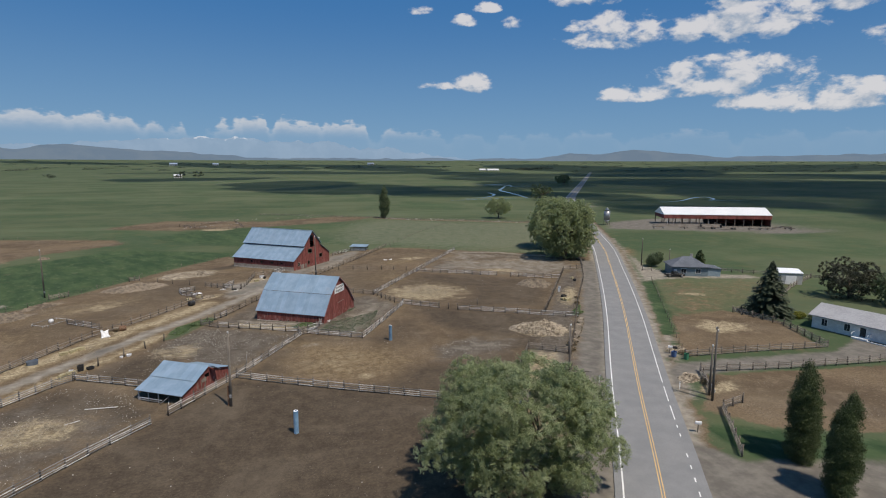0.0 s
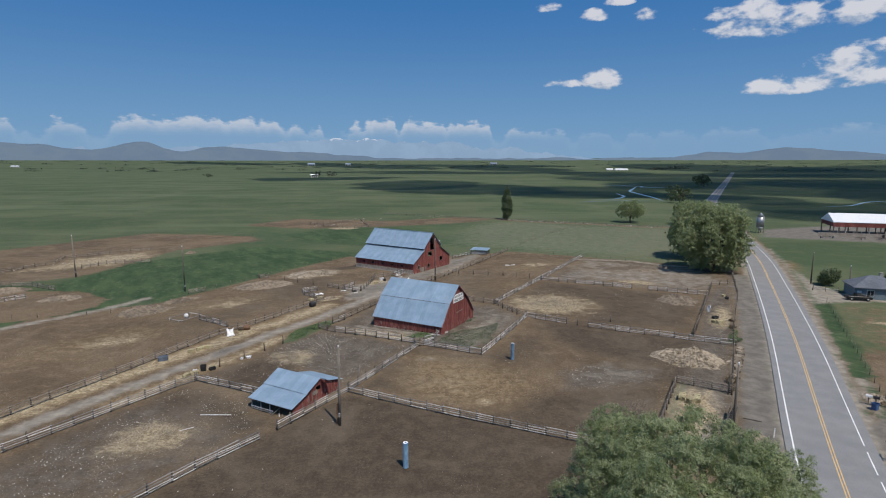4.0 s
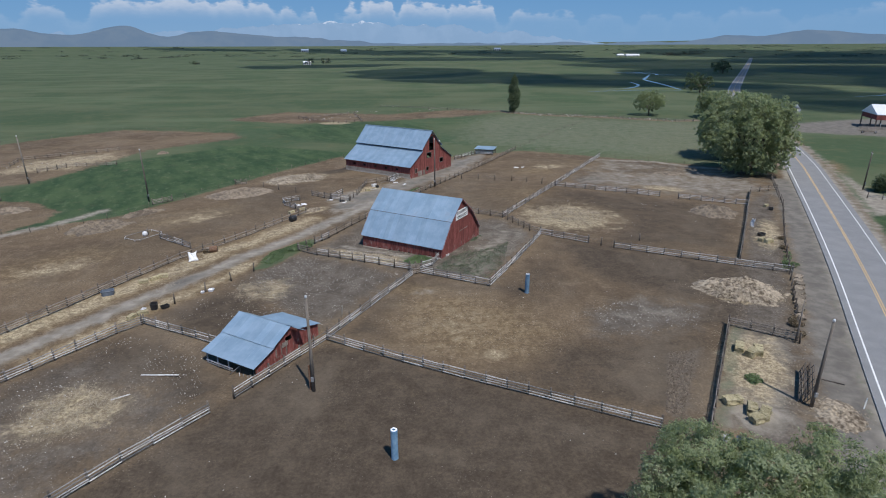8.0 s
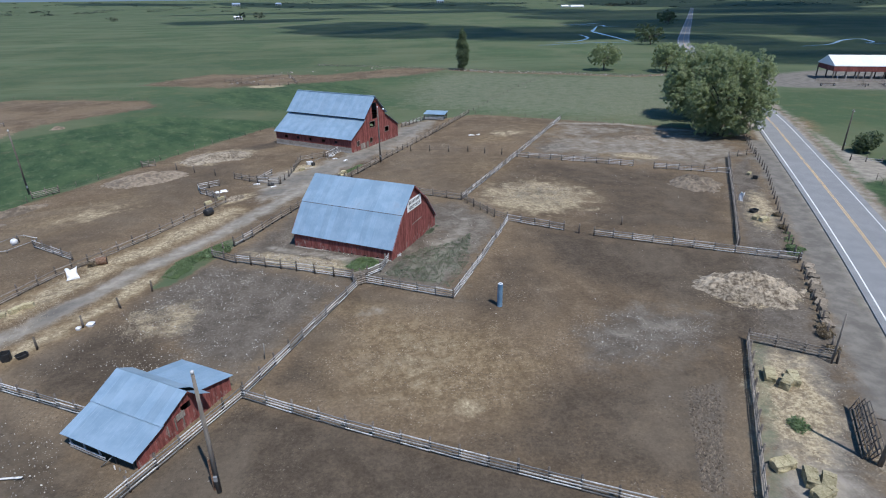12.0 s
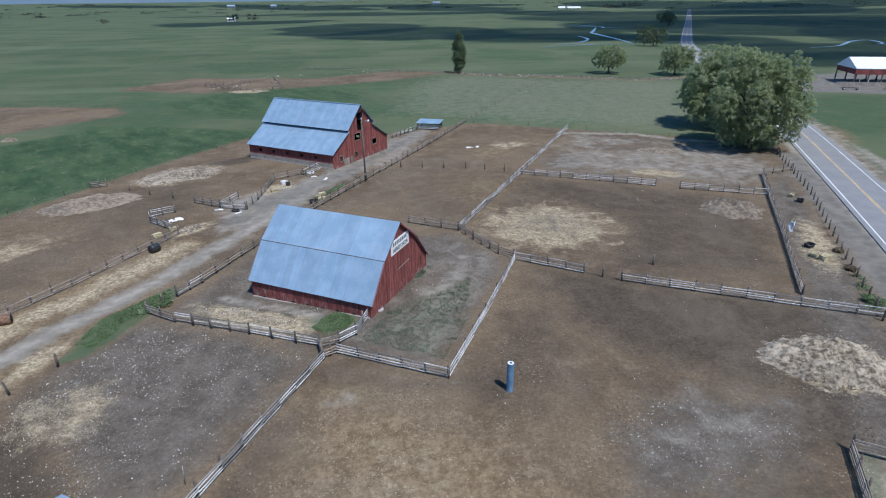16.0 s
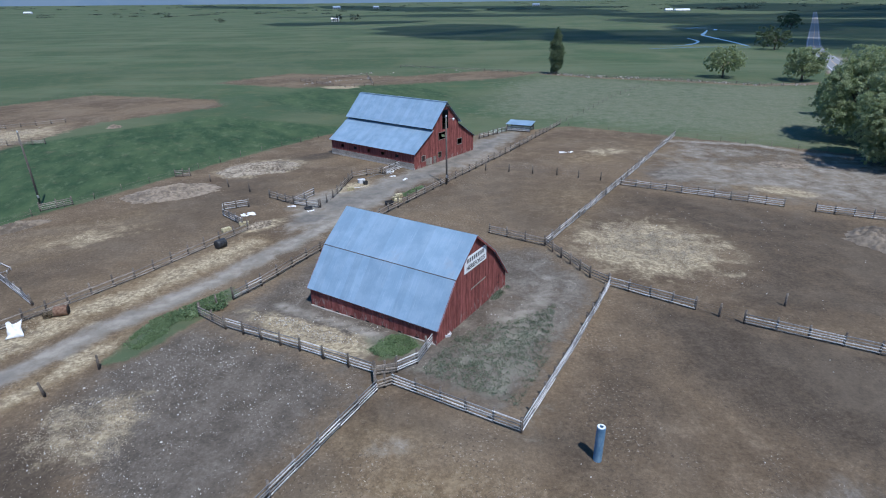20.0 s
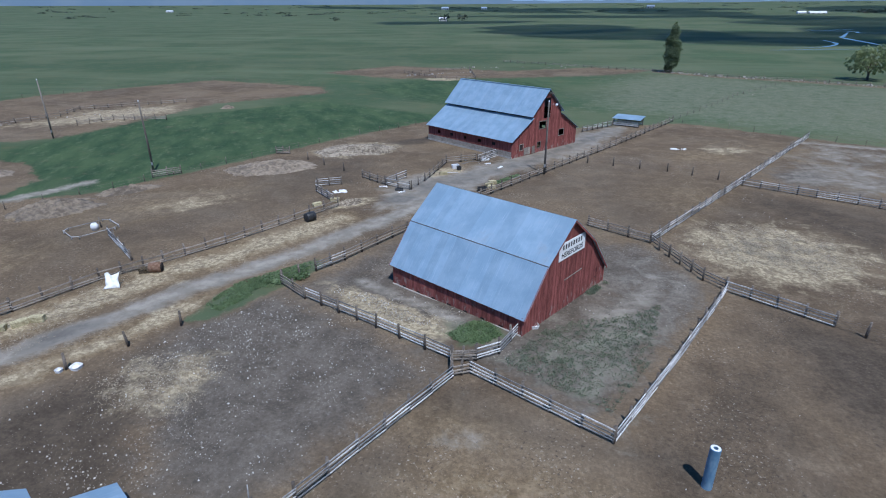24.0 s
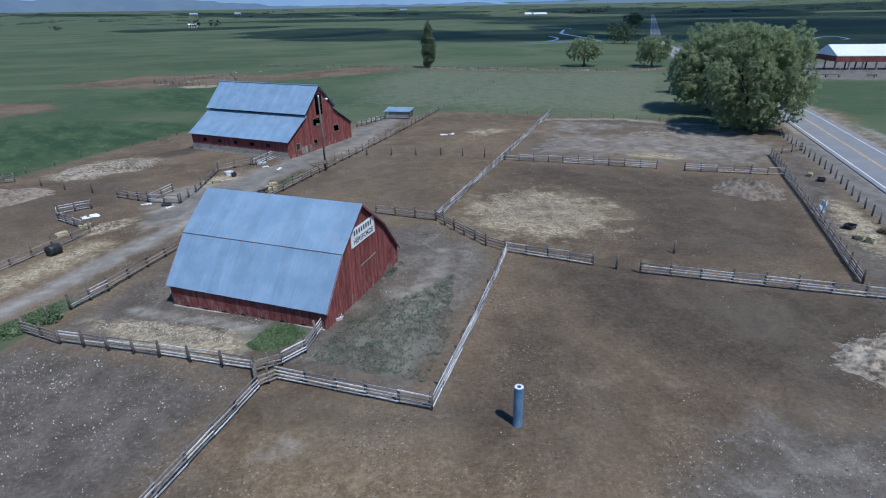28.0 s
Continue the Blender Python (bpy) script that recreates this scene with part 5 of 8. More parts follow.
def broad_tree(x, y, height, spread, leaves, size, seed, mat, label, name="willow_tree", lobes=26, low=0.18, deep=None, turn=0.0, group="", fat=1.45, sprigs=0, extra=(), reach=0.075, clumps=0, round_top=2.2):
    """A many-lobed broad crown over a forked trunk. deep: spread on the second axis."""
    r = random.Random(seed)
    deep = deep or spread
    t = thing(name, pose(x, y, 0, 0, 0, turn), label, "tree", group)
    part("trunk", bm_mesh("trunk", limb_bm(height, height * 0.032, min(spread, deep), 7, seed), M_BARK, True), t)
    cs, rs = [], []
    # clumps set on an uneven dome, with gaps between them
    mid_h, half_h = height * (0.5 + low * 0.5), height * (0.5 - low * 0.5)
    for i in range(lobes):
        z = -0.95 + 1.9 * (i + 0.5) / lobes
        a = 2.399963 * i + r.uniform(-0.3, 0.3)
        q = math.sqrt(max(0.0, 1 - abs(z) ** (2.4 if z < 0 else round_top)))
        grow = r.uniform(0.60, 0.90) * (1 + 0.20 * noise.noise((math.cos(a) * 1.3 + seed, math.sin(a) * 1.3, z * 1.5)))
        rad = r.uniform(0.13, 0.26) * fat
        cs.append((math.cos(a) * q * spread * grow, math.sin(a) * q * deep * grow, mid_h + z * half_h * min(grow + 0.08, 0.94)))
        rs.append((spread * rad, deep * rad, height * rad * 0.55))
    if clumps:
        big = list(zip(cs, rs))
        for (cx, cy, cz), (lx, ly, lz) in big:
            for k in range(clumps):
                u = Vector((r.gauss(0, 1), r.gauss(0, 1), r.gauss(0.35, 1))).normalized()
                f_ = r.uniform(0.30, 0.48)
                cs.append((cx + u.x * lx * 0.82, cy + u.y * ly * 0.82, cz + u.z * lz * 0.82))
                rs.append((lx * f_, ly * f_, lz * f_))
        for i in range(len(big)):
            rs[i] = tuple(q * 0.86 for q in rs[i])
    for ex, ey, ez, er in extra:
        cs.append((ex, ey, ez))
        rs.append((er, er, er * 0.8))
    sprigs = sprigs or leaves // 60
    v, f = sprig_leaves(cs, rs, sprigs, leaves, size, spread * reach, seed)
    v[:, 2] = np.maximum(v[:, 2], height * low * 0.4)
    part("crown", card_mesh("crown", v, f, mat), t)
    return t


broad_tree(19.5, 33.5, 14.0, 10.9, 330000, 0.098, 3, M_WILLOW, "big bushy willow with silvery green leaves beside the road", lobes=50, low=0.03, deep=7.6, fat=1.0, sprigs=7000, reach=0.046, extra=((-3.4, 7.6, 9.4, 1.8), (-4.5, 4.6, 11.6, 2.0)), clumps=6)
broad_tree(87.2, 166.6, 21.5, 11.0, 210000, 0.175, 5, M_WILLOW, "huge bushy willow with grey-green leaves beside the road", lobes=70, low=0.02, fat=1.15, sprigs=6000, reach=0.05, clumps=6, round_top=1.15)
broad_tree(93.5, 190.5, 20.0, 12.0, 100000, 0.25, 6, M_WILLOW, "huge bushy willow with grey-green leaves beside the road", lobes=60, low=0.03, fat=1.2, sprigs=3400, reach=0.06, clumps=5, round_top=1.2)
broad_tree(113, 216, 17.0, 10.0, 22000, 0.4, 7, M_WILLOW, "broad willow behind larger willows beside the road", lobes=32, low=0.08, sprigs=900, clumps=4)
broad_tree(110, 312, 12.5, 8.0, 30000, 0.24, 8, M_WILLOW, "small spreading willow in the far fence line", lobes=24, low=0.16, fat=1.3, sprigs=900, clumps=5)
broad_tree(137, 300, 13.5, 8.5, 32000, 0.25, 9, M_WILLOW, "round willow beside the far road", lobes=26, low=0.06, fat=1.4, sprigs=900, clumps=5)


def spire_tree(x, y, height, radius, leaves, size, seed, mat, label, name, fat=0.5, low=0.04, stems=1, column=False):
    """A narrow upright crown, as of a poplar or a columnar cedar."""
    r = random.Random(seed)
    t = thing(name, pose(x, y, 0), label, "tree")
    bm = bmesh.new()
    cs, rs = [], []
    for s in range(stems):
        ox, oy = (0, 0) if stems == 1 else (radius * 0.40 * math.cos(2 * math.pi * s / stems + 0.6), radius * 0.40 * math.sin(2 * math.pi * s / stems + 0.6))
        hh, rr = height * (1 - 0.07 * s), radius * (1 if stems == 1 else 0.66)
        tube(bm, [(ox, oy, -0.2), (ox, oy, hh * 0.4), (ox * 0.9, oy * 0.9, hh * 0.94)], [height * 0.022, height * 0.014, 0.03], 8)
        for i in range(40):
            q = low + (1 - low) * (i + r.random()) / 40
            k = rr * max(0.22, math.sin(math.pi * min(1.0, 0.14 + 0.84 * q ** fat)) ** 0.6)
            if column == "oval":
                k = rr * max(0.15, math.sin(math.pi * (0.12 + 0.84 * q))) ** 0.75
            elif column:
                k = rr * min(1.0, 0.80 + q) * max(0.1, 1 - q ** 4.5) ** 0.5
            a = r.uniform(0, 2 * math.pi)
            cs.append((ox + math.cos(a) * k * 0.30, oy + math.sin(a) * k * 0.30, q * hh * 0.96))
            rs.append((k * 0.72, k * 0.72, hh * 0.075))
    part("trunk", bm_mesh("trunk", bm, M_BARK, True), t)
    v, f = leaf_cards(cs, rs, leaves, size, seed, flat=2.6 if column is True else 1.6)
    v[:, 2] = np.maximum(v[:, 2], 0.15)
    part("crown", card_mesh("crown", v, f, mat), t)
    return t


spire_tree(40, 328, 20.5, 3.7, 8000, 0.42, 11, M_POPLAR, "tall narrow poplar standing alone in the fence line", "poplar_tree", 0.7, 0.02, 1, "oval")
spire_tree(54.0, 32.0, 11.8, 2.9, 90000, 0.085, 12, M_CEDAR, "dark green columnar cedar on the lawn", "cedar_tree", 0.8, 0.0, 2, True)
spire_tree(51.8, 24.9, 11.2, 2.6, 80000, 0.085, 13, M_CEDAR, "dark green columnar cedar on the lawn", "cedar_tree", 0.8, 0.0, 2, True)


def spruce_tree(x, y, height, radius, seed):
    r = np.random.default_rng(seed)
    t = thing("spruce_tree", pose(x, y, 0), "dark spruce with tiered branches beside the paddock", "tree")
    part("trunk", tube_mesh("trunk", M_BARK, [(0, 0, -0.2), (0, 0, height * 0.5), (0, 0, height * 0.98)], [0.28, 0.18, 0.03]), t)
    vs = []
    for i in range(340):
        q = (i + r.random()) / 340
        reach = radius * (1 - q) ** 0.85 * r.uniform(0.75, 1.1) + 0.15
        a = r.random() * 2 * math.pi
        z = 0.7 + q * (height - 0.8)
        n = int(8 + 26 * (1 - q))
        s = np.linspace(0.1, 1, n)[:, None]
        d = np.array([math.cos(a), math.sin(a), -0.28])
        c = np.array([0, 0, z]) + d * s * reach + r.normal(0, 0.10, (n, 3))
        side = np.array([-math.sin(a), math.cos(a), 0]) * (0.10 + 0.55 * (1 - s) * reach * 0.35 + 0.15)
        k = r.normal(0, 0.08, (n, 3))
        vs.append(np.stack([c - side + (0, 0, -0.06), c + d * 0.25, c + side + (0, 0, -0.08), c - d * 0.2 + k + (0, 0, 0.10)], 1).reshape(-1, 3))
    v = np.concatenate(vs)
    f = np.arange(len(v)).reshape(-1, 4)
    part("crown", card_mesh("crown", v, f, M_SPRUCE), t)


spruce_tree(100.5, 86.5, 12.4, 6.2, 21)


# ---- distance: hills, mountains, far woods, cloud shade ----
# Distance haze is painted on: blue base tones plus a surface that emits.
def backdrop_material(name, low, high, haze_glow, amount, snow=None):
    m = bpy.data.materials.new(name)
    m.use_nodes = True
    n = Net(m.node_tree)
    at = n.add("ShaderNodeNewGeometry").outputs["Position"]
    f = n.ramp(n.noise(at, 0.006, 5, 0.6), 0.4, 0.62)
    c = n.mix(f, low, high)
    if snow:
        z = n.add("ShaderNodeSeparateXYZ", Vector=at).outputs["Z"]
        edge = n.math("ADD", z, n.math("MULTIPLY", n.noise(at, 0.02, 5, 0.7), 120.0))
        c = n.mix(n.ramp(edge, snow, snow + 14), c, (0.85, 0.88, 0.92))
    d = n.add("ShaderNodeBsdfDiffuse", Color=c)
    # this emission stands in for hazy air and outweighs the diffuse part
    e = n.add("ShaderNodeEmission", Color=n.mix(0.35, haze_glow, c), Strength=1.0)
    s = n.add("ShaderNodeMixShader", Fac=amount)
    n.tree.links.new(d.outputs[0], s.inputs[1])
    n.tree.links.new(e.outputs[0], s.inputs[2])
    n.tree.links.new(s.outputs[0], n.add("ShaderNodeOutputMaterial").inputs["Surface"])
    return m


# haze blue in both tones and emission; only the snow is local colour
M_FAR_PEAKS = backdrop_material("far_peaks_painted_haze", (0.20, 0.31, 0.45), (0.25, 0.36, 0.50), (0.24, 0.36, 0.52), 0.92, 284)
M_FAR_HILLS = backdrop_material("far_hills_painted_haze", (0.105, 0.150, 0.205), (0.145, 0.185, 0.225), (0.150, 0.225, 0.325), 0.9)


def ridge(name, az0, az1, radius, height, mat, label, seed, deep=500, base=-30):
    """A ridge of hills seen far off: height(az) gives its crest, az in degrees clockwise from +y."""
    vs, fs, n = [], [], int((az1 - az0) * 5)
    rows = ((0.0, 0.0), (0.18, 0.5), (0.5, 0.85), (1.0, 1.0), (1.4, 0.4))
    for i in range(n + 1):
        az = az0 + (az1 - az0) * i / n
        h = max(0.0, height(az))
        for out, up_ in rows:
            q = radius + (out - 1) * deep
            j = 1 + 0.10 * noise.noise((az * 0.9 + seed, out * 3, 0.3))
            vs.append((math.sin(radians(az)) * q, math.cos(radians(az)) * q, base * (1 - up_) + h * up_ * (j if up_ < 1 else 1)))
    k = len(rows)
    for i in range(n):
        for r_ in range(k - 1):
            a = i * k + r_
            fs.append((a, a + k, a + k + 1, a + 1))
    return tagged(new(name, mesh_of(name, vs, fs, mat, True)), label, "hills", kind="structure")


def hump(az, c, w, h):
    return h * math.exp(-((az - c) / w) ** 2)


def peaks(az):
    j = sum(noise.noise((az * f, 3.1 * f, 0.0)) / f ** 0.8 for f in (0.35, 0.9, 2.3, 5.0))
    return (112 + hump(az, -9, 15, 120) + 22 * j) * min(1.0, max(0.3, (26 - az) / 18))


def hills(az):
    j = sum(noise.noise((az * f, 9.7 * f, 2.0)) / f for f in (0.3, 0.8, 2.1))
    return 72 + hump(az, -28.3, 2.6, 108) + hump(az, -21.8, 3.2, 76) + hump(az, -36, 5, 66) + hump(az, -15, 6, 52) + hump(az, -46, 9, 90) + hump(az, 28, 4.5, 42) + hump(az, 34, 4.0, 52) + hump(az, 55, 12, 40) + 6 * j


ridge("backdrop_mountains", -110, 40, 4900, peaks, M_FAR_PEAKS, "far mountain range in painted haze blue, with patches of snow", 1, 100)
ridge("backdrop_hills", -120, 130, 4820, hills, M_FAR_HILLS, "far low hills with blue haze painted into their colour", 4, 260)

# leaf tones greyed towards blue: distance haze mixed into the colour
M_FAR_WOOD = leaf_material("far_woodland_hazed", (0.050, 0.068, 0.056), (0.085, 0.105, 0.085), (0.07, 0.09, 0.05))


def far_woods():
    r = np.random.default_rng(31)
    cs, rs = [], []
    for _ in range(230):
        az, q = r.uniform(-48, 62), r.uniform(2300, 4500)
        run = r.integers(1, 5)
        for k in range(run):
            a = radians(az + k * r.uniform(0.1, 0.35))
            h = r.uniform(3, 8)
            cs.append((math.sin(a) * q, math.cos(a) * q, h * 0.45))
            rs.append((r.uniform(8, 26), r.uniform(6, 12), h * 0.5))
    v, f = leaf_cards(cs, rs, 9000, 3.4, 33)
    v[:, 2] = np.maximum(v[:, 2], 0.0) + far_rise(v[:, 0], v[:, 1])
    tagged(new("far_woods", card_mesh("far_woods", v, f, M_FAR_WOOD)), "scattered dark shelter belts across the far valley floor", "trees", kind="stuff")


far_woods()
for x, y, h, s, k in ((889, 2309, 17, 26, 41), (935, 2360, 15, 28, 42), (1040, 2487, 17, 34, 43), (1100, 2520, 15, 30, 44), (-289, 1278, 15, 13, 45), (-272, 1372, 14, 14, 46),
                      (378, 790, 15, 12, 47), (398, 838, 17, 13, 48), (206, 468, 13, 11, 49), (216, 500, 13, 11, 50), (-160, 3000, 15, 40, 51), (1400, 2700, 14, 30, 52), (-560, 1330, 8, 13, 53), (-900, 2500, 12, 34, 54), (-1300, 2450, 12, 40, 55)):
    broad_tree(x, y, h, s, 9000 if y < 900 else 3000, h * (0.035 if y < 900 else 0.06), k, M_FAR_WOOD if y > 900 else M_POPLAR, "dark bushy tree far out on the plain" if y > 600 else "dark bushy tree beside the far road", "broadleaf_tree", 16, 0.05, group="far trees", clumps=3)

M_CLOUD = plain("cloud", (0.75, 0.76, 0.78), (0.85, 0.85, 0.86), 0.004, 1.0, bump=0.0, vary=0.0)
cloud_nodes = M_CLOUD.node_tree.nodes
cloud_end = [n for n in cloud_nodes if n.bl_idname == "ShaderNodeOutputMaterial"][0]
cloud_body = [n for n in cloud_nodes if n.bl_idname == "ShaderNodeBsdfPrincipled"][0]
cloud_mix, cloud_thin = cloud_nodes.new("ShaderNodeMixShader"), cloud_nodes.new("ShaderNodeBsdfTransparent")
cloud_mix.inputs[0].default_value = 0.52
for a_, b_ in ((cloud_body.outputs[0], cloud_mix.inputs[1]), (cloud_thin.outputs[0], cloud_mix.inputs[2]), (cloud_mix.outputs[0], cloud_end.inputs[0])):
    M_CLOUD.node_tree.links.new(a_, b_)


def cloud_mass(shade_x, shade_y, spots, seed):
    """A cumulus cloud high to the south-east of the ground that it shades."""
    r = random.Random(seed)
    lift = 1500.0
    back = lift / math.tan(SUN_EL)
    bm = bmesh.new()
    for ox, oy, rx, ry in spots:
        bmesh.ops.create_icosphere(bm, subdivisions=3, radius=1.0, matrix=Matrix.LocRotScale((ox, oy, r.uniform(-20, 40)), Euler((0, 0, r.uniform(0, 3))), (rx, ry, 0.28 * min(rx, ry))))
    for v in bm.verts:
        v.co *= 1 + 0.10 * noise.noise(v.co * 0.006) + 0.05 * noise.noise(v.co * 0.02)
        v.co.z = max(v.co.z, -60)
    ob = new("cloud", bm_mesh("cloud", bm, M_CLOUD, True))
    ob.location = (shade_x + math.sin(SUN_AZ) * back, shade_y + math.cos(SUN_AZ) * back, lift)
    tagged(ob, "white cumulus cloud that shades the far plain", "cloud", "clouds over the plain")


cloud_mass(520, 720, [(0, 0, 300, 230), (260, 120, 320, 260), (-170, 120, 130, 100), (60, 260, 400, 200), (520, -60, 330, 260), (-30, -270, 230, 110), (250, -250, 260, 130), (560, -300, 320, 150), (-250, -370, 60, 46), (-180, -330, 110, 70), (-260, -190, 90, 70), (-350, -80, 150, 105), (-470, 20, 150, 90), (-60, -400, 170, 55), (-560, 160, 190, 110), (-760, 480, 200, 110)], 1)
cloud_mass(1300, 1300, [(0, 0, 480, 330), (-560, 200, 420, 200), (450, -150, 480, 330), (-150, 450, 700, 260), (200, -500, 420, 260)], 2)
cloud_mass(1300, 2600, [(0, 0, 900, 420), (-1000, 100, 600, 240), (900, -300, 900, 500)], 3)
cloud_mass(150, 1900, [(0, 0, 420, 200), (-450, 120, 420, 110), (350, -120, 320, 150)], 4)
cloud_mass(-500, 3300, [(0, 0, 800, 240), (-900, 300, 500, 200), (700, 0, 600, 260)], 5)
cloud_mass(190, 585, [(0, 0, 90, 50), (-80, 36, 60, 26), (60, -10, 70, 40)], 6)

# ---- water lying in the far meadow ----
M_WATER = plain("standing_water", (0.16, 0.19, 0.22), (0.24, 0.27, 0.30), 0.05, 0.12, bump=0.0, vary=0.0)


def pond(line, half, seed, label):
    pts = smooth_line(line, 5.0)
    r = random.Random(seed)
    vs, fs = [], []
    for i, p in enumerate(pts):
        d = (pts[min(i + 1, len(pts) - 1)] - pts[max(i - 1, 0)]).normalized()
        s = Vector((d.y, -d.x, 0)) * half * 0.5 * (0.35 + 0.65 * math.sin(math.pi * i / (len(pts) - 1))) * r.uniform(0.6, 1.2)
        vs += [p + s + Vector((0, 0, 0.03)), p - s + Vector((0, 0, 0.03))]
    for i in range(len(pts) - 1):
        fs.append((2 * i, 2 * i + 1, 2 * i + 3, 2 * i + 2))
    tagged(new("water", mesh_of("water", vs, fs, M_WATER)), label, "water", kind="structure")


WET = "shallow flood water winding through the meadow"
pond([(250, 850), (275, 840), (300, 860), (316, 870)], 5.0, 1, WET)
pond([(258, 832), (290, 800), (284, 770), (312, 765)], 4.5, 2, WET)
pond([(275, 775), (240, 690), (227, 655), (214, 560), (204, 500)], 4.0, 3, WET)
pond([(140, 505), (165, 520), (188, 560), (196, 610)], 3.2, 4, WET)
pond([(120, 480), (150, 492), (180, 498), (200, 486)], 2.6, 5, WET)
pond([(300, 425), (331, 437), (372, 474), (394, 482), (378, 450), (364, 440), (390, 430)], 3.2, 6, WET)


# ---- poles ----
M_POLE = plain("grey_pole_wood", (0.115, 0.098, 0.082), (0.215, 0.190, 0.162), 4.0, 0.9, bump=0.4, stretch=(1, 1, 0.15))
M_GLASS = plain("pale_porcelain", (0.65, 0.66, 0.66), (0.78, 0.78, 0.78), 4.0, 0.25)
M_STEEL = plain("grey_steel", (0.28, 0.29, 0.30), (0.40, 0.41, 0.42), 4.0, 0.45, 0.6)


def utility_pole(x, y, h, label, lean=(0, 0), lamp=None, arm=False, turn=0.0):
    t = thing("utility_pole", pose(x, y, 0, lean[0], lean[1], turn), label, "utility pole", "utility poles")
    part("pole", tube_mesh("pole", M_POLE, [(0, 0, -0.3), (0.02, 0, h * 0.5), (0, 0, h)], [0.19, 0.16, 0.12], 10), t)
    if arm:
        c = part("crossarm", box_mesh("crossarm", M_POLE, -1.1, -0.05, h - 0.55, 1.1, 0.05, h - 0.43), t)
        for i in (-1.0, -0.4, 0.4, 1.0):
            part("insulator", tube_mesh("insulator", M_GLASS, [(0, 0, 0), (0, 0, 0.07), (0, 0, 0.15)], [0.03, 0.06, 0.03], 8), c, pose(i, 0, h - 0.43))
    else:
        part("insulator", tube_mesh("insulator", M_GLASS, [(0, 0, 0), (0, 0, 0.10), (0, 0, 0.28), (0, 0, 0.34)], [0.04, 0.13, 0.12, 0.04], 10), t, pose(0, 0, h))
    if lamp:
        s = part("lamp_arm", tube_mesh("lamp_arm", M_STEEL, [(0, 0, h - 0.7), (0.6, 0, h - 0.25), (1.25, 0, h - 0.2)], [0.035, 0.03, 0.03], 6), t)
        part("lamp_head", tube_mesh("lamp_head", M_GLASS, [(1.2, 0, h - 0.1), (1.25, 0, h - 0.25), (1.25, 0, h - 0.5)], [0.08, 0.22, 0.17], 10), s)
    part("meter_box", box_mesh("meter_box", M_STEEL, -0.14, -0.30, 1.3, 0.14, -0.15, 1.8, bevel=0.02), t)
    return t


utility_pole(-13.7, 61.5, 10.8, "tall grey wooden pole with a pale cap by the shed", lean=(0, 0.5))
utility_pole(37.0, 58.4, 9.5, "leaning grey wooden pole beside the hay alley", lean=(-0.5, 0.5))
utility_pole(-2.0, 152.6, 12.2, "tall wooden pole with a yard lamp on an arm", lamp=True)
utility_pole(-69.8, 139.0, 12.2, "tall wooden power pole in the green field", turn=40)
utility_pole(-112.0, 158.2, 12.6, "tall wooden power pole in the green field", turn=40)
utility_pole(55.0, 48.2, 11.2, "tall wooden power pole by the paddock fence", lean=(0, 1.5), arm=True, turn=60)
utility_pole(55.9, 50.0, 7.6, "shorter wooden pole by the paddock fence", turn=60)
utility_pole(106.6, 148, 9.6, "wooden power pole beside the road", arm=True, turn=60)
utility_pole(109.5, 137, 7.0, "short wooden pole beside the road", turn=60)

# ---- rubbing posts: upright blue pipes ----
M_BLUE = plain("faded_blue_paint", (0.12, 0.24, 0.38), (0.26, 0.40, 0.52), 3.0, 0.6, 0.1, stretch=(1, 1, 0.4))


def blue_pipe(x, y, h):
    t = thing("pipe_post", pose(x, y, 0), "faded blue steel pipe standing upright in the pen", "pipe", "blue pipes")
    bm = bmesh.new()
    n, r0, r1 = 24, 0.31, 0.13
    loops = [[bm.verts.new((r * math.cos(2 * math.pi * k / n), r * math.sin(2 * math.pi * k / n), z)) for k in range(n)] for r, z in ((r0 * 1.04, 0), (r0, 0.3), (r0, h - 0.02), (r0 - 0.02, h), (r1, h), (r1, h - 0.5))]
    for a, b in zip(loops, loops[1:]):
        for k in range(n):
            bm.faces.new((a[k], a[(k + 1) % n], b[(k + 1) % n], b[k]))
    bm.faces.new(loops[-1])
    part("shell", bm_mesh("shell", bm, M_BLUE, False), t)
    bm = bmesh.new()
    for r, z in ((r0 - 0.03, h + 0.004), (r1 + 0.01, h + 0.004)):
        loops.append([bm.verts.new((r * math.cos(2 * math.pi * k / n), r * math.sin(2 * math.pi * k / n), z)) for k in range(n)])
    for k in range(n):
        bm.faces.new((loops[-2][k], loops[-2][(k + 1) % n], loops[-1][(k + 1) % n], loops[-1][k]))
    part("rim", bm_mesh("rim", bm, M_GLASS), t, label="pale worn top rim")
    part("seam", box_mesh("seam", M_STEEL, r0 - 0.01, -0.02, 0.05, r0 + 0.012, 0.02, h - 0.1), t, label="welded steel seam")


blue_pipe(12.4, 86.1, 3.05)
blue_pipe(-4.3, 51.3, 3.05)


# ---- small buildings and vehicles east of the road ----
M_BLUEGREY = plain("blue_grey_siding", (0.17, 0.23, 0.26), (0.23, 0.29, 0.32), 2.0, 0.8)
M_SLATE = plain("dark_shingles", (0.075, 0.085, 0.10), (0.12, 0.13, 0.15), 3.0, 0.9, bump=0.4)
M_GREYROOF = plain("grey_shingles", (0.36, 0.36, 0.37), (0.46, 0.46, 0.47), 3.0, 0.9, bump=0.4)
M_LIGHTWALL = plain("pale_grey_siding", (0.48, 0.48, 0.47), (0.60, 0.60, 0.58), 2.0, 0.8)
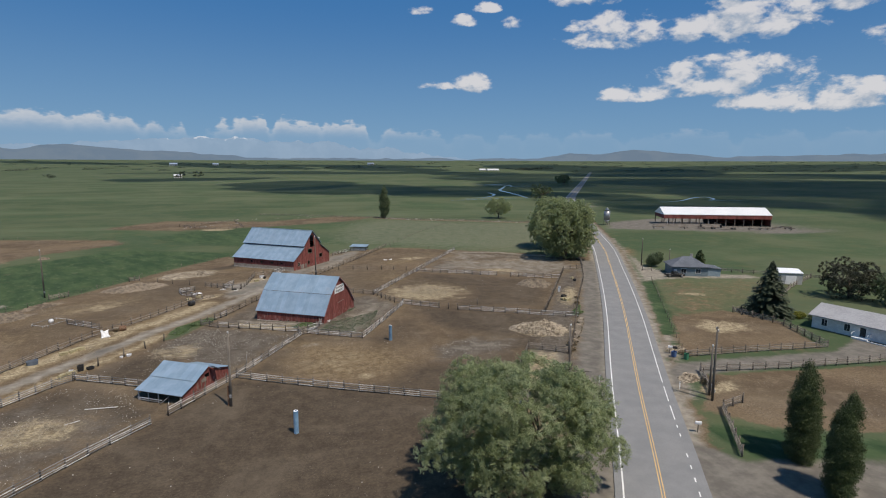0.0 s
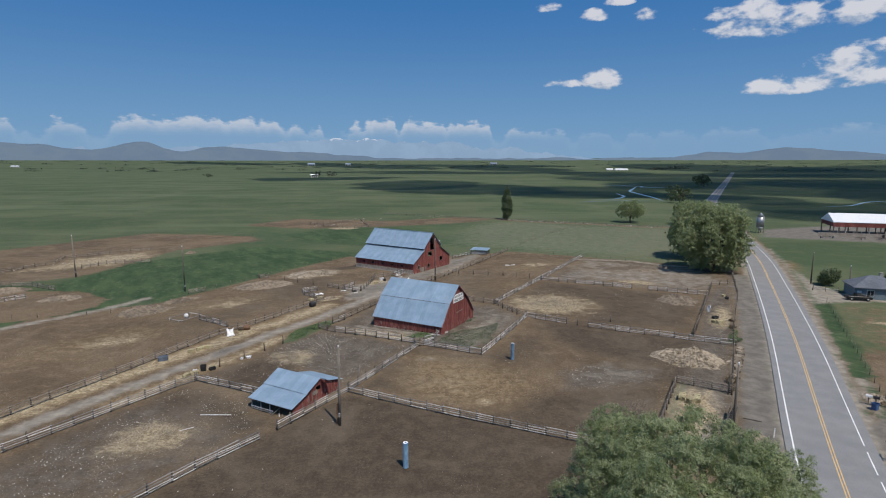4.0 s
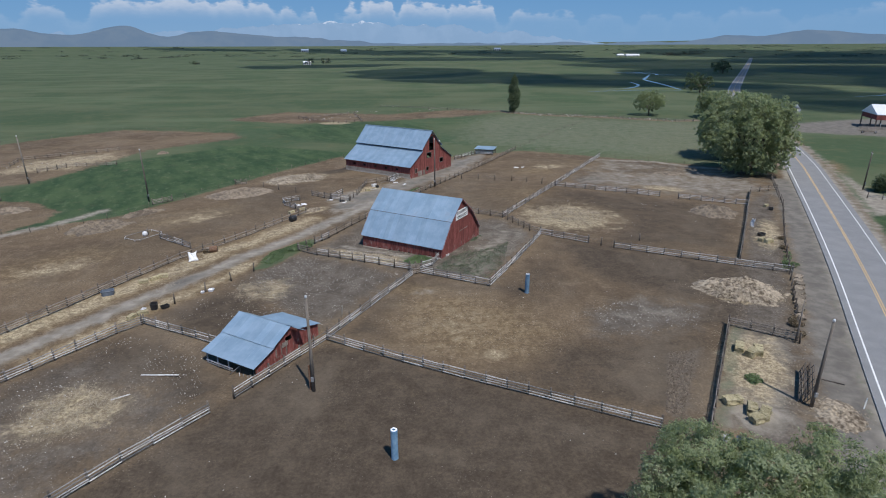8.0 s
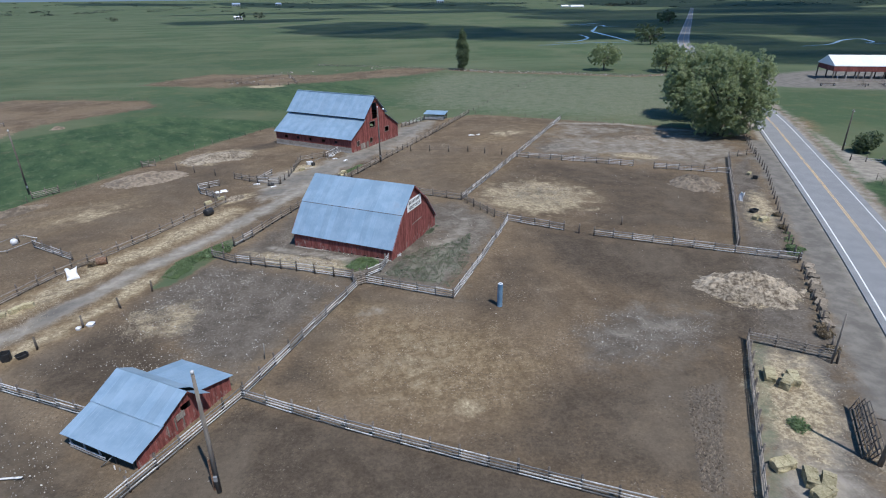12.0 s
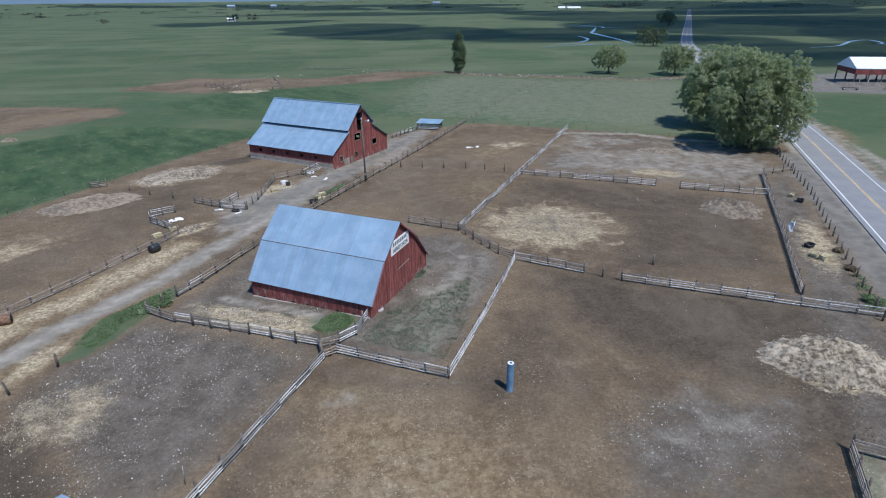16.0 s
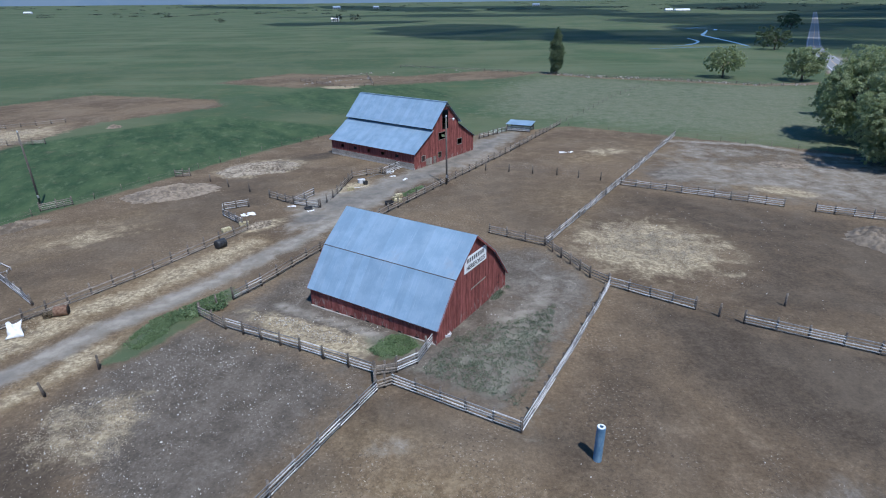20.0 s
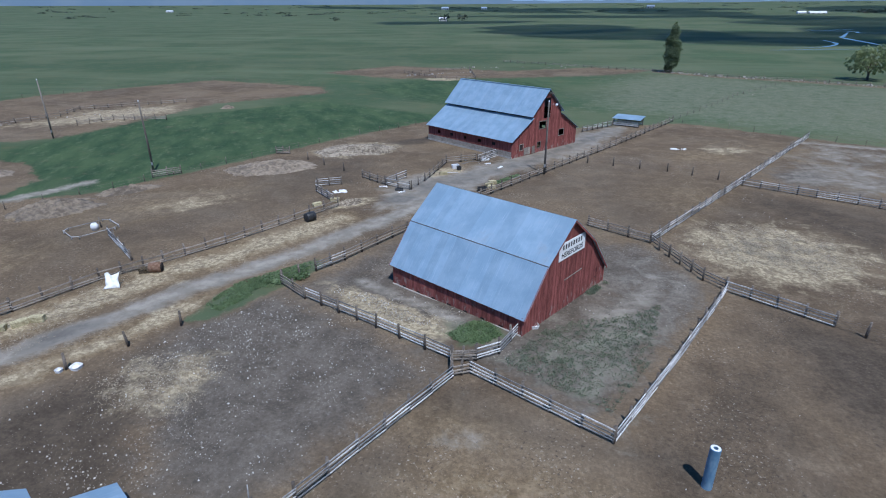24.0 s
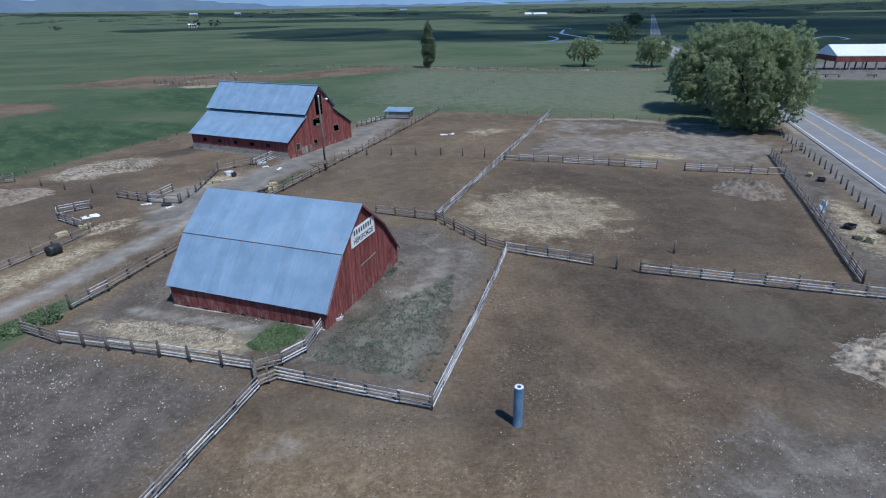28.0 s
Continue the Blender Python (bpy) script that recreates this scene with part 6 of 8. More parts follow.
M_PANE = plain("dark_window_glass", (0.02, 0.025, 0.03), (0.04, 0.05, 0.06), 2.0, 0.08)
M_BRIGHTROOF = plain("white_metal_roof", (0.78, 0.79, 0.80), (0.86, 0.86, 0.86), 1.0, 0.4, 0.2)


def window(owner, x, y, z, w, h, face):
    """A framed window; face turns it about z from facing -y."""
    m = pose(x, y, z, 0, 0, face)
    o = part("window", box_mesh("window", M_WHITE, -w / 2 - 0.1, -0.06, -0.1, w / 2 + 0.1, 0.0, h + 0.1, bevel=0.01), owner, m)
    part("pane", box_mesh("pane", M_PANE, -w / 2, -0.08, 0, -0.03, -0.05, h), o)
    part("pane", box_mesh("pane", M_PANE, 0.03, -0.08, 0, w / 2, -0.05, h), o)
    return o


def hip_roof_mesh(name, w, d, z0, z1, mat, over=0.5, hip=True):
    x, y = w / 2 + over, d / 2 + over
    rx = x - (y if hip else 0)
    vs = [(-x, -y, z0), (x, -y, z0), (x, y, z0), (-x, y, z0), (-rx, 0, z1), (rx, 0, z1), (-x, -y, z0 - 0.15), (x, -y, z0 - 0.15), (x, y, z0 - 0.15), (-x, y, z0 - 0.15)]
    fs = [(0, 1, 5, 4), (1, 2, 5), (2, 3, 4, 5), (3, 0, 4), (0, 6, 7, 1), (1, 7, 8, 2), (2, 8, 9, 3), (3, 9, 6, 0), (6, 9, 8, 7)]
    return mesh_of(name, vs, fs, mat)


def blue_house():
    t = thing("house", pose(112.3, 132.2, 0, 0, 0, -20), "blue-grey single-storey house with a dark hip roof", "house")
    part("wall", box_mesh("wall", M_BLUEGREY, -5.3, -4, 0, 5.3, 4, 3.0), t)
    part("roof", hip_roof_mesh("roof", 10.6, 8, 3.0, 5.6, M_SLATE), t)
    part("annex", box_mesh("annex", M_BLUEGREY, 5.3, -3.4, 0, 9.2, 2.5, 2.5), t)
    part("annex_roof", mesh_of("annex_roof", [(5.3, -3.7, 2.9), (9.5, -3.7, 2.45), (9.5, 2.8, 2.45), (5.3, 2.8, 2.9), (5.3, -3.7, 2.75), (9.5, -3.7, 2.3), (9.5, 2.8, 2.3), (5.3, 2.8, 2.75)], [(0, 1, 2, 3), (4, 7, 6, 5), (0, 4, 5, 1), (1, 5, 6, 2), (2, 6, 7, 3)], M_SLATE), t)
    for x in (-1.9, 2.4):
        window(t, x, -4, 1.0, 1.4, 1.3, 0)
    part("door", box_mesh("door", M_WHITE, -0.45, -4.06, 0.1, 0.45, -4, 2.1), t, pose(-4.3, 0, 0))
    part("chimney", box_mesh("chimney", M_STONE, -0.35, -0.35, 4.2, 0.35, 0.35, 6.3, bevel=0.02), t, pose(1.5, 0.6, 0))


def ranch_house():
    t = thing("house", pose(109.2, 66.8, 0, 0, 0, -72), "long pale grey ranch house with a low grey roof", "house")
    part("wall", box_mesh("wall", M_LIGHTWALL, -11, -4.5, 0, 11, 4.5, 2.8), t)
    part("roof", hip_roof_mesh("roof", 22, 9, 2.8, 4.7, M_GREYROOF, 0.6, False), t)
    for x in (-8.6, -4.4, 3.8, 5.2, 6.6):
        window(t, x, -4.5, 0.9, 1.0, 1.4, 0)
    part("door", box_mesh("door", M_PANE, -0.5, -4.56, 0.2, 0.5, -4.5, 2.2), t, pose(-1.6, 0, 0))
    st = part("porch", box_mesh("porch", M_WHITE, -1.4, -6.0, 0, 1.4, -4.5, 0.35, bevel=0.02), t, pose(-1.6, 0, 0), "white porch step")
    for x in (-1.35, 1.35):
        part("handrail", tube_mesh("handrail", M_WHITE, [(x, -6.0, 0.3), (x, -6.0, 1.2), (x, -4.6, 1.2)], [0.05, 0.05, 0.05], 6), st)
    part("kerb", box_mesh("kerb", M_WHITE, 0, -6.3, 0, 11, -6.1, 0.18), t, label="white edging of the lawn")


def garage():
    t = thing("garage", pose(133.6, 115.6, 0, 0, 0, -25), "white metal garage with a flat pale roof", "garage")
    part("wall", box_mesh("wall", M_LIGHTWALL, -3.0, -4, 0, 3.0, 4, 3.4), t)
    part("door", box_mesh("door", M_WHITE, -1.4, -4.07, 0.05, 1.4, -4.0, 2.5, bevel=0.01), t)
    part("roof", hip_roof_mesh("roof", 6.0, 8, 3.4, 4.0, M_BRIGHTROOF, 0.2, False), t)


def hay_barn():
    t = thing("hay_barn", pose(218.5, 254.5, 0, 0, 0, -18), "long open-fronted hay barn with a bright white metal roof", "barn")
    L, d = 58.0, 18.0
    part("roof", mesh_of("roof", [(-L / 2, -d / 2, 6.4), (L / 2, -d / 2, 6.4), (L / 2, 0, 10.0), (-L / 2, 0, 10.0), (-L / 2, d / 2, 6.4), (L / 2, d / 2, 6.4),
                                  (-L / 2, -d / 2, 6.15), (L / 2, -d / 2, 6.15), (-L / 2, d / 2, 6.15), (L / 2, d / 2, 6.15)],
                         [(0, 1, 2, 3), (3, 2, 5, 4), (0, 6, 7, 1), (4, 5, 9, 8), (6, 8, 9, 7), (0, 3, 4, 8, 6), (1, 7, 9, 5, 2)], M_BRIGHTROOF), t)
    tagged(part("fascia", boards("fascia", M_RED, (-L / 2, L / 2), "x", -d / 2 + 0.1, 0.08, 1.2, lambda s: 6.3, base=4.1), t), kind="stuff")
    tagged(part("back_wall", boards("back_wall", M_RED, (-1, L / 2), "x", d / 2 - 0.3, 0.1, 1.2, lambda s: 6.2), t), kind="stuff")
    for s in (-1, 1):
        tagged(part("end_wall", boards("end_wall", M_RED, (-d / 2 + 0.3, d / 2 - 0.3), "y", s * (L / 2 - 0.3), 0.1, 1.0, lambda q: 10.0 - abs(q) * 0.4 - 0.2, base=0.0 if s > 0 else 4.1), t), kind="stuff")
    tagged(part("partition", boards("partition", M_DARK, (-d / 2 + 0.6, d / 2 - 0.6), "y", -1.2, 0.1, 1.0, lambda q: 8.0 - abs(q) * 0.3), t), kind="stuff")
    for k in range(8):
        part("back_post", box_mesh("back_post", M_POST, -0.2, -0.2, 0, 0.2, 0.2, 6.2), t, pose(-L / 2 + 0.4 + k * 3.9, d / 2 - 0.5, 0))
    pm = box_mesh("post", M_POST, -0.2, -0.2, 0, 0.2, 0.2, 6.2)
    for i in range(13):
        part("post", pm, t, pose(-L / 2 + 0.4 + i * (L - 0.8) / 12, -d / 2 + 0.5, 0))
    part("feed_rack", boards("feed_rack", M_PLANK, (-L / 2 - 6, 2), "x", -d / 2 - 0.6, 0.12, 1.4, lambda s: 1.3), t, label="low weathered board feed rack")
    for k in range(9):
        part("stanchion", box_mesh("stanchion", M_RAIL, -0.1, -0.1, 0, 0.1, 0.1, 2.6), t, pose(-L / 2 + 2 + k * 3.2, -d / 2 - 0.4, 0))


def silo():
    t = thing("silo", pose(158.2, 264, 0), "small galvanized grain bin with a conical top on legs", "silo")
    part("drum", tube_mesh("drum", M_STEEL, [(0, 0, 3.0), (0, 0, 8.0)], [1.7, 1.7], 24), t)
    part("cone", tube_mesh("cone", M_STEEL, [(0, 0, 8.0), (0, 0, 9.6), (0, 0, 9.9)], [1.75, 0.35, 0.3], 24), t)
    part("hopper", tube_mesh("hopper", M_STEEL, [(0, 0, 1.2), (0, 0, 3.0)], [0.3, 1.65], 24), t)
    for k in range(4):
        a = math.pi / 4 + k * math.pi / 2
        part("leg", tube_mesh("leg", M_POST, [(1.6 * math.cos(a), 1.6 * math.sin(a), 0), (1.6 * math.cos(a), 1.6 * math.sin(a), 3.6)], [0.1, 0.1], 6), t)


M_CARPAINT = plain("black_car_paint", (0.012, 0.013, 0.015), (0.022, 0.022, 0.024), 1.0, 0.25, 0.0, 0.0)
M_TYRE = plain("black_rubber", (0.018, 0.018, 0.018), (0.035, 0.034, 0.032), 5.0, 0.9)


def wheel(owner, x, y, r, w=0.22):
    k = part("wheel", tube_mesh("wheel", M_TYRE, [(0, -w / 2, 0), (0, -w * 0.35, 0), (0, w * 0.35, 0), (0, w / 2, 0)], [r * 0.88, r, r, r * 0.88], 18), owner, pose(x, y, r))
    part("rim", tube_mesh("rim", M_STEEL, [(0, -w / 2 - 0.012, 0), (0, w / 2 + 0.012, 0)], [r * 0.55, r * 0.55], 14), k)


def pickup(x, y, turn):
    t = thing("pickup_truck", pose(x, y, 0, 0, 0, turn), "black pickup truck parked beside the blue-grey house", "truck")
    bm = bmesh.new()
    ngon_prism(bm, [(-2.8, 0.45), (2.8, 0.45), (2.85, 0.9), (2.6, 1.1), (1.3, 1.18), (-2.75, 1.15), (-2.85, 0.9)], 1.9)
    bmesh.ops.translate(bm, vec=(0, -0.95, 0), verts=bm.verts)
    bmesh.ops.bevel(bm, geom=list(bm.edges), offset=0.05, segments=1, affect="EDGES")
    part("body", bm_mesh("body", bm, M_CARPAINT), t)
    bm = bmesh.new()
    ngon_prism(bm, [(-0.9, 1.14), (1.25, 1.14), (0.55, 1.78), (-0.75, 1.8)], 1.66)
    bmesh.ops.translate(bm, vec=(0, -0.83, 0), verts=bm.verts)
    bmesh.ops.bevel(bm, geom=list(bm.edges), offset=0.06, segments=1, affect="EDGES")
    c = part("cab", bm_mesh("cab", bm, M_CARPAINT), t)
    for s in (-1, 1):
        part("side_window", box_mesh("side_window", M_PANE, -0.6, s * 0.835, 1.25, 0.6, s * 0.845, 1.65), c)
        part("headlight", box_mesh("headlight", M_GLASS, 2.80, s * 0.7 - 0.15, 0.75, 2.87, s * 0.7 + 0.15, 0.92), t)
    for wx in (-1.75, 1.8):
        for wy in (-0.88, 0.88):
            wheel(t, wx, wy, 0.4)


def flatbed(x, y, turn, label):
    t = thing("trailer", pose(x, y, 0, 0, 0, turn), label, "trailer", "stored farm machinery")
    part("bed", box_mesh("bed", M_POST, -4.5, -1.2, 0.9, 4.5, 1.2, 1.15, bevel=0.02), t)
    part("headboard", box_mesh("headboard", M_POST, 4.3, -1.2, 1.15, 4.5, 1.2, 2.3), t)
    part("drawbar", tube_mesh("drawbar", M_STEEL, [(4.5, 0, 0.8), (6.5, 0, 0.6)], [0.08, 0.08], 6), t)
    for wx in (-2.6, -1.5):
        for wy in (-1.0, 1.0):
            wheel(t, wx, wy, 0.45, 0.25)


def implement(x, y, turn, seed):
    """A piece of stored machinery: frame, tines and wheels."""
    r = random.Random(seed)
    t = thing("harrow", pose(x, y, 0, 0, 0, turn), "dark steel farm implement stored on the yard", "farm machinery", "stored farm machinery")
    bm = bmesh.new()
    for k in (-1.2, 0, 1.2):
        tube(bm, [(-2.5, k, 0.8), (2.5, k, 0.8)], [0.08, 0.08], 6)
    for k in (-2.5, 0, 2.5):
        tube(bm, [(k, -1.2, 0.8), (k, 1.2, 0.8)], [0.07, 0.07], 6)
    part("frame", bm_mesh("frame", bm, M_POST), t)
    for i in range(8):
        part("tine", tube_mesh("tine", M_STEEL, [(0, 0, 0.8), (0.15, 0, 0.4), (0, 0, 0.0)], [0.04, 0.04, 0.02], 5), t, pose(-2.3 + i * 0.65, r.choice((-1.2, 0, 1.2)), 0))
    part("mast", tube_mesh("mast", M_POST, [(0, 0, 0.8), (0.3, 0, 2.2)], [0.07, 0.05], 6), t)
    wheel(t, -2.5, 1.4, 0.5)
    wheel(t, 2.5, 1.4, 0.5)


def far_building(x, y, long, deep, tall, turn, label, name="farmhouse"):
    """A plain white farm building far out on the plain."""
    t = thing(name, pose(x, y, float(far_rise(x, y)), 0, 0, turn), label, "building", "far farm buildings")
    part("wall", box_mesh("wall", M_LIGHTWALL, -long / 2, -deep / 2, -0.5, long / 2, deep / 2, tall), t)
    part("roof", hip_roof_mesh("roof", long, deep, tall, tall + deep * 0.3, M_BRIGHTROOF, 0.5, False), t)
    for k in (-0.3, 0.0, 0.3):
        part("door", box_mesh("door", M_PANE, k * long - long * 0.06, -deep / 2 - 0.06, 0.2, k * long + long * 0.06, -deep / 2, tall * 0.7), t)


far_building(-303, 1318, 16, 9, 5, 20, "white farmhouse beside dark trees far out on the plain")
far_building(742, 2283, 54, 18, 5, 8, "long white farm shed far out on the plain", "farm_shed")
far_building(700, 2300, 26, 16, 6, 0, "white farm shed far out on the plain", "farm_shed")
far_building(-1960, 2560, 34, 14, 5, 0, "white farm building far out on the plain")
far_building(-770, 3300, 40, 20, 9, 10, "white farm building far out on the plain")
far_building(-560, 3350, 30, 18, 8, 0, "white farm building far out on the plain")
far_building(330, 3500, 40, 22, 9, 0, "white farm building far out on the plain")
blue_house()
ranch_house()
garage()
hay_barn()
silo()
pickup(105.6, 128.4, -16)
flatbed(212, 232, 165, "flatbed farm trailer parked before the hay barn")
flatbed(203, 236, 160, "flatbed farm trailer parked before the hay barn")
for i, (x, y) in enumerate(((238, 228), (243, 224), (246, 230), (178, 245), (190, 240), (198, 238), (222, 226), (229, 226))):
    implement(x, y, 30 + 47 * i, i)


def bush(x, y, r_, h, leaves, size, seed, mat, label, name="bush", group="bushes"):
    t = thing(name, pose(x, y, 0), label, "bush", group)
    bm = bmesh.new()
    rr = random.Random(seed)
    for k in range(6):
        a = k * 1.05 + rr.random()
        tube(bm, [(0, 0, -0.05), (math.cos(a) * r_ * 0.3, math.sin(a) * r_ * 0.3, h * 0.5), (math.cos(a) * r_ * 0.6, math.sin(a) * r_ * 0.6, h * 0.8)], [0.05, 0.04, 0.01], 5)
    part("stems", bm_mesh("stems", bm, M_BARK), t)
    cs = [(rr.uniform(-0.5, 0.5) * r_, rr.uniform(-0.5, 0.5) * r_, h * rr.uniform(0.3, 0.65)) for _ in range(7)]
    rs = [(r_ * rr.uniform(0.4, 0.6), r_ * rr.uniform(0.4, 0.6), h * rr.uniform(0.25, 0.36)) for _ in range(7)]
    v, f = leaf_cards(cs, rs, leaves, size, seed)
    v[:, 2] = np.maximum(v[:, 2], 0.02)
    part("foliage", card_mesh("foliage", v, f, mat), t)


M_YELLOW_LEAF = leaf_material("yellow_green_leaves", (0.16, 0.17, 0.03), (0.34, 0.34, 0.07), (0.25, 0.25, 0.05))
M_DRY = leaf_material("dry_brush", (0.17, 0.13, 0.085), (0.34, 0.27, 0.18), (0.2, 0.15, 0.08))
M_PLUM = leaf_material("dark_plum_leaves", (0.055, 0.058, 0.042), (0.140, 0.140, 0.100), (0.09, 0.09, 0.05))
bush(109.3, 145.5, 3.4, 5.2, 5000, 0.3, 61, M_POPLAR, "round dark bush beside the road")
bush(104.5, 82.0, 1.6, 1.8, 1800, 0.16, 62, M_YELLOW_LEAF, "yellow-green garden shrub on the lawn")
bush(106.5, 80.5, 1.0, 1.1, 900, 0.14, 63, M_POPLAR, "small dark garden shrub on the lawn")
broad_tree(133, 95, 9.6, 6.4, 22000, 0.22, 64, M_PLUM, "dark purplish garden tree behind the ranch house", "garden_tree", 36, 0.02, fat=1.5, sprigs=800)
broad_tree(138, 85, 9.0, 6.0, 20000, 0.22, 65, M_POPLAR, "green garden tree behind the ranch house", "garden_tree", 34, 0.02, fat=1.5, sprigs=800)
spire_tree(124, 141, 6.0, 1.8, 2500, 0.3, 66, M_CEDAR, "small conifer behind the blue-grey house", "conifer", 0.6)
for i, (x, y, s) in enumerate(((46.0, 75.6, 1.0), (46.8, 76.9, 0.9), (64, 110, 0.8), (61.2, 104.5, 0.9), (57.5, 96.2, 1.3), (44.6, 73.0, 0.9), (58.9, 53.6, 1.3), (64.2, 66.6, 1.2))):
    bush(x, y, s, s * 0.7, 700, 0.15, 70 + i, M_DRY if i != 4 else M_WEED, "low tangle of dry brush by the roadside fence" if i != 4 else "green weeds by the roadside fence", group="roadside brush")
bush(33.6, 63.2, 1.0, 0.45, 700, 0.14, 81, M_WEED, "low green weeds in the hay alley")
bush(-24.6, 106.5, 1.4, 0.7, 1100, 0.16, 82, M_WEED, "tall green weeds round the fence corner")
bush(-27.0, 105.0, 1.3, 0.6, 900, 0.16, 83, M_WEED, "tall green weeds round the fence corner")


# ---- hay, piles and yard things ----
M_HAY = plain("stacked_hay", (0.26, 0.225, 0.125), (0.46, 0.40, 0.25), 7.0, 0.95, bump=0.8, vary=0.2)
M_PILE = plain("straw_and_manure", (0.085, 0.064, 0.044), (0.43, 0.36, 0.265), 2.6, 0.95, bump=0.9, vary=0.1)
M_DARKPILE = plain("old_manure", (0.11, 0.088, 0.066), (0.255, 0.205, 0.150), 1.6, 0.95, bump=0.9, vary=0.1)
M_TUB = plain("blue_grey_plastic", (0.075, 0.095, 0.125), (0.12, 0.145, 0.18), 3.0, 0.5)
M_BLACKTUB = plain("black_plastic", (0.018, 0.019, 0.02), (0.04, 0.04, 0.042), 3.0, 0.5)
M_TARP = plain("white_plastic_sheet", (0.58, 0.58, 0.58), (0.76, 0.76, 0.76), 2.0, 0.5, vary=0.0)
M_RUST = plain("rusty_steel", (0.12, 0.065, 0.040), (0.24, 0.155, 0.105), 4.0, 0.8, 0.2)


def bale_mesh(seed, l=2.1, w=1.05, h=0.85):
    r = random.Random(seed)
    bm = bmesh.new()
    bmesh.ops.create_grid(bm, x_segments=1, y_segments=1, size=0.5)
    bm.clear()
    bmesh.ops.create_cube(bm, size=1.0, matrix=Matrix.Diagonal((l, w, h, 1)))
    bmesh.ops.subdivide_edges(bm, edges=list(bm.edges), cuts=3, use_grid_fill=True)
    for v in bm.verts:
        v.co += Vector((noise.noise(v.co * 2 + Vector((seed, 0, 0))), noise.noise(v.co * 2 + Vector((0, seed, 5))), noise.noise(v.co * 2 + Vector((3, 0, seed))))) * 0.17
        v.co.z += h / 2
    return bm_mesh("bale", bm, M_HAY)


BALES = [bale_mesh(k) for k in range(3)]
M_STRAWLINE = plain("tan_twine", (0.24, 0.20, 0.11), (0.34, 0.29, 0.17), 6.0, 0.9)


def bale(x, y, turn, z=0.0, tilt=0.0, k=0, size=1.0, label="square hay bale with ragged edges on the bare ground", group="hay bales"):
    t = thing("hay_bale", pose(x, y, z, tilt, 0, turn) @ Matrix.Diagonal((size, size, size, 1)), label, "hay bale", group)
    part("hay", BALES[k % 3], t)
    for s in (-0.5, 0.5):
        part("twine", box_mesh("twine", M_STRAWLINE, s - 0.010, -0.53, 0.0, s + 0.010, 0.53, 0.87), t)


ALLEY = "greenish square hay bale broken open in the alley"
for i, (x, y, a, z) in enumerate(((35.4, 69.6, 62, 0), (36.3, 68.4, 40, 0), (37.3, 68.9, 66, 0), (29.4, 59.1, 10, 0), (30.6, 57.6, 62, 0), (31.5, 57.0, 48, 0), (30.5, 56.2, 20, 0))):
    bale(x, y, a, z, 0, i, 0.85, ALLEY)
bale(60.3, 107.9, 25, k=1, size=0.8, label=ALLEY)
bale(59.6, 109.0, 40, k=2, size=0.7, label=ALLEY)
bale(73.5, 132.6, 40, k=2, size=0.6, label=ALLEY)
TRACKSIDE = "small tan hay bale beside the gravel track"
for i, (x, y, a) in enumerate(((-46.4, 90.4, 30), (-45.3, 91.6, 60), (-44.4, 92.6, 20), (-41.0, 79.6, 40), (-41.9, 78.4, 80), (-33.2, 128.5, 50), (-31.5, 131.0, 20), (-19.0, 148.6, 30), (-9.6, 142.6, 10), (-10.2, 143.8, 60), (-9.9, 145.2, 30))):
    bale(x, y, a, k=i, size=0.62, label=TRACKSIDE)


def mound(x, y, rx, ry, h, turn, mat, label, seed, category="pile", ragged=0.25):
    """A ragged heap with a broken surface."""
    n = 84
    vs, fs = [], []
    for j in range(n + 1):
        for i in range(n + 1):
            u, v = 3 * i / n - 1.5, 3 * j / n - 1.5
            d = math.hypot(u, v) * (1 + ragged * noise.noise((u * 1.7 + seed, v * 1.7, 0)) + 0.8 * ragged * noise.noise((u * 5 + seed, v * 5, 3)))
            d = d if math.hypot(u, v) < 1.2 else 2.0
            z = h * max(0.0, 1 - d ** 1.7)
            z *= 0.75 + 0.5 * (noise.noise((u * 3 + seed, v * 3, 1)) + 0.5)
            z += 0.55 * h * max(0, 1 - d) ** 0.9 * noise.noise((u * 9 + seed, v * 9, 2)) if d < 1 else 0
            vs.append((u * rx, v * ry, z - 0.05 if d < 1 else -0.12))
    for j in range(n):
        for i in range(n):
            a = j * (n + 1) + i
            fs.append((a, a + 1, a + n + 2, a + n + 1))
    ob = new("mound", mesh_of("mound", vs, fs, mat, True))
    ob.matrix_world = pose(x, y, 0, 0, 0, turn)
    tagged(ob, label, category, "heaps in the pens")


mound(44.2, 86.6, 6.0, 4.5, 1.5, -20, M_PILE, "pale heap of straw and manure in the brown pen", 1, ragged=0.3)
mound(59.4, 127.8, 5.2, 4.4, 1.5, -25, M_DARKPILE, "brown heap of old manure in the pen", 2)
mound(-50.5, 146.2, 7.6, 4.6, 1.1, 30, M_DARKPILE, "low heap of straw and manure near the green field", 3)
mound(-70, 118.5, 6.0, 4.2, 1.2, 45, M_DARKPILE, "low heap of old manure near the green field", 4)
mound(-66, 128.5, 5.0, 2.0, 0.8, 50, M_DARKPILE, "low bank of earth and weeds along the field edge", 5)
mound(-40.5, 162.5, 8.0, 5.2, 0.7, 35, M_PILE, "broad low heap of straw before the far barn", 6)
mound(-29.2, 131.0, 2.2, 1.4, 0.5, 50, M_PILE, "pale heap of loose straw beside the track", 21)
mound(65.0, 167.5, 5.0, 2.5, 0.5, -15, M_DARKPILE, "low bank of earth in the far pen", 7)
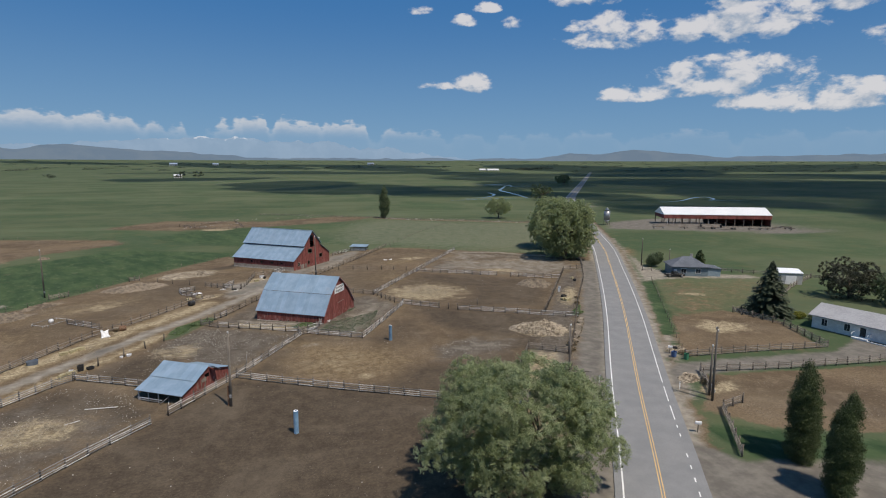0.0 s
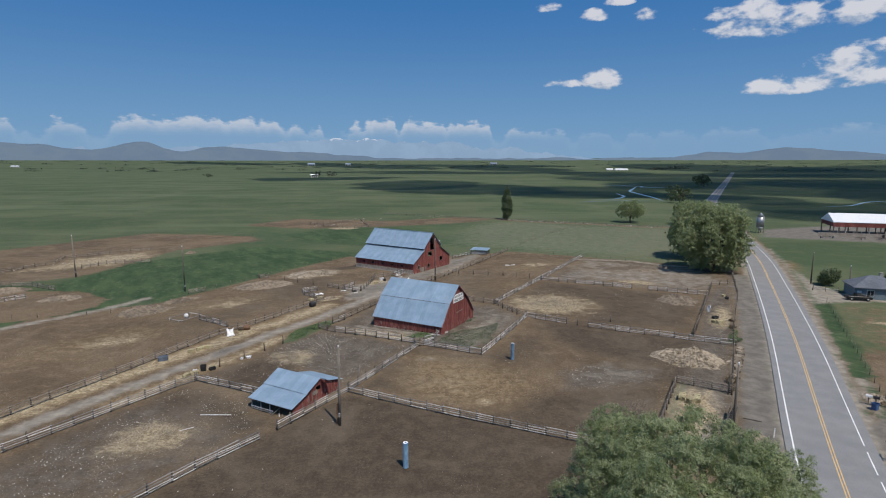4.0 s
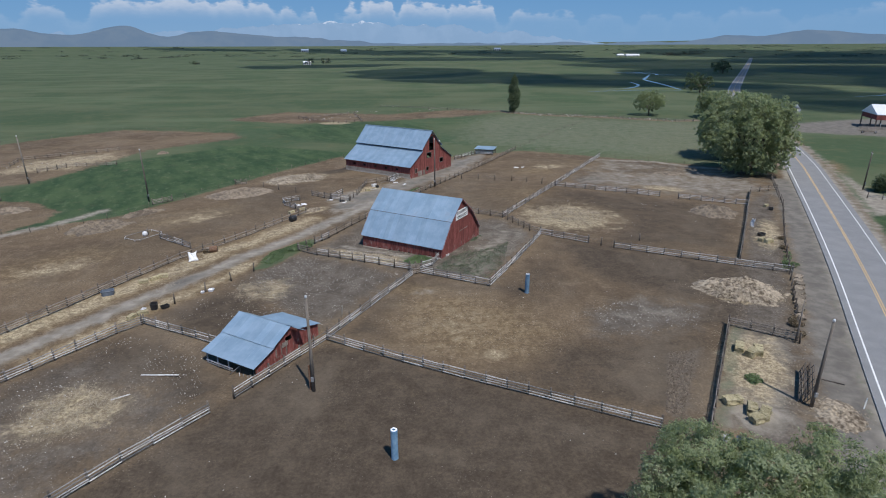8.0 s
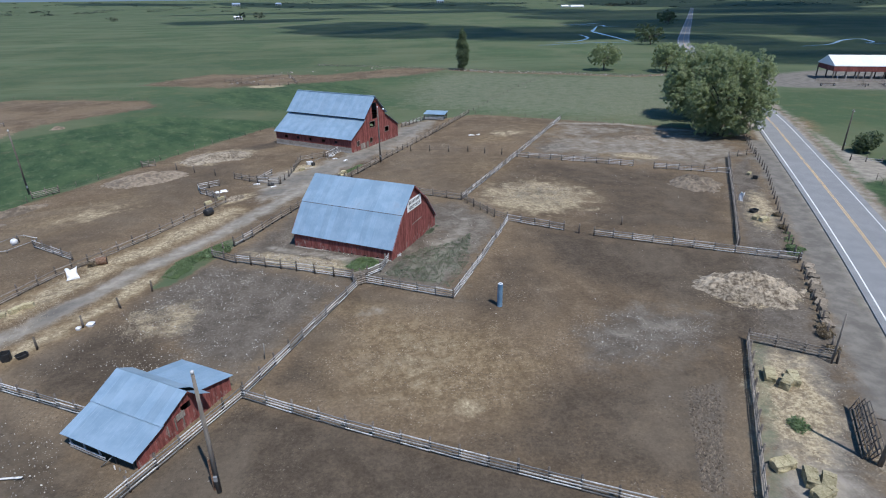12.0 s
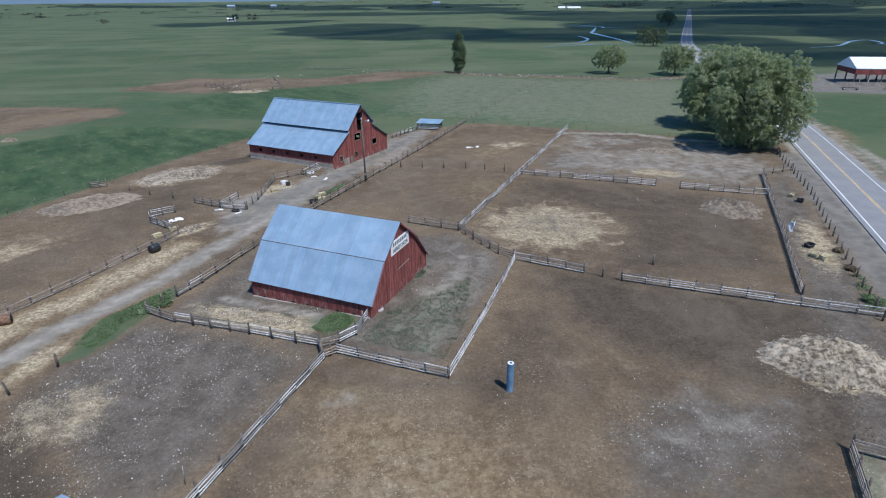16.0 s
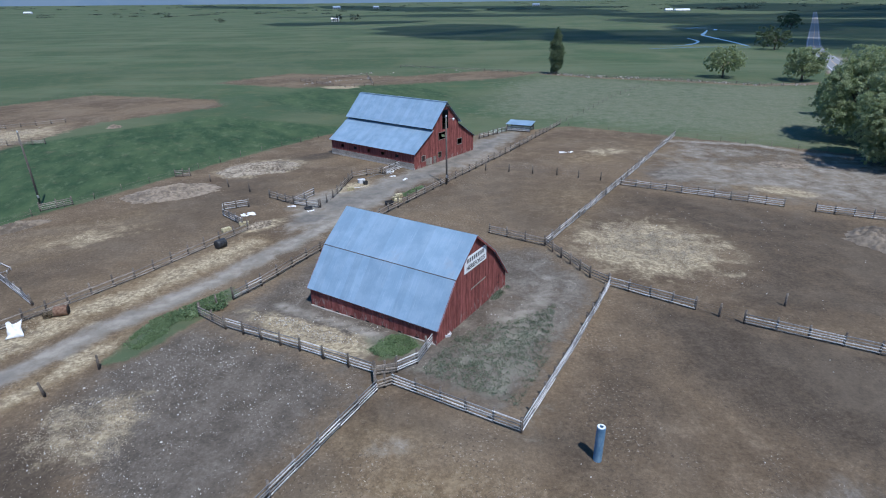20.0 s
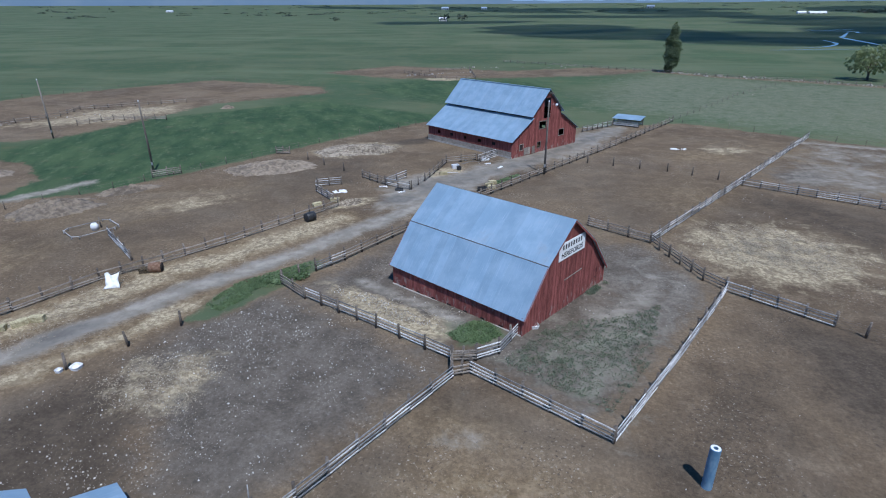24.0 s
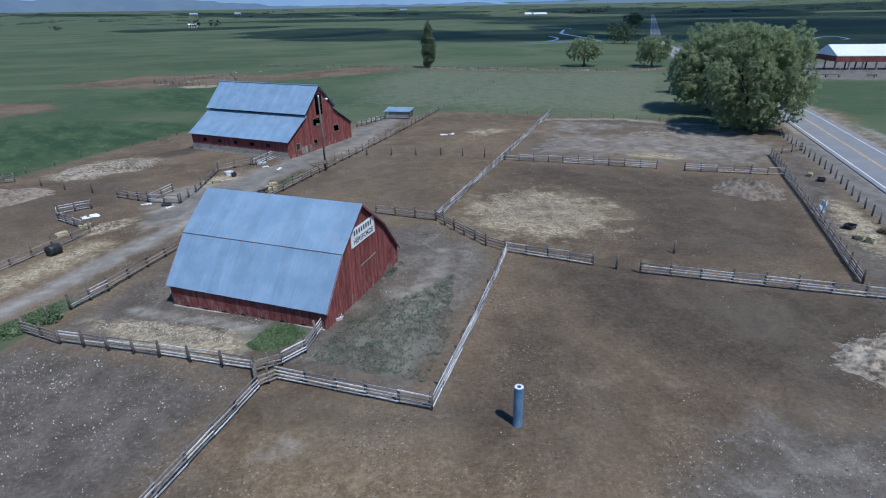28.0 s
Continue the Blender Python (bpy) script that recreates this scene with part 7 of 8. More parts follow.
mound(38.8, 57.0, 2.4, 2.8, 0.5, -30, M_PILE, "spilled pale straw round the foot of the pole", 11)
mound(57.6, 56.6, 2.6, 1.6, 0.5, 40, M_PILE, "tan heap of loose earth by the drive", 12)
mound(64.2, 69.4, 2.6, 1.8, 0.5, 60, M_PILE, "tan heap of loose earth by the drive", 13)


def tub(x, y, turn, l, w, h, mat, label, name="tub"):
    t = thing(name, pose(x, y, 0, 0, 0, turn), label, "trough", "yard tubs")
    bm = bmesh.new()
    out = [(l / 2, w / 2), (-l / 2, w / 2), (-l / 2, -w / 2), (l / 2, -w / 2)]

    def ring(s, z):
        pts = []
        for i, (px, py) in enumerate(out):
            for a in (0, 45, 90):
                q = radians(a + 90 * i)
                c = 0.22 * min(l, w)
                pts.append(bm.verts.new(((px - math.copysign(c, px)) * s + c * math.cos(q) * s, (py - math.copysign(c, py)) * s + c * math.sin(q) * s, z)))
        return pts
    rings = [ring(0.88, 0), ring(1.0, h), ring(0.93, h), ring(0.82, 0.08)]
    for a, b in zip(rings, rings[1:]):
        for k in range(len(a)):
            bm.faces.new((a[k], a[(k + 1) % len(a)], b[(k + 1) % len(a)], b[k]))
    bm.faces.new(rings[-1])
    part("shell", bm_mesh("shell", bm, mat), t)
    bm = bmesh.new()
    a, b = ring(1.0, h - 0.05), ring(1.06, h - 0.02)
    c = ring(1.0, h + 0.02)
    for p, q in ((a, b), (b, c)):
        for k in range(len(p)):
            bm.faces.new((p[k], p[(k + 1) % len(p)], q[(k + 1) % len(p)], q[k]))
    part("rim", bm_mesh("rim", bm, mat), t)


tub(-49.4, 86.0, 25, 1.7, 1.1, 0.75, M_TUB, "blue-grey plastic stock tub beside the track")
tub(-40.2, 81.2, 10, 0.9, 0.9, 0.95, M_BLACKTUB, "black plastic barrel by the gate")
tub(-38.9, 81.6, 50, 1.1, 0.8, 0.4, M_BLACKTUB, "low black tub by the gate")
tub(-41.4, 80.6, 0, 0.6, 0.6, 0.4, M_TARP, "small white bucket by the gate")
tub(-34.7, 87.3, 0, 0.8, 0.8, 0.3, M_TARP, "white plastic basin on the pen edge")
tub(-35.7, 86.6, 0, 0.5, 0.5, 0.25, M_TARP, "small white basin on the pen edge")
tub(0.7, 102.0, 20, 0.8, 0.8, 0.3, M_TARP, "white plastic basin beside the barn corner")
tub(61.2, 112.0, 20, 1.4, 1.0, 0.5, M_BLACKTUB, "black rubber feed tub in the alley")
tub(73.0, 129.8, 60, 1.2, 1.0, 0.5, M_BLACKTUB, "black rubber feed tub in the alley")
tub(-17.9, 153.1, 30, 1.3, 0.9, 0.7, M_TARP, "white plastic water tub by the yard")
tub(-17.0, 152.2, 30, 0.8, 0.8, 0.6, M_BLACKTUB, "black plastic tub by the yard")
M_BINBLUE = plain("blue_plastic", (0.05, 0.10, 0.22), (0.08, 0.14, 0.28), 3.0, 0.45)
M_BINGREEN = plain("green_plastic", (0.03, 0.14, 0.08), (0.05, 0.19, 0.11), 3.0, 0.45)
tub(61.2, 66.0, 20, 0.8, 0.8, 0.95, M_BINBLUE, "blue plastic barrel by the paddock fence", "barrel")
tub(62.5, 64.3, 20, 0.75, 0.7, 1.05, M_BINGREEN, "green plastic bin by the paddock fence", "bin")
tub(-10.9, 141.0, 30, 1.4, 0.9, 0.6, M_BLACKTUB, "black plastic tub by the yard")
tub(-23.8, 138.5, 10, 1.3, 1.0, 0.25, M_BLACKTUB, "low black rubber tub by the corral gate")
tub(27.6, 52.6, -25, 1.9, 1.0, 0.6, M_TUB, "blue-grey plastic stock tub in the hay alley")
tub(25.9, 53.3, 0, 0.5, 0.5, 0.6, M_TARP, "white plastic bucket in the hay alley")


def lying_drum(x, y, turn, r_, l, mat, label):
    t = thing("drum", pose(x, y, r_, 0, 90, turn), label, "drum", "drums")
    part("shell", tube_mesh("shell", mat, [(0, 0, -l / 2), (0, 0, -l / 2 + 0.03), (0, 0, l / 2 - 0.03), (0, 0, l / 2)], [r_ - 0.03, r_, r_, r_ - 0.03], 18), t)
    for z in (-l / 6, l / 6):
        part("hoop", tube_mesh("hoop", mat, [(0, 0, z - 0.03), (0, 0, z + 0.03)], [r_ + 0.025, r_ + 0.025], 18), t)
    # near-black disc in place of the shaded hollow inside
    part("mouth", tube_mesh("mouth", M_DARK, [(0, 0, l / 2), (0, 0, l / 2 + 0.006)], [r_ - 0.06, r_ - 0.06], 18), t, label="flat disc painted dark as the open end")


lying_drum(-40.9, 104.2, 20, 0.55, 1.3, M_RUST, "rusty open drum lying beside the track")
lying_drum(-31.4, 122.6, 60, 0.62, 1.3, M_BLACKTUB, "black drum lying beside the track")
bush(-42.0, 103.6, 0.7, 0.7, 500, 0.12, 120, M_DRY, "clump of dry weeds beside the track")


def sheet_thing(x, y, turn, w, h, label, tilt=58):
    """A crumpled plastic sheet leaning on a fence."""
    n = 12
    vs, fs = [], []
    for j in range(n + 1):
        for i in range(n + 1):
            u, v = i / n - 0.5, j / n
            k = noise.noise((u * 4 + x, v * 4, 0.5)) + 0.5 * noise.noise((u * 9 + x, v * 9, 2.5))
            vs.append((u * w * (1 - 0.12 * v) + 0.22 * noise.noise((v * 3 + x, u * 2, 1.5)), 0.24 * k + 0.10 * v * v, v * h * (1 + 0.25 * noise.noise((u * 3 + x, 0.5, 3.5)))))
    for j in range(n):
        for i in range(n):
            a = j * (n + 1) + i
            fs.append((a, a + 1, a + n + 2, a + n + 1))
    ob = new("plastic_sheet", mesh_of("plastic_sheet", vs, fs, M_TARP, True))
    mod = ob.modifiers.new("thick", "SOLIDIFY")
    mod.thickness = 0.02
    ob.matrix_world = pose(x, y, 0.02, -90 + tilt, 0, turn)
    tagged(ob, label, "plastic sheet", "plastic sheets")


sheet_thing(-42.6, 99.6, 25, 1.5, 1.6, "crumpled white plastic sheet leaning on the fence")
sheet_thing(62.3, 117.6, -58, 0.8, 1.6, "white plastic sack hung on the feed bunk", 80)
sheet_thing(22.5, 176.5, 10, 1.7, 0.9, "white plastic sheet lying on the bare ground", 6)
sheet_thing(24.6, 177.2, 50, 1.3, 0.7, "white plastic sheet lying on the bare ground", 5)
sheet_thing(-32.4, 134.9, 30, 2.2, 1.3, "pale plastic sheet lying on the bare ground", 5)
sheet_thing(-26.9, 139.3, 10, 1.5, 0.7, "white plastic sheet lying on the bare ground", 5)
sheet_thing(-22.9, 137.4, 40, 1.2, 0.6, "white plastic sheet lying on the bare ground", 5)
sheet_thing(-9.9, 155.4, 60, 1.3, 0.6, "pale plastic sheet lying on the bare ground", 5)
sheet_thing(-12.6, 157.2, 20, 1.0, 0.6, "pale plastic sheet lying on the bare ground", 5)
sheet_thing(-13.0, 160.0, 70, 1.6, 1.3, "pale plastic sheet lying on the bare ground", 5)


def feeder_ring():
    t = thing("feeder", pose(-57.9, 112.9, 0, 0, 0, 62), "low pale pipe ring round a mineral tub", "feeder")
    out = [(-2.8, -1.5), (-2.1, -2.2), (2.1, -2.2), (2.8, -1.5), (2.8, 1.5), (2.1, 2.2), (-2.1, 2.2), (-2.8, 1.5)]
    for i, (x, y) in enumerate(out):
        nx, ny = out[(i + 1) % 8]
        part("rail", tube_mesh("rail", M_RAIL, [(x, y, 0.36), (nx, ny, 0.36)], [0.055, 0.055], 6), t)
        part("foot", tube_mesh("foot", M_RAIL, [(x, y, 0), (x, y, 0.45)], [0.06, 0.06], 6), t)
    part("tub", tube_mesh("tub", M_TARP, [(0.4, 0, 0), (0.4, 0, 0.6), (0.4, 0, 0.9)], [0.45, 0.5, 0.3], 14), t, label="white and yellow mineral tub")
    part("post", tube_mesh("post", M_POST, [(1.2, 0.2, 0), (1.2, 0.2, 1.5)], [0.08, 0.07], 6), t)


feeder_ring()


def loading_shed():
    t = thing("loading_shed", pose(14.8, 200.5, 0, 0, 0, -20), "small open shed with a pale metal roof and board sides", "shed")
    for sx in (-3, 0, 3):
        for sy in (-1.8, 1.8):
            part("post", box_mesh("post", M_POST, sx - 0.1, sy - 0.1, 0, sx + 0.1, sy + 0.1, 1.75 if sy < 0 else 2.1), t)
    for z in (0.3, 0.7, 1.1):
        for sy in (-1.9, 1.9):
            part("board", box_mesh("board", M_RAIL, -3, sy - 0.03, z, 3, sy + 0.03, z + 0.25), t)
    lay_roof(t, 6.2, [(2.2, 2.2, -2.2, 1.8)], 1.0, 0.3)


loading_shed()


def loose_posts():
    for x, y in ((-33.0, 91.0), (-30.8, 95.0), (-35.4, 87.0), (-38.2, 83.0), (36.9, 109.3), (-42.0, 150.0), (-36.9, 147.2), (-46.8, 153.0)):
        t = thing("fence_post", pose(x, y, 0, random.uniform(-4, 4), random.uniform(-4, 4), 0), "single weathered wooden post of a vanished fence", "post", "loose posts")
        part("post", POST, t)
        part("wire_stub", tube_mesh("wire_stub", M_RUST, [(0, 0, 1.0), (0.25, 0.1, 0.8)], [0.012, 0.012], 4), t)
    for x, y, a, l, mat in ((-31.5, 64.6, 0, 4.2, M_RAIL), (-33.6, 60.5, 35, 1.8, M_RAIL), (58, 103, 40, 2.6, M_POST), (-18.2, 150.0, 20, 3.0, M_RAIL), (-16.5, 157.5, 60, 3.4, M_RAIL), (-14.5, 158.5, 10, 2.6, M_PLANK), (42.0, 62.8, 150, 2.4, M_POST)):
        ob = new("plank", box_mesh("plank", mat, -l / 2, -0.09, 0.0, l / 2, 0.09, 0.05, bevel=0.008))
        ob.matrix_world = pose(x, y, 0.03, random.uniform(-1, 1), 0, a)
        tagged(ob, "loose weathered plank lying on the ground", "plank", "loose planks")
    st = new("stake", tube_mesh("stake", M_RAIL, [(0, 0, -0.1), (0.02, 0, 1.0), (0.05, 0, 1.9)], [0.05, 0.045, 0.03], 6))
    st.matrix_world = pose(-13.6, 78.4, 0, 2, 3, 0)
    tagged(st, "thin pale wooden stake standing in the stony pen", "stake")
    bd = new("leaning_plank", box_mesh("leaning_plank", M_RUST, -0.14, -0.05, 0, 0.14, 0.05, 3.0, bevel=0.01))
    bd.matrix_world = pose(-14.05, 61.75, 0, 0, 0.5, 40)
    tagged(bd, "dark brown plank leaning beside the tall pole", "plank")


loose_posts()
tall = new("tall_post", tube_mesh("tall_post", M_POLE, [(0, 0, -0.1), (0.05, 0, 2.8), (0, 0, 5.6)], [0.11, 0.09, 0.07], 8))
tall.matrix_world = pose(43.0, 71.1, 0, -3, 2, 0)
tagged(tall, "tall thin wooden post leaning at the fence end", "post")
M_OLDHAY = plain("weathered_old_hay", (0.125, 0.100, 0.072), (0.27, 0.222, 0.165), 4.0, 0.95, bump=0.9, vary=0.25)
old = []
for me in BALES:
    old.append(me.copy())
    old[-1].materials[0] = M_OLDHAY
for k in range(10):
    q = k / 9
    t = thing("old_bale", pose(47.6 + 7.9 * q + random.uniform(-0.2, 0.2), 77.6 + 13.4 * q, 0, random.uniform(-6, 6), random.uniform(-6, 6), 60 + random.uniform(-25, 25)) @ Matrix.Diagonal((random.uniform(0.6, 0.85), random.uniform(0.7, 1.3), random.uniform(0.35, 0.7), 1)), "slumped weathered hay bale in a row along the roadside", "hay bale", "old bales by the road")
    part("hay", old[k % 3], t)


def panel_stack():
    """Dark gate panels leaning together beside the leaning pole."""
    for k in range(3):
        t = thing("corral_gate", pose(36.2 + 0.25 * k, 59.2 - 0.1 * k, 0.02, 0, 0, 58) @ pose(0, 0, 0, 14 + 6 * k, 0, 0), "dark steel gate panel leaning beside the pole", "gate", "stacked gate panels")
        for z in (0.1, 0.45, 0.8, 1.15, 1.5):
            part("bar", tube_mesh("bar", M_POST, [(0, 0, z), (6.4, 0, z)], [0.04, 0.04], 6), t)
        for x in (0, 1.6, 3.2, 4.8, 6.4):
            part("upright", tube_mesh("upright", M_POST, [(x, 0, 0), (x, 0, 1.6)], [0.045, 0.045], 6), t)


panel_stack()


def mailbox(x, y, turn, mat, label):
    t = thing("mailbox", pose(x, y, 0, 0, 0, turn), label, "mailbox", "mailboxes")
    part("post", box_mesh("post", M_POST, -0.06, -0.06, -0.1, 0.06, 0.06, 1.05), t)
    bm = bmesh.new()
    ngon_prism(bm, [(-0.18, 1.05), (0.18, 1.05), (0.18, 1.28), (0.12, 1.40), (0, 1.44), (-0.12, 1.40), (-0.18, 1.28)], 0.75)
    part("box", bm_mesh("box", bm, mat), t, pose(0, -0.4, 0))
    part("flag", box_mesh("flag", M_RUST, 0.185, -0.1, 1.2, 0.20, -0.02, 1.5), t)


mailbox(46.6, 40.4, 60, M_TARP, "white mailbox on a wooden post beside the road")
mailbox(61.6, 67.8, 60, M_TARP, "white mailbox on a wooden post beside the road")
mailbox(62.2, 67.2, 60, M_BLACKTUB, "black mailbox on a wooden post beside the road")
for x, y in ((42.2, 58.2), (53.1, 53.1)):
    t = thing("road_marker", pose(x, y, 0, 0, random.uniform(-8, 8), 0), "thin white road marker post on the shoulder", "marker post", "road markers")
    part("blade", box_mesh("blade", M_WHITE, -0.06, -0.015, -0.1, 0.06, 0.015, 1.15), t)
    part("reflector", box_mesh("reflector", M_BLUE, -0.045, -0.02, 0.95, 0.045, -0.016, 1.1), t)

# fences of the far pens and a few panels more
fence([(-3.5, 95.8), (-1.8, 97.2)], PALE, group="corral fences", gap=1.8)
fence([(-1.8, 97.2), (-0.4, 101.4)], PALE, group="corral fences", gap=2.2)
fence([(-5.4, 95.2), (-3.5, 95.8)], "dark board gate at the meeting of four fences", rails=(0.3, 0.55, 0.8, 1.05), rail=PLANK_RAIL, gap=1.0, group="corral fences", name="gate")
fence([(-5.4, 95.2), (-4.9, 93.2)], "dark board gate at the meeting of four fences", rails=(0.3, 0.55, 0.8, 1.05), rail=PLANK_RAIL, gap=1.1, group="corral fences", name="gate")
fence([(-4.9, 93.2), (-3.6, 94.0)], "dark board gate at the meeting of four fences", rails=(0.3, 0.6, 0.95), rail=PLANK_RAIL, gap=0.9, group="corral fences", name="gate")
FARPEN = "dark weathered fence round a far feeding pen"
fence([(-141, 160.8), (-134, 181.3), (-137.7, 191.5), (-115.8, 209.7)], FARPEN, rails=(0.5, 1.0), rail=PLANK_RAIL, gap=3.6, group="far pen fences")
fence([(-119, 171.8), (-115.5, 179.8), (-102, 183)], FARPEN, rails=(0.4, 0.7, 1.0), rail=PLANK_RAIL, gap=3.0, group="far pen fences")
fence([(-171, 162), (-182, 188), (-175, 214), (-144, 264), (-90, 253)], "thin wire fence round the far brown pen", rails=(0.5, 1.0), rail=WIRE, gap=6.0, post=THIN_POST, group="far pen fences")
fence([(-74, 302), (-49, 325), (-39.5, 289), (-50, 283), (-74, 302)], FARPEN, rails=(0.5, 1.0), rail=PLANK_RAIL, gap=4.0, group="far pen fences")
fence([(-137.5, 131), (-133, 144.5), (-116, 145.5)], "weathered board fence at the edge of a brown pen", rail=PLANK_RAIL, gap=2.8, group="far pen fences")
fence([(-116, 145.5), (-106, 140.2)], "weathered board fence at the edge of a brown pen", rail=PLANK_RAIL, gap=2.8, group="far pen fences")
fence([(-111.3, 126), (-107.4, 131.4)], "pale board panels inside a brown pen", gap=2.5, group="far pen fences")
fence([(-67.5, 136.0), (-64.5, 139.5)], "grey board gate at the field edge", gap=2.2, rail=PLANK_RAIL, group="far pen fences")
mound(-118, 138.5, 5.0, 3.4, 1.2, 30, M_DARKPILE, "low heap of old manure inside a brown pen", 14)
mound(-98, 130.5, 5.0, 3.0, 0.8, 30, M_DARKPILE, "low heap of old manure inside a brown pen", 15)
mound(-97, 203, 2.0, 1.4, 0.8, 30, M_DARKPILE, "low heap of old manure inside a brown pen", 16)

# ---- loose stuff on the ground ----
def in_outline(r, outline, count):
    xs, ys = [p[0] for p in outline], [p[1] for p in outline]
    got = np.zeros((0, 2))
    while len(got) < count:
        p = np.stack([r.uniform(min(xs), max(xs), count * 2), r.uniform(min(ys), max(ys), count * 2)], 1)
        got = np.concatenate([got, p[distance_in(p[:, 0], p[:, 1], outline) > 0.4]])
    return got[:count]


PENS = {
    "stony": [(-38, 78), (-27, 74), (-15.5, 76), (-6.5, 94), (-25, 103), (-32, 92)],
    "lower": [(-47, 63), (-40, 74), (-29, 71), (-24.5, 60), (-34, 44), (-52, 44)],
    "yard": [(-22, 104), (-4, 97), (6.5, 90.5), (17, 112), (11, 123), (5, 110)],
    "centre": [(-13, 74), (20, 58), (36, 76), (50, 98), (20, 112), (8, 90), (-3, 92)],
    "near": [(-33, 43), (-15, 71), (18, 56), (12, 20), (-30, 20)],
    "upper": [(14, 124), (30, 152), (68, 134), (52, 100), (24, 112)],
    "chalky": [(18.5, 73), (20, 81), (28.5, 85), (37.5, 81.5), (33, 75), (25, 73)],
    "shards": [(-26, 92), (-24, 100), (-11, 95), (-13, 84), (-20, 80)],
    "bedding": [(-21.3, 104.4), (-20, 107.2), (-6.6, 100.2), (-7.2, 97.6)],
    "trodden": [(-24.4, 91.8), (-22.0, 88.2), (-24.0, 83.8), (-29.6, 83.4), (-31.4, 88.5), (-29.4, 91.1)],
    "roadside": [(44, 68), (90, 156), (84, 150), (52, 96), (38, 64)],
}


def litter():
    r = np.random.default_rng(17)
    pts = np.concatenate([in_outline(r, PENS[k], n) for k, n in (("stony", 7500), ("shards", 2200), ("lower", 4200), ("yard", 900), ("centre", 420), ("near", 900), ("upper", 1100), ("roadside", 900), ("chalky", 2000), ("bedding", 2600), ("trodden", 2600))])
    # gather part of the stones in drifts
    keep = np.array([noise.noise((x * 0.10, y * 0.10, 4.0)) + 0.35 * noise.noise((x * 0.4, y * 0.4, 1.0)) for x, y in pts]) > r.uniform(-0.30, 0.45, len(pts))
    pts = pts[keep]
    n = len(pts)
    s = 0.018 + 0.085 * r.random(n) ** 4.5
    a = r.uniform(0, 2 * np.pi, n)
    base = np.array([(1, 0, 0), (0.1, 0.8, 0), (-0.9, 0.2, 0), (-0.1, -0.7, 0), (0.1, 0.0, 0.75)])
    v = np.zeros((n, 5, 3))
    for k in range(5):
        q = base[k] * (1 + 0.3 * r.normal(size=(n, 1)))
        v[:, k, 0] = pts[:, 0] + s * (q[:, 0] * np.cos(a) - q[:, 1] * np.sin(a))
        v[:, k, 1] = pts[:, 1] + s * (q[:, 0] * np.sin(a) + q[:, 1] * np.cos(a))
        v[:, k, 2] = 0.03 + s * np.abs(q[:, 2]) * (1 if k == 4 else 0) - (0.05 if k < 4 else 0)
    f = [(5 * i + p, 5 * i + q, 5 * i + 4) for i in range(n) for p, q in ((0, 1), (1, 2), (2, 3), (3, 0))]
    tagged(new("stones", mesh_of("stones", v.reshape(-1, 3), f, M_LITTER)), "pale stones and bleached litter strewn over the pens", "stones", kind="stuff")


def litter_stuff(n, at):
    isl = n.add("ShaderNodeNewGeometry").outputs["Random Per Island"]
    return n.mix(n.ramp(isl, 0.1, 0.9), (0.18, 0.155, 0.125), (0.58, 0.55, 0.50)), None


M_LITTER = material("pale_litter", litter_stuff, 0.9)
litter()


def clods():
    """Trodden lumps of earth and dung along the feed bunk."""
    r = np.random.default_rng(51)
    pts = np.concatenate([in_outline(r, [(21.6, 57.4), (23.8, 56.7), (31.0, 69.8), (26.6, 69.6)], 1500), in_outline(r, [(38, 76.5), (49, 97), (51, 96), (40, 75.6)], 700)])
    n = len(pts)
    s = 0.05 + 0.13 * r.random(n) ** 2.5
    ring = np.stack([np.cos(np.arange(5) * 1.2566), np.sin(np.arange(5) * 1.2566)], 1)
    v = np.zeros((n, 6, 3))
    v[:, :5, :2] = pts[:, None, :] + ring[None] * s[:, None, None] * r.uniform(0.7, 1.3, (n, 5, 1))
    v[:, :5, 2] = -0.03
    v[:, 5, :2], v[:, 5, 2] = pts + r.normal(0, 0.02, (n, 2)), 0.03 + s * 0.7
    f = [(6 * i + k, 6 * i + (k + 1) % 5, 6 * i + 5) for i in range(n) for k in range(5)]
    tagged(new("clods", mesh_of("clods", v.reshape(-1, 3), f, M_CLOD)), "trodden brown clods along the feed fence", "clods", kind="stuff")


def clod_stuff(n, at):
    isl = n.add("ShaderNodeNewGeometry").outputs["Random Per Island"]
    return n.mix(isl, (0.085, 0.066, 0.048), (0.21, 0.17, 0.128)), None


M_CLOD = material("brown_clods", clod_stuff, 0.95)
clods()


def strand_stuff(n, at):
    isl = n.add("ShaderNodeNewGeometry").outputs["Random Per Island"]
    return n.mix(isl, (0.16, 0.124, 0.083), (0.46, 0.39, 0.285)), None


M_STRAND = material("straw_strands", strand_stuff, 0.9)


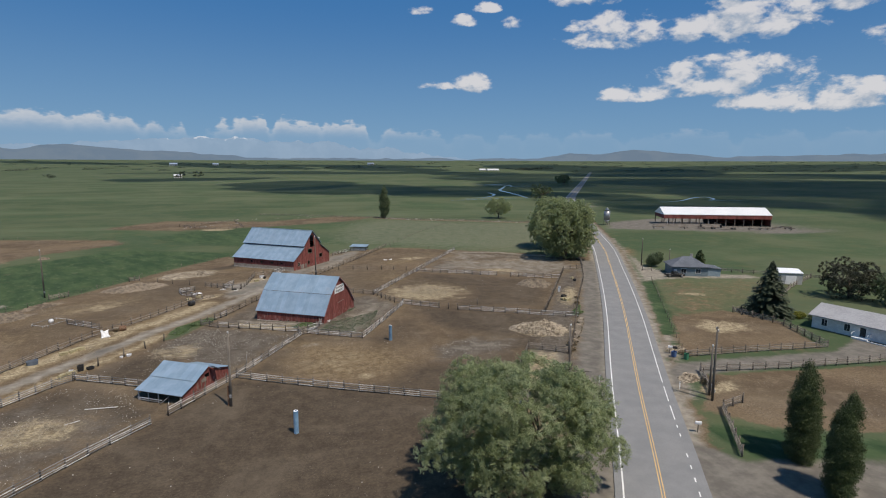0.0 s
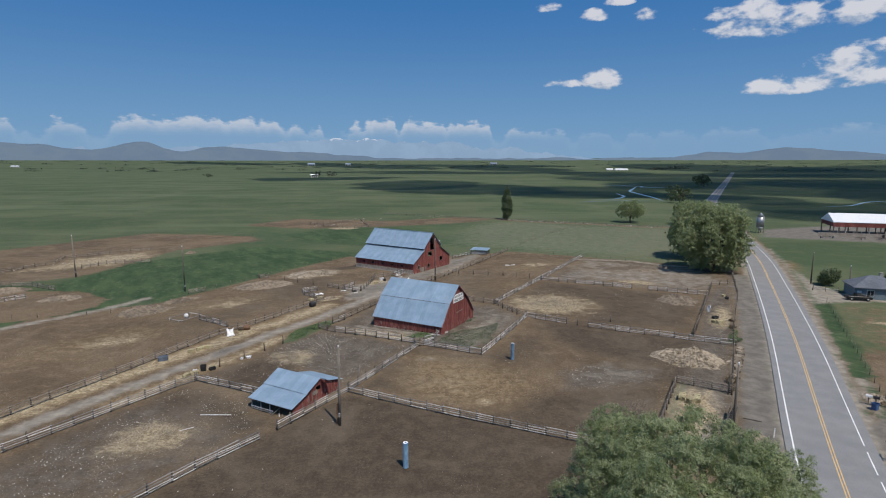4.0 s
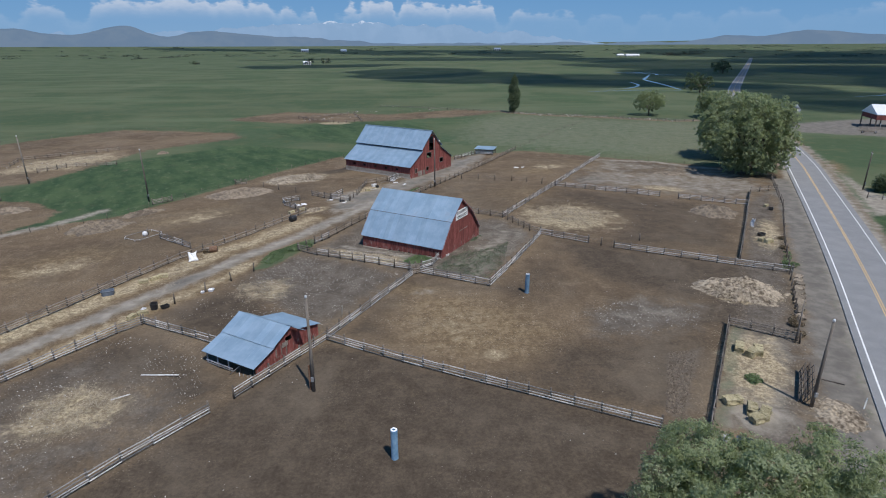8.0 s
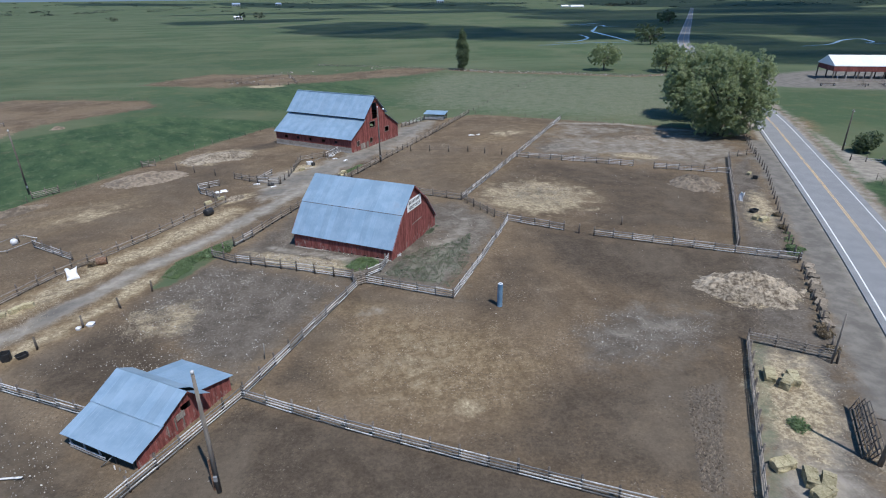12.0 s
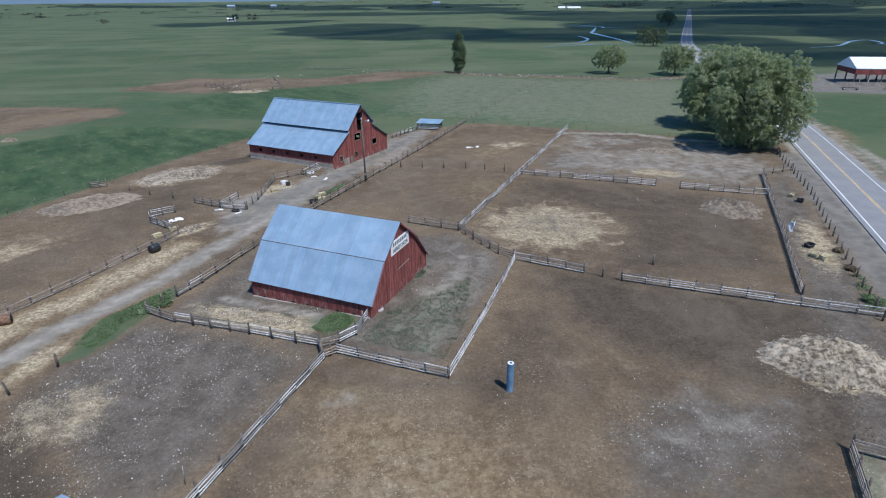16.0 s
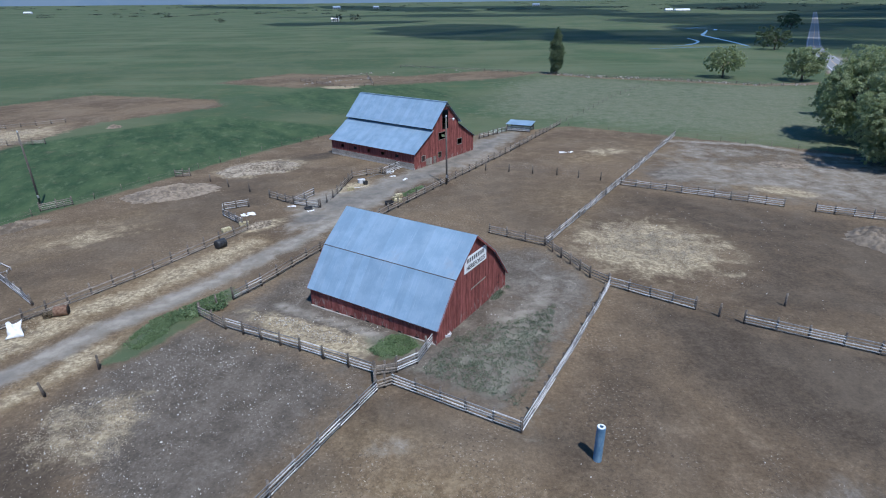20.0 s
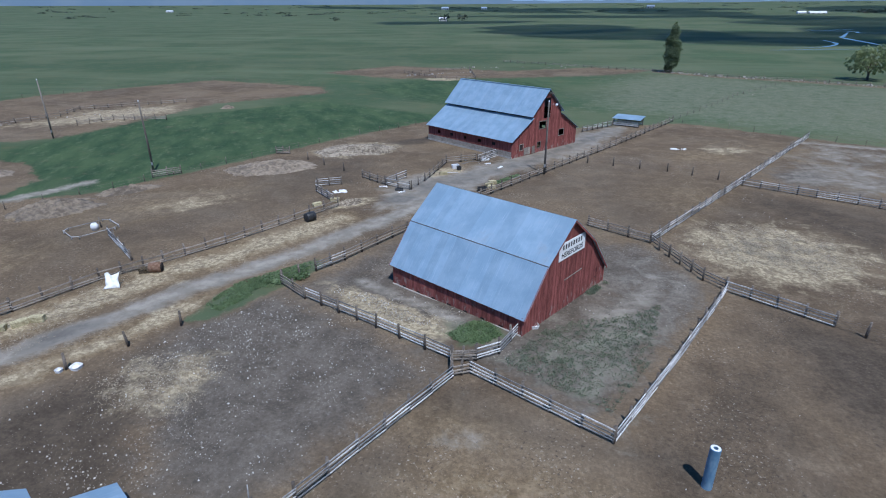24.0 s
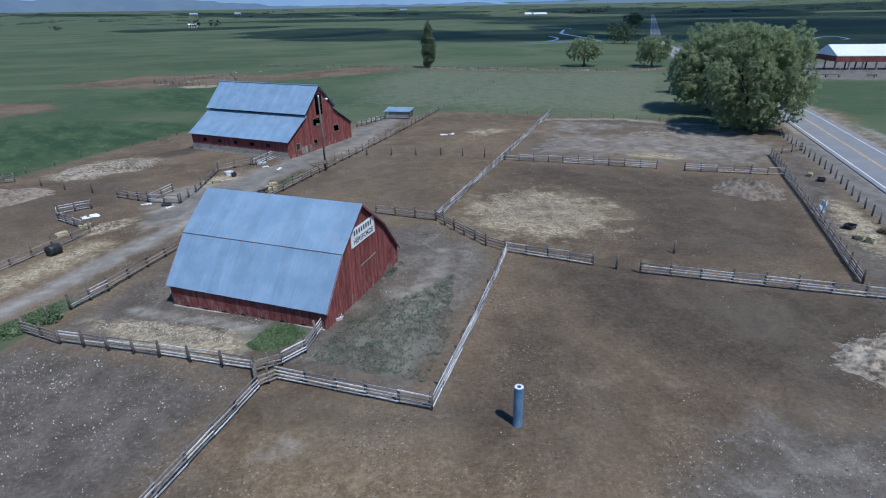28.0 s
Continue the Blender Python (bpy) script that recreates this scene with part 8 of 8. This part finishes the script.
def strands(spots, label, seed, mat):
    """Loose straw: thin bent blades lying about. spots: x, y, rx, ry, count, height."""
    r = np.random.default_rng(seed)
    vs = []
    for x, y, rx, ry, count, h in spots:
        q, a = np.sqrt(r.random(count)) * r.normal(1.0, 0.22, count), r.uniform(0, 2 * np.pi, count)
        q = q * (1 + 0.5 * np.array([noise.noise((math.cos(k) * 1.6 + x, math.sin(k) * 1.6, y)) for k in a]))
        p = np.stack([x + rx * q * np.cos(a), y + ry * q * np.sin(a), 0.04 + h * np.clip(1 - q ** 2, 0, 1) + 0.05 * r.random(count)], 1)
        thick = np.array([noise.noise((u * 0.55, w_ * 0.55, 2.0)) + 0.6 * noise.noise((u * 1.7, w_ * 1.7, 5.0)) for u, w_ in p[:, :2]]) > r.uniform(-0.55, 0.30, count)
        p = p[thick]
        count = len(p)
        d = r.normal(size=(count, 3))
        d[:, 2] *= 0.25
        d /= np.linalg.norm(d, axis=1, keepdims=True)
        w = np.cross(d, (0, 0, 1.0))
        l = (0.025 + 0.060 * r.random(count))[:, None]
        t = (0.010 + 0.018 * r.random(count))[:, None]
        vs.append(np.stack([p - d * l - w * t, p - d * l + w * t, p + d * l + w * t, p + d * l - w * t], 1).reshape(-1, 3))
    v = np.concatenate(vs)
    ob = new("loose_straw", card_mesh("loose_straw", v, np.arange(len(v)).reshape(-1, 4), mat))
    tagged(ob, label, "straw", kind="stuff")


strands([(27.5, 126, 7.4, 6.6, 22000, 0.12), (-26.8, 87.6, 4.3, 3.5, 4200, 0.10), (-37.4, 58, 4.5, 4.2, 7000, 0.25), (0.8, 76.5, 8.6, 6.8, 1500, 0.0), (-12.5, 101.8, 5.5, 2.6, 2500, 0.0),
         (44.4, 86.2, 6.0, 4.6, 8000, 1.0), (36, 67, 4, 8, 2500, 0.0), (-50.5, 146.2, 6.5, 4, 1800, 0.7), (-40.5, 162.5, 8, 5, 3000, 0.5), (-43, 95, 2.5, 9, 2500, 0.0), (62, 112, 2.6, 10, 1500, 0.0), (38.8, 57, 2.2, 2.6, 800, 0.3)],
        "loose yellow straw scattered over beds and tracks", 23, M_STRAND)


def ground_weeds(outline, count, leaves, size, mat, label, seed, cut=-0.02, spread=0.12):
    r = np.random.default_rng(seed)
    p = in_outline(r, outline, count)
    p = p[np.array([noise.noise((x * 0.35, y * 0.35, 7.0)) for x, y in p]) > cut + spread * r.uniform(-1, 1, len(p))]
    cs = np.concatenate([p, np.full((len(p), 1), 0.06)], 1)
    rs = np.stack([r.uniform(0.10, 0.30, len(p)), r.uniform(0.10, 0.30, len(p)), r.uniform(0.05, 0.12, len(p))], 1)
    v, f = leaf_cards(cs, rs, leaves, size, seed + 1)
    v[:, 2] = np.maximum(v[:, 2], 0.0)
    tagged(new("weed_tufts", card_mesh("weed_tufts", v, f, mat)), label, "weeds", kind="stuff")


M_SAGE = leaf_material("grey_green_weeds", (0.120, 0.150, 0.100), (0.230, 0.258, 0.185), (0.19, 0.23, 0.13))
ground_weeds([(1.2, 101.8), (-1.9, 95.8), (7.2, 91.0), (10.8, 98.5), (12.8, 110), (8.6, 106.2), (3.7, 104)], 3000, 21000, 0.062, M_SAGE, "low grey-green weed tufts in the barn pen", 29, -0.15, 0.55)
ground_weeds([(4.4, 108.6), (5.4, 111.6), (7.2, 113.4), (8.0, 112.6), (6.2, 109.2)], 260, 1800, 0.07, M_SAGE, "grey-green weed tufts at the foot of the barn gable", 41, -0.2)
ground_weeds([(-7.0, 100.6), (-5.2, 102.2), (-2.8, 102.0), (-1.6, 100.0), (-3.0, 98.0), (-5.6, 97.8), (-7.6, 99.2)], 900, 9000, 0.085, M_WEED, "patch of bright green weeds beside the barn", 31, -0.06)
ground_weeds([(-31.4, 98.6), (-31.0, 103.6), (-27.6, 108.4), (-24.6, 111.6), (-23.6, 109.5), (-26.0, 104.0), (-28.8, 97.6)], 1500, 16000, 0.085, M_WEED, "strip of green weeds along the track", 33, -0.3)
ground_weeds([(-10.4, 146), (-6.8, 152), (-5.2, 151), (-8.8, 144.6)], 300, 2600, 0.10, M_WEED, "strip of green weeds along the yard fence", 35, -0.2)
ground_weeds([(57, 94), (62, 103), (60.5, 104), (55, 95)], 160, 1500, 0.10, M_WEED, "strip of green weeds along the roadside fence", 37, -0.2)


M_RUBBLE = plain("pale_rubble", (0.20, 0.175, 0.145), (0.44, 0.40, 0.35), 0.8, 0.9, vary=0.0)


def rubble():
    """Pale stones and broken planks along the far fence row."""
    r = np.random.default_rng(77)
    ways = [((-60, 332), (0, 340), 26), ((36, 329), (58, 314), 60), ((58, 314), (86, 303), 70), ((86, 303), (114, 287), 70), ((114, 287), (140, 288), 40), ((-70, 292), (-40, 318), 40), ((52, 258), (56, 262), 6), ((-140, 166), (-118, 205), 60), ((-17, 157), (-8, 166), 30)]
    pts = np.concatenate([np.array(a) + (np.array(b) - np.array(a)) * r.random((n, 1)) + r.normal(0, 1.4, (n, 2)) for a, b, n in ways])
    n = len(pts)
    s = (0.12 + 0.62 * r.random(n) ** 4) * np.where(pts[:, 1] < 240, 0.45, 1.0)
    turn_ = r.uniform(0, 2 * np.pi, n)
    base = np.array([(1, 0.5), (0.2, 0.7), (-1, 0.45), (-0.9, -0.5), (0.1, -0.65), (0.95, -0.4)])
    v = np.zeros((n, 12, 3))
    for k in range(12):
        p = base[k % 6] * (1.0 if k < 6 else 0.7) * (1 + 0.2 * r.normal(size=(n, 1)))
        v[:, k, 0] = pts[:, 0] + s * (p[:, 0] * np.cos(turn_) - p[:, 1] * np.sin(turn_))
        v[:, k, 1] = pts[:, 1] + s * (p[:, 0] * np.sin(turn_) + p[:, 1] * np.cos(turn_))
        v[:, k, 2] = -0.1 if k < 6 else s * r.uniform(0.5, 0.9, n)
    f = []
    for i in range(n):
        f += [tuple(12 * i + k for k in (6, 7, 8, 9, 10, 11))] + [(12 * i + k, 12 * i + (k + 1) % 6, 12 * i + 6 + (k + 1) % 6, 12 * i + 6 + k) for k in range(6)]
    tagged(new("rubble", mesh_of("rubble", v.reshape(-1, 3), f, M_RUBBLE)), "pale stones and broken planks along the far fence row", "rubble", kind="stuff")


rubble()
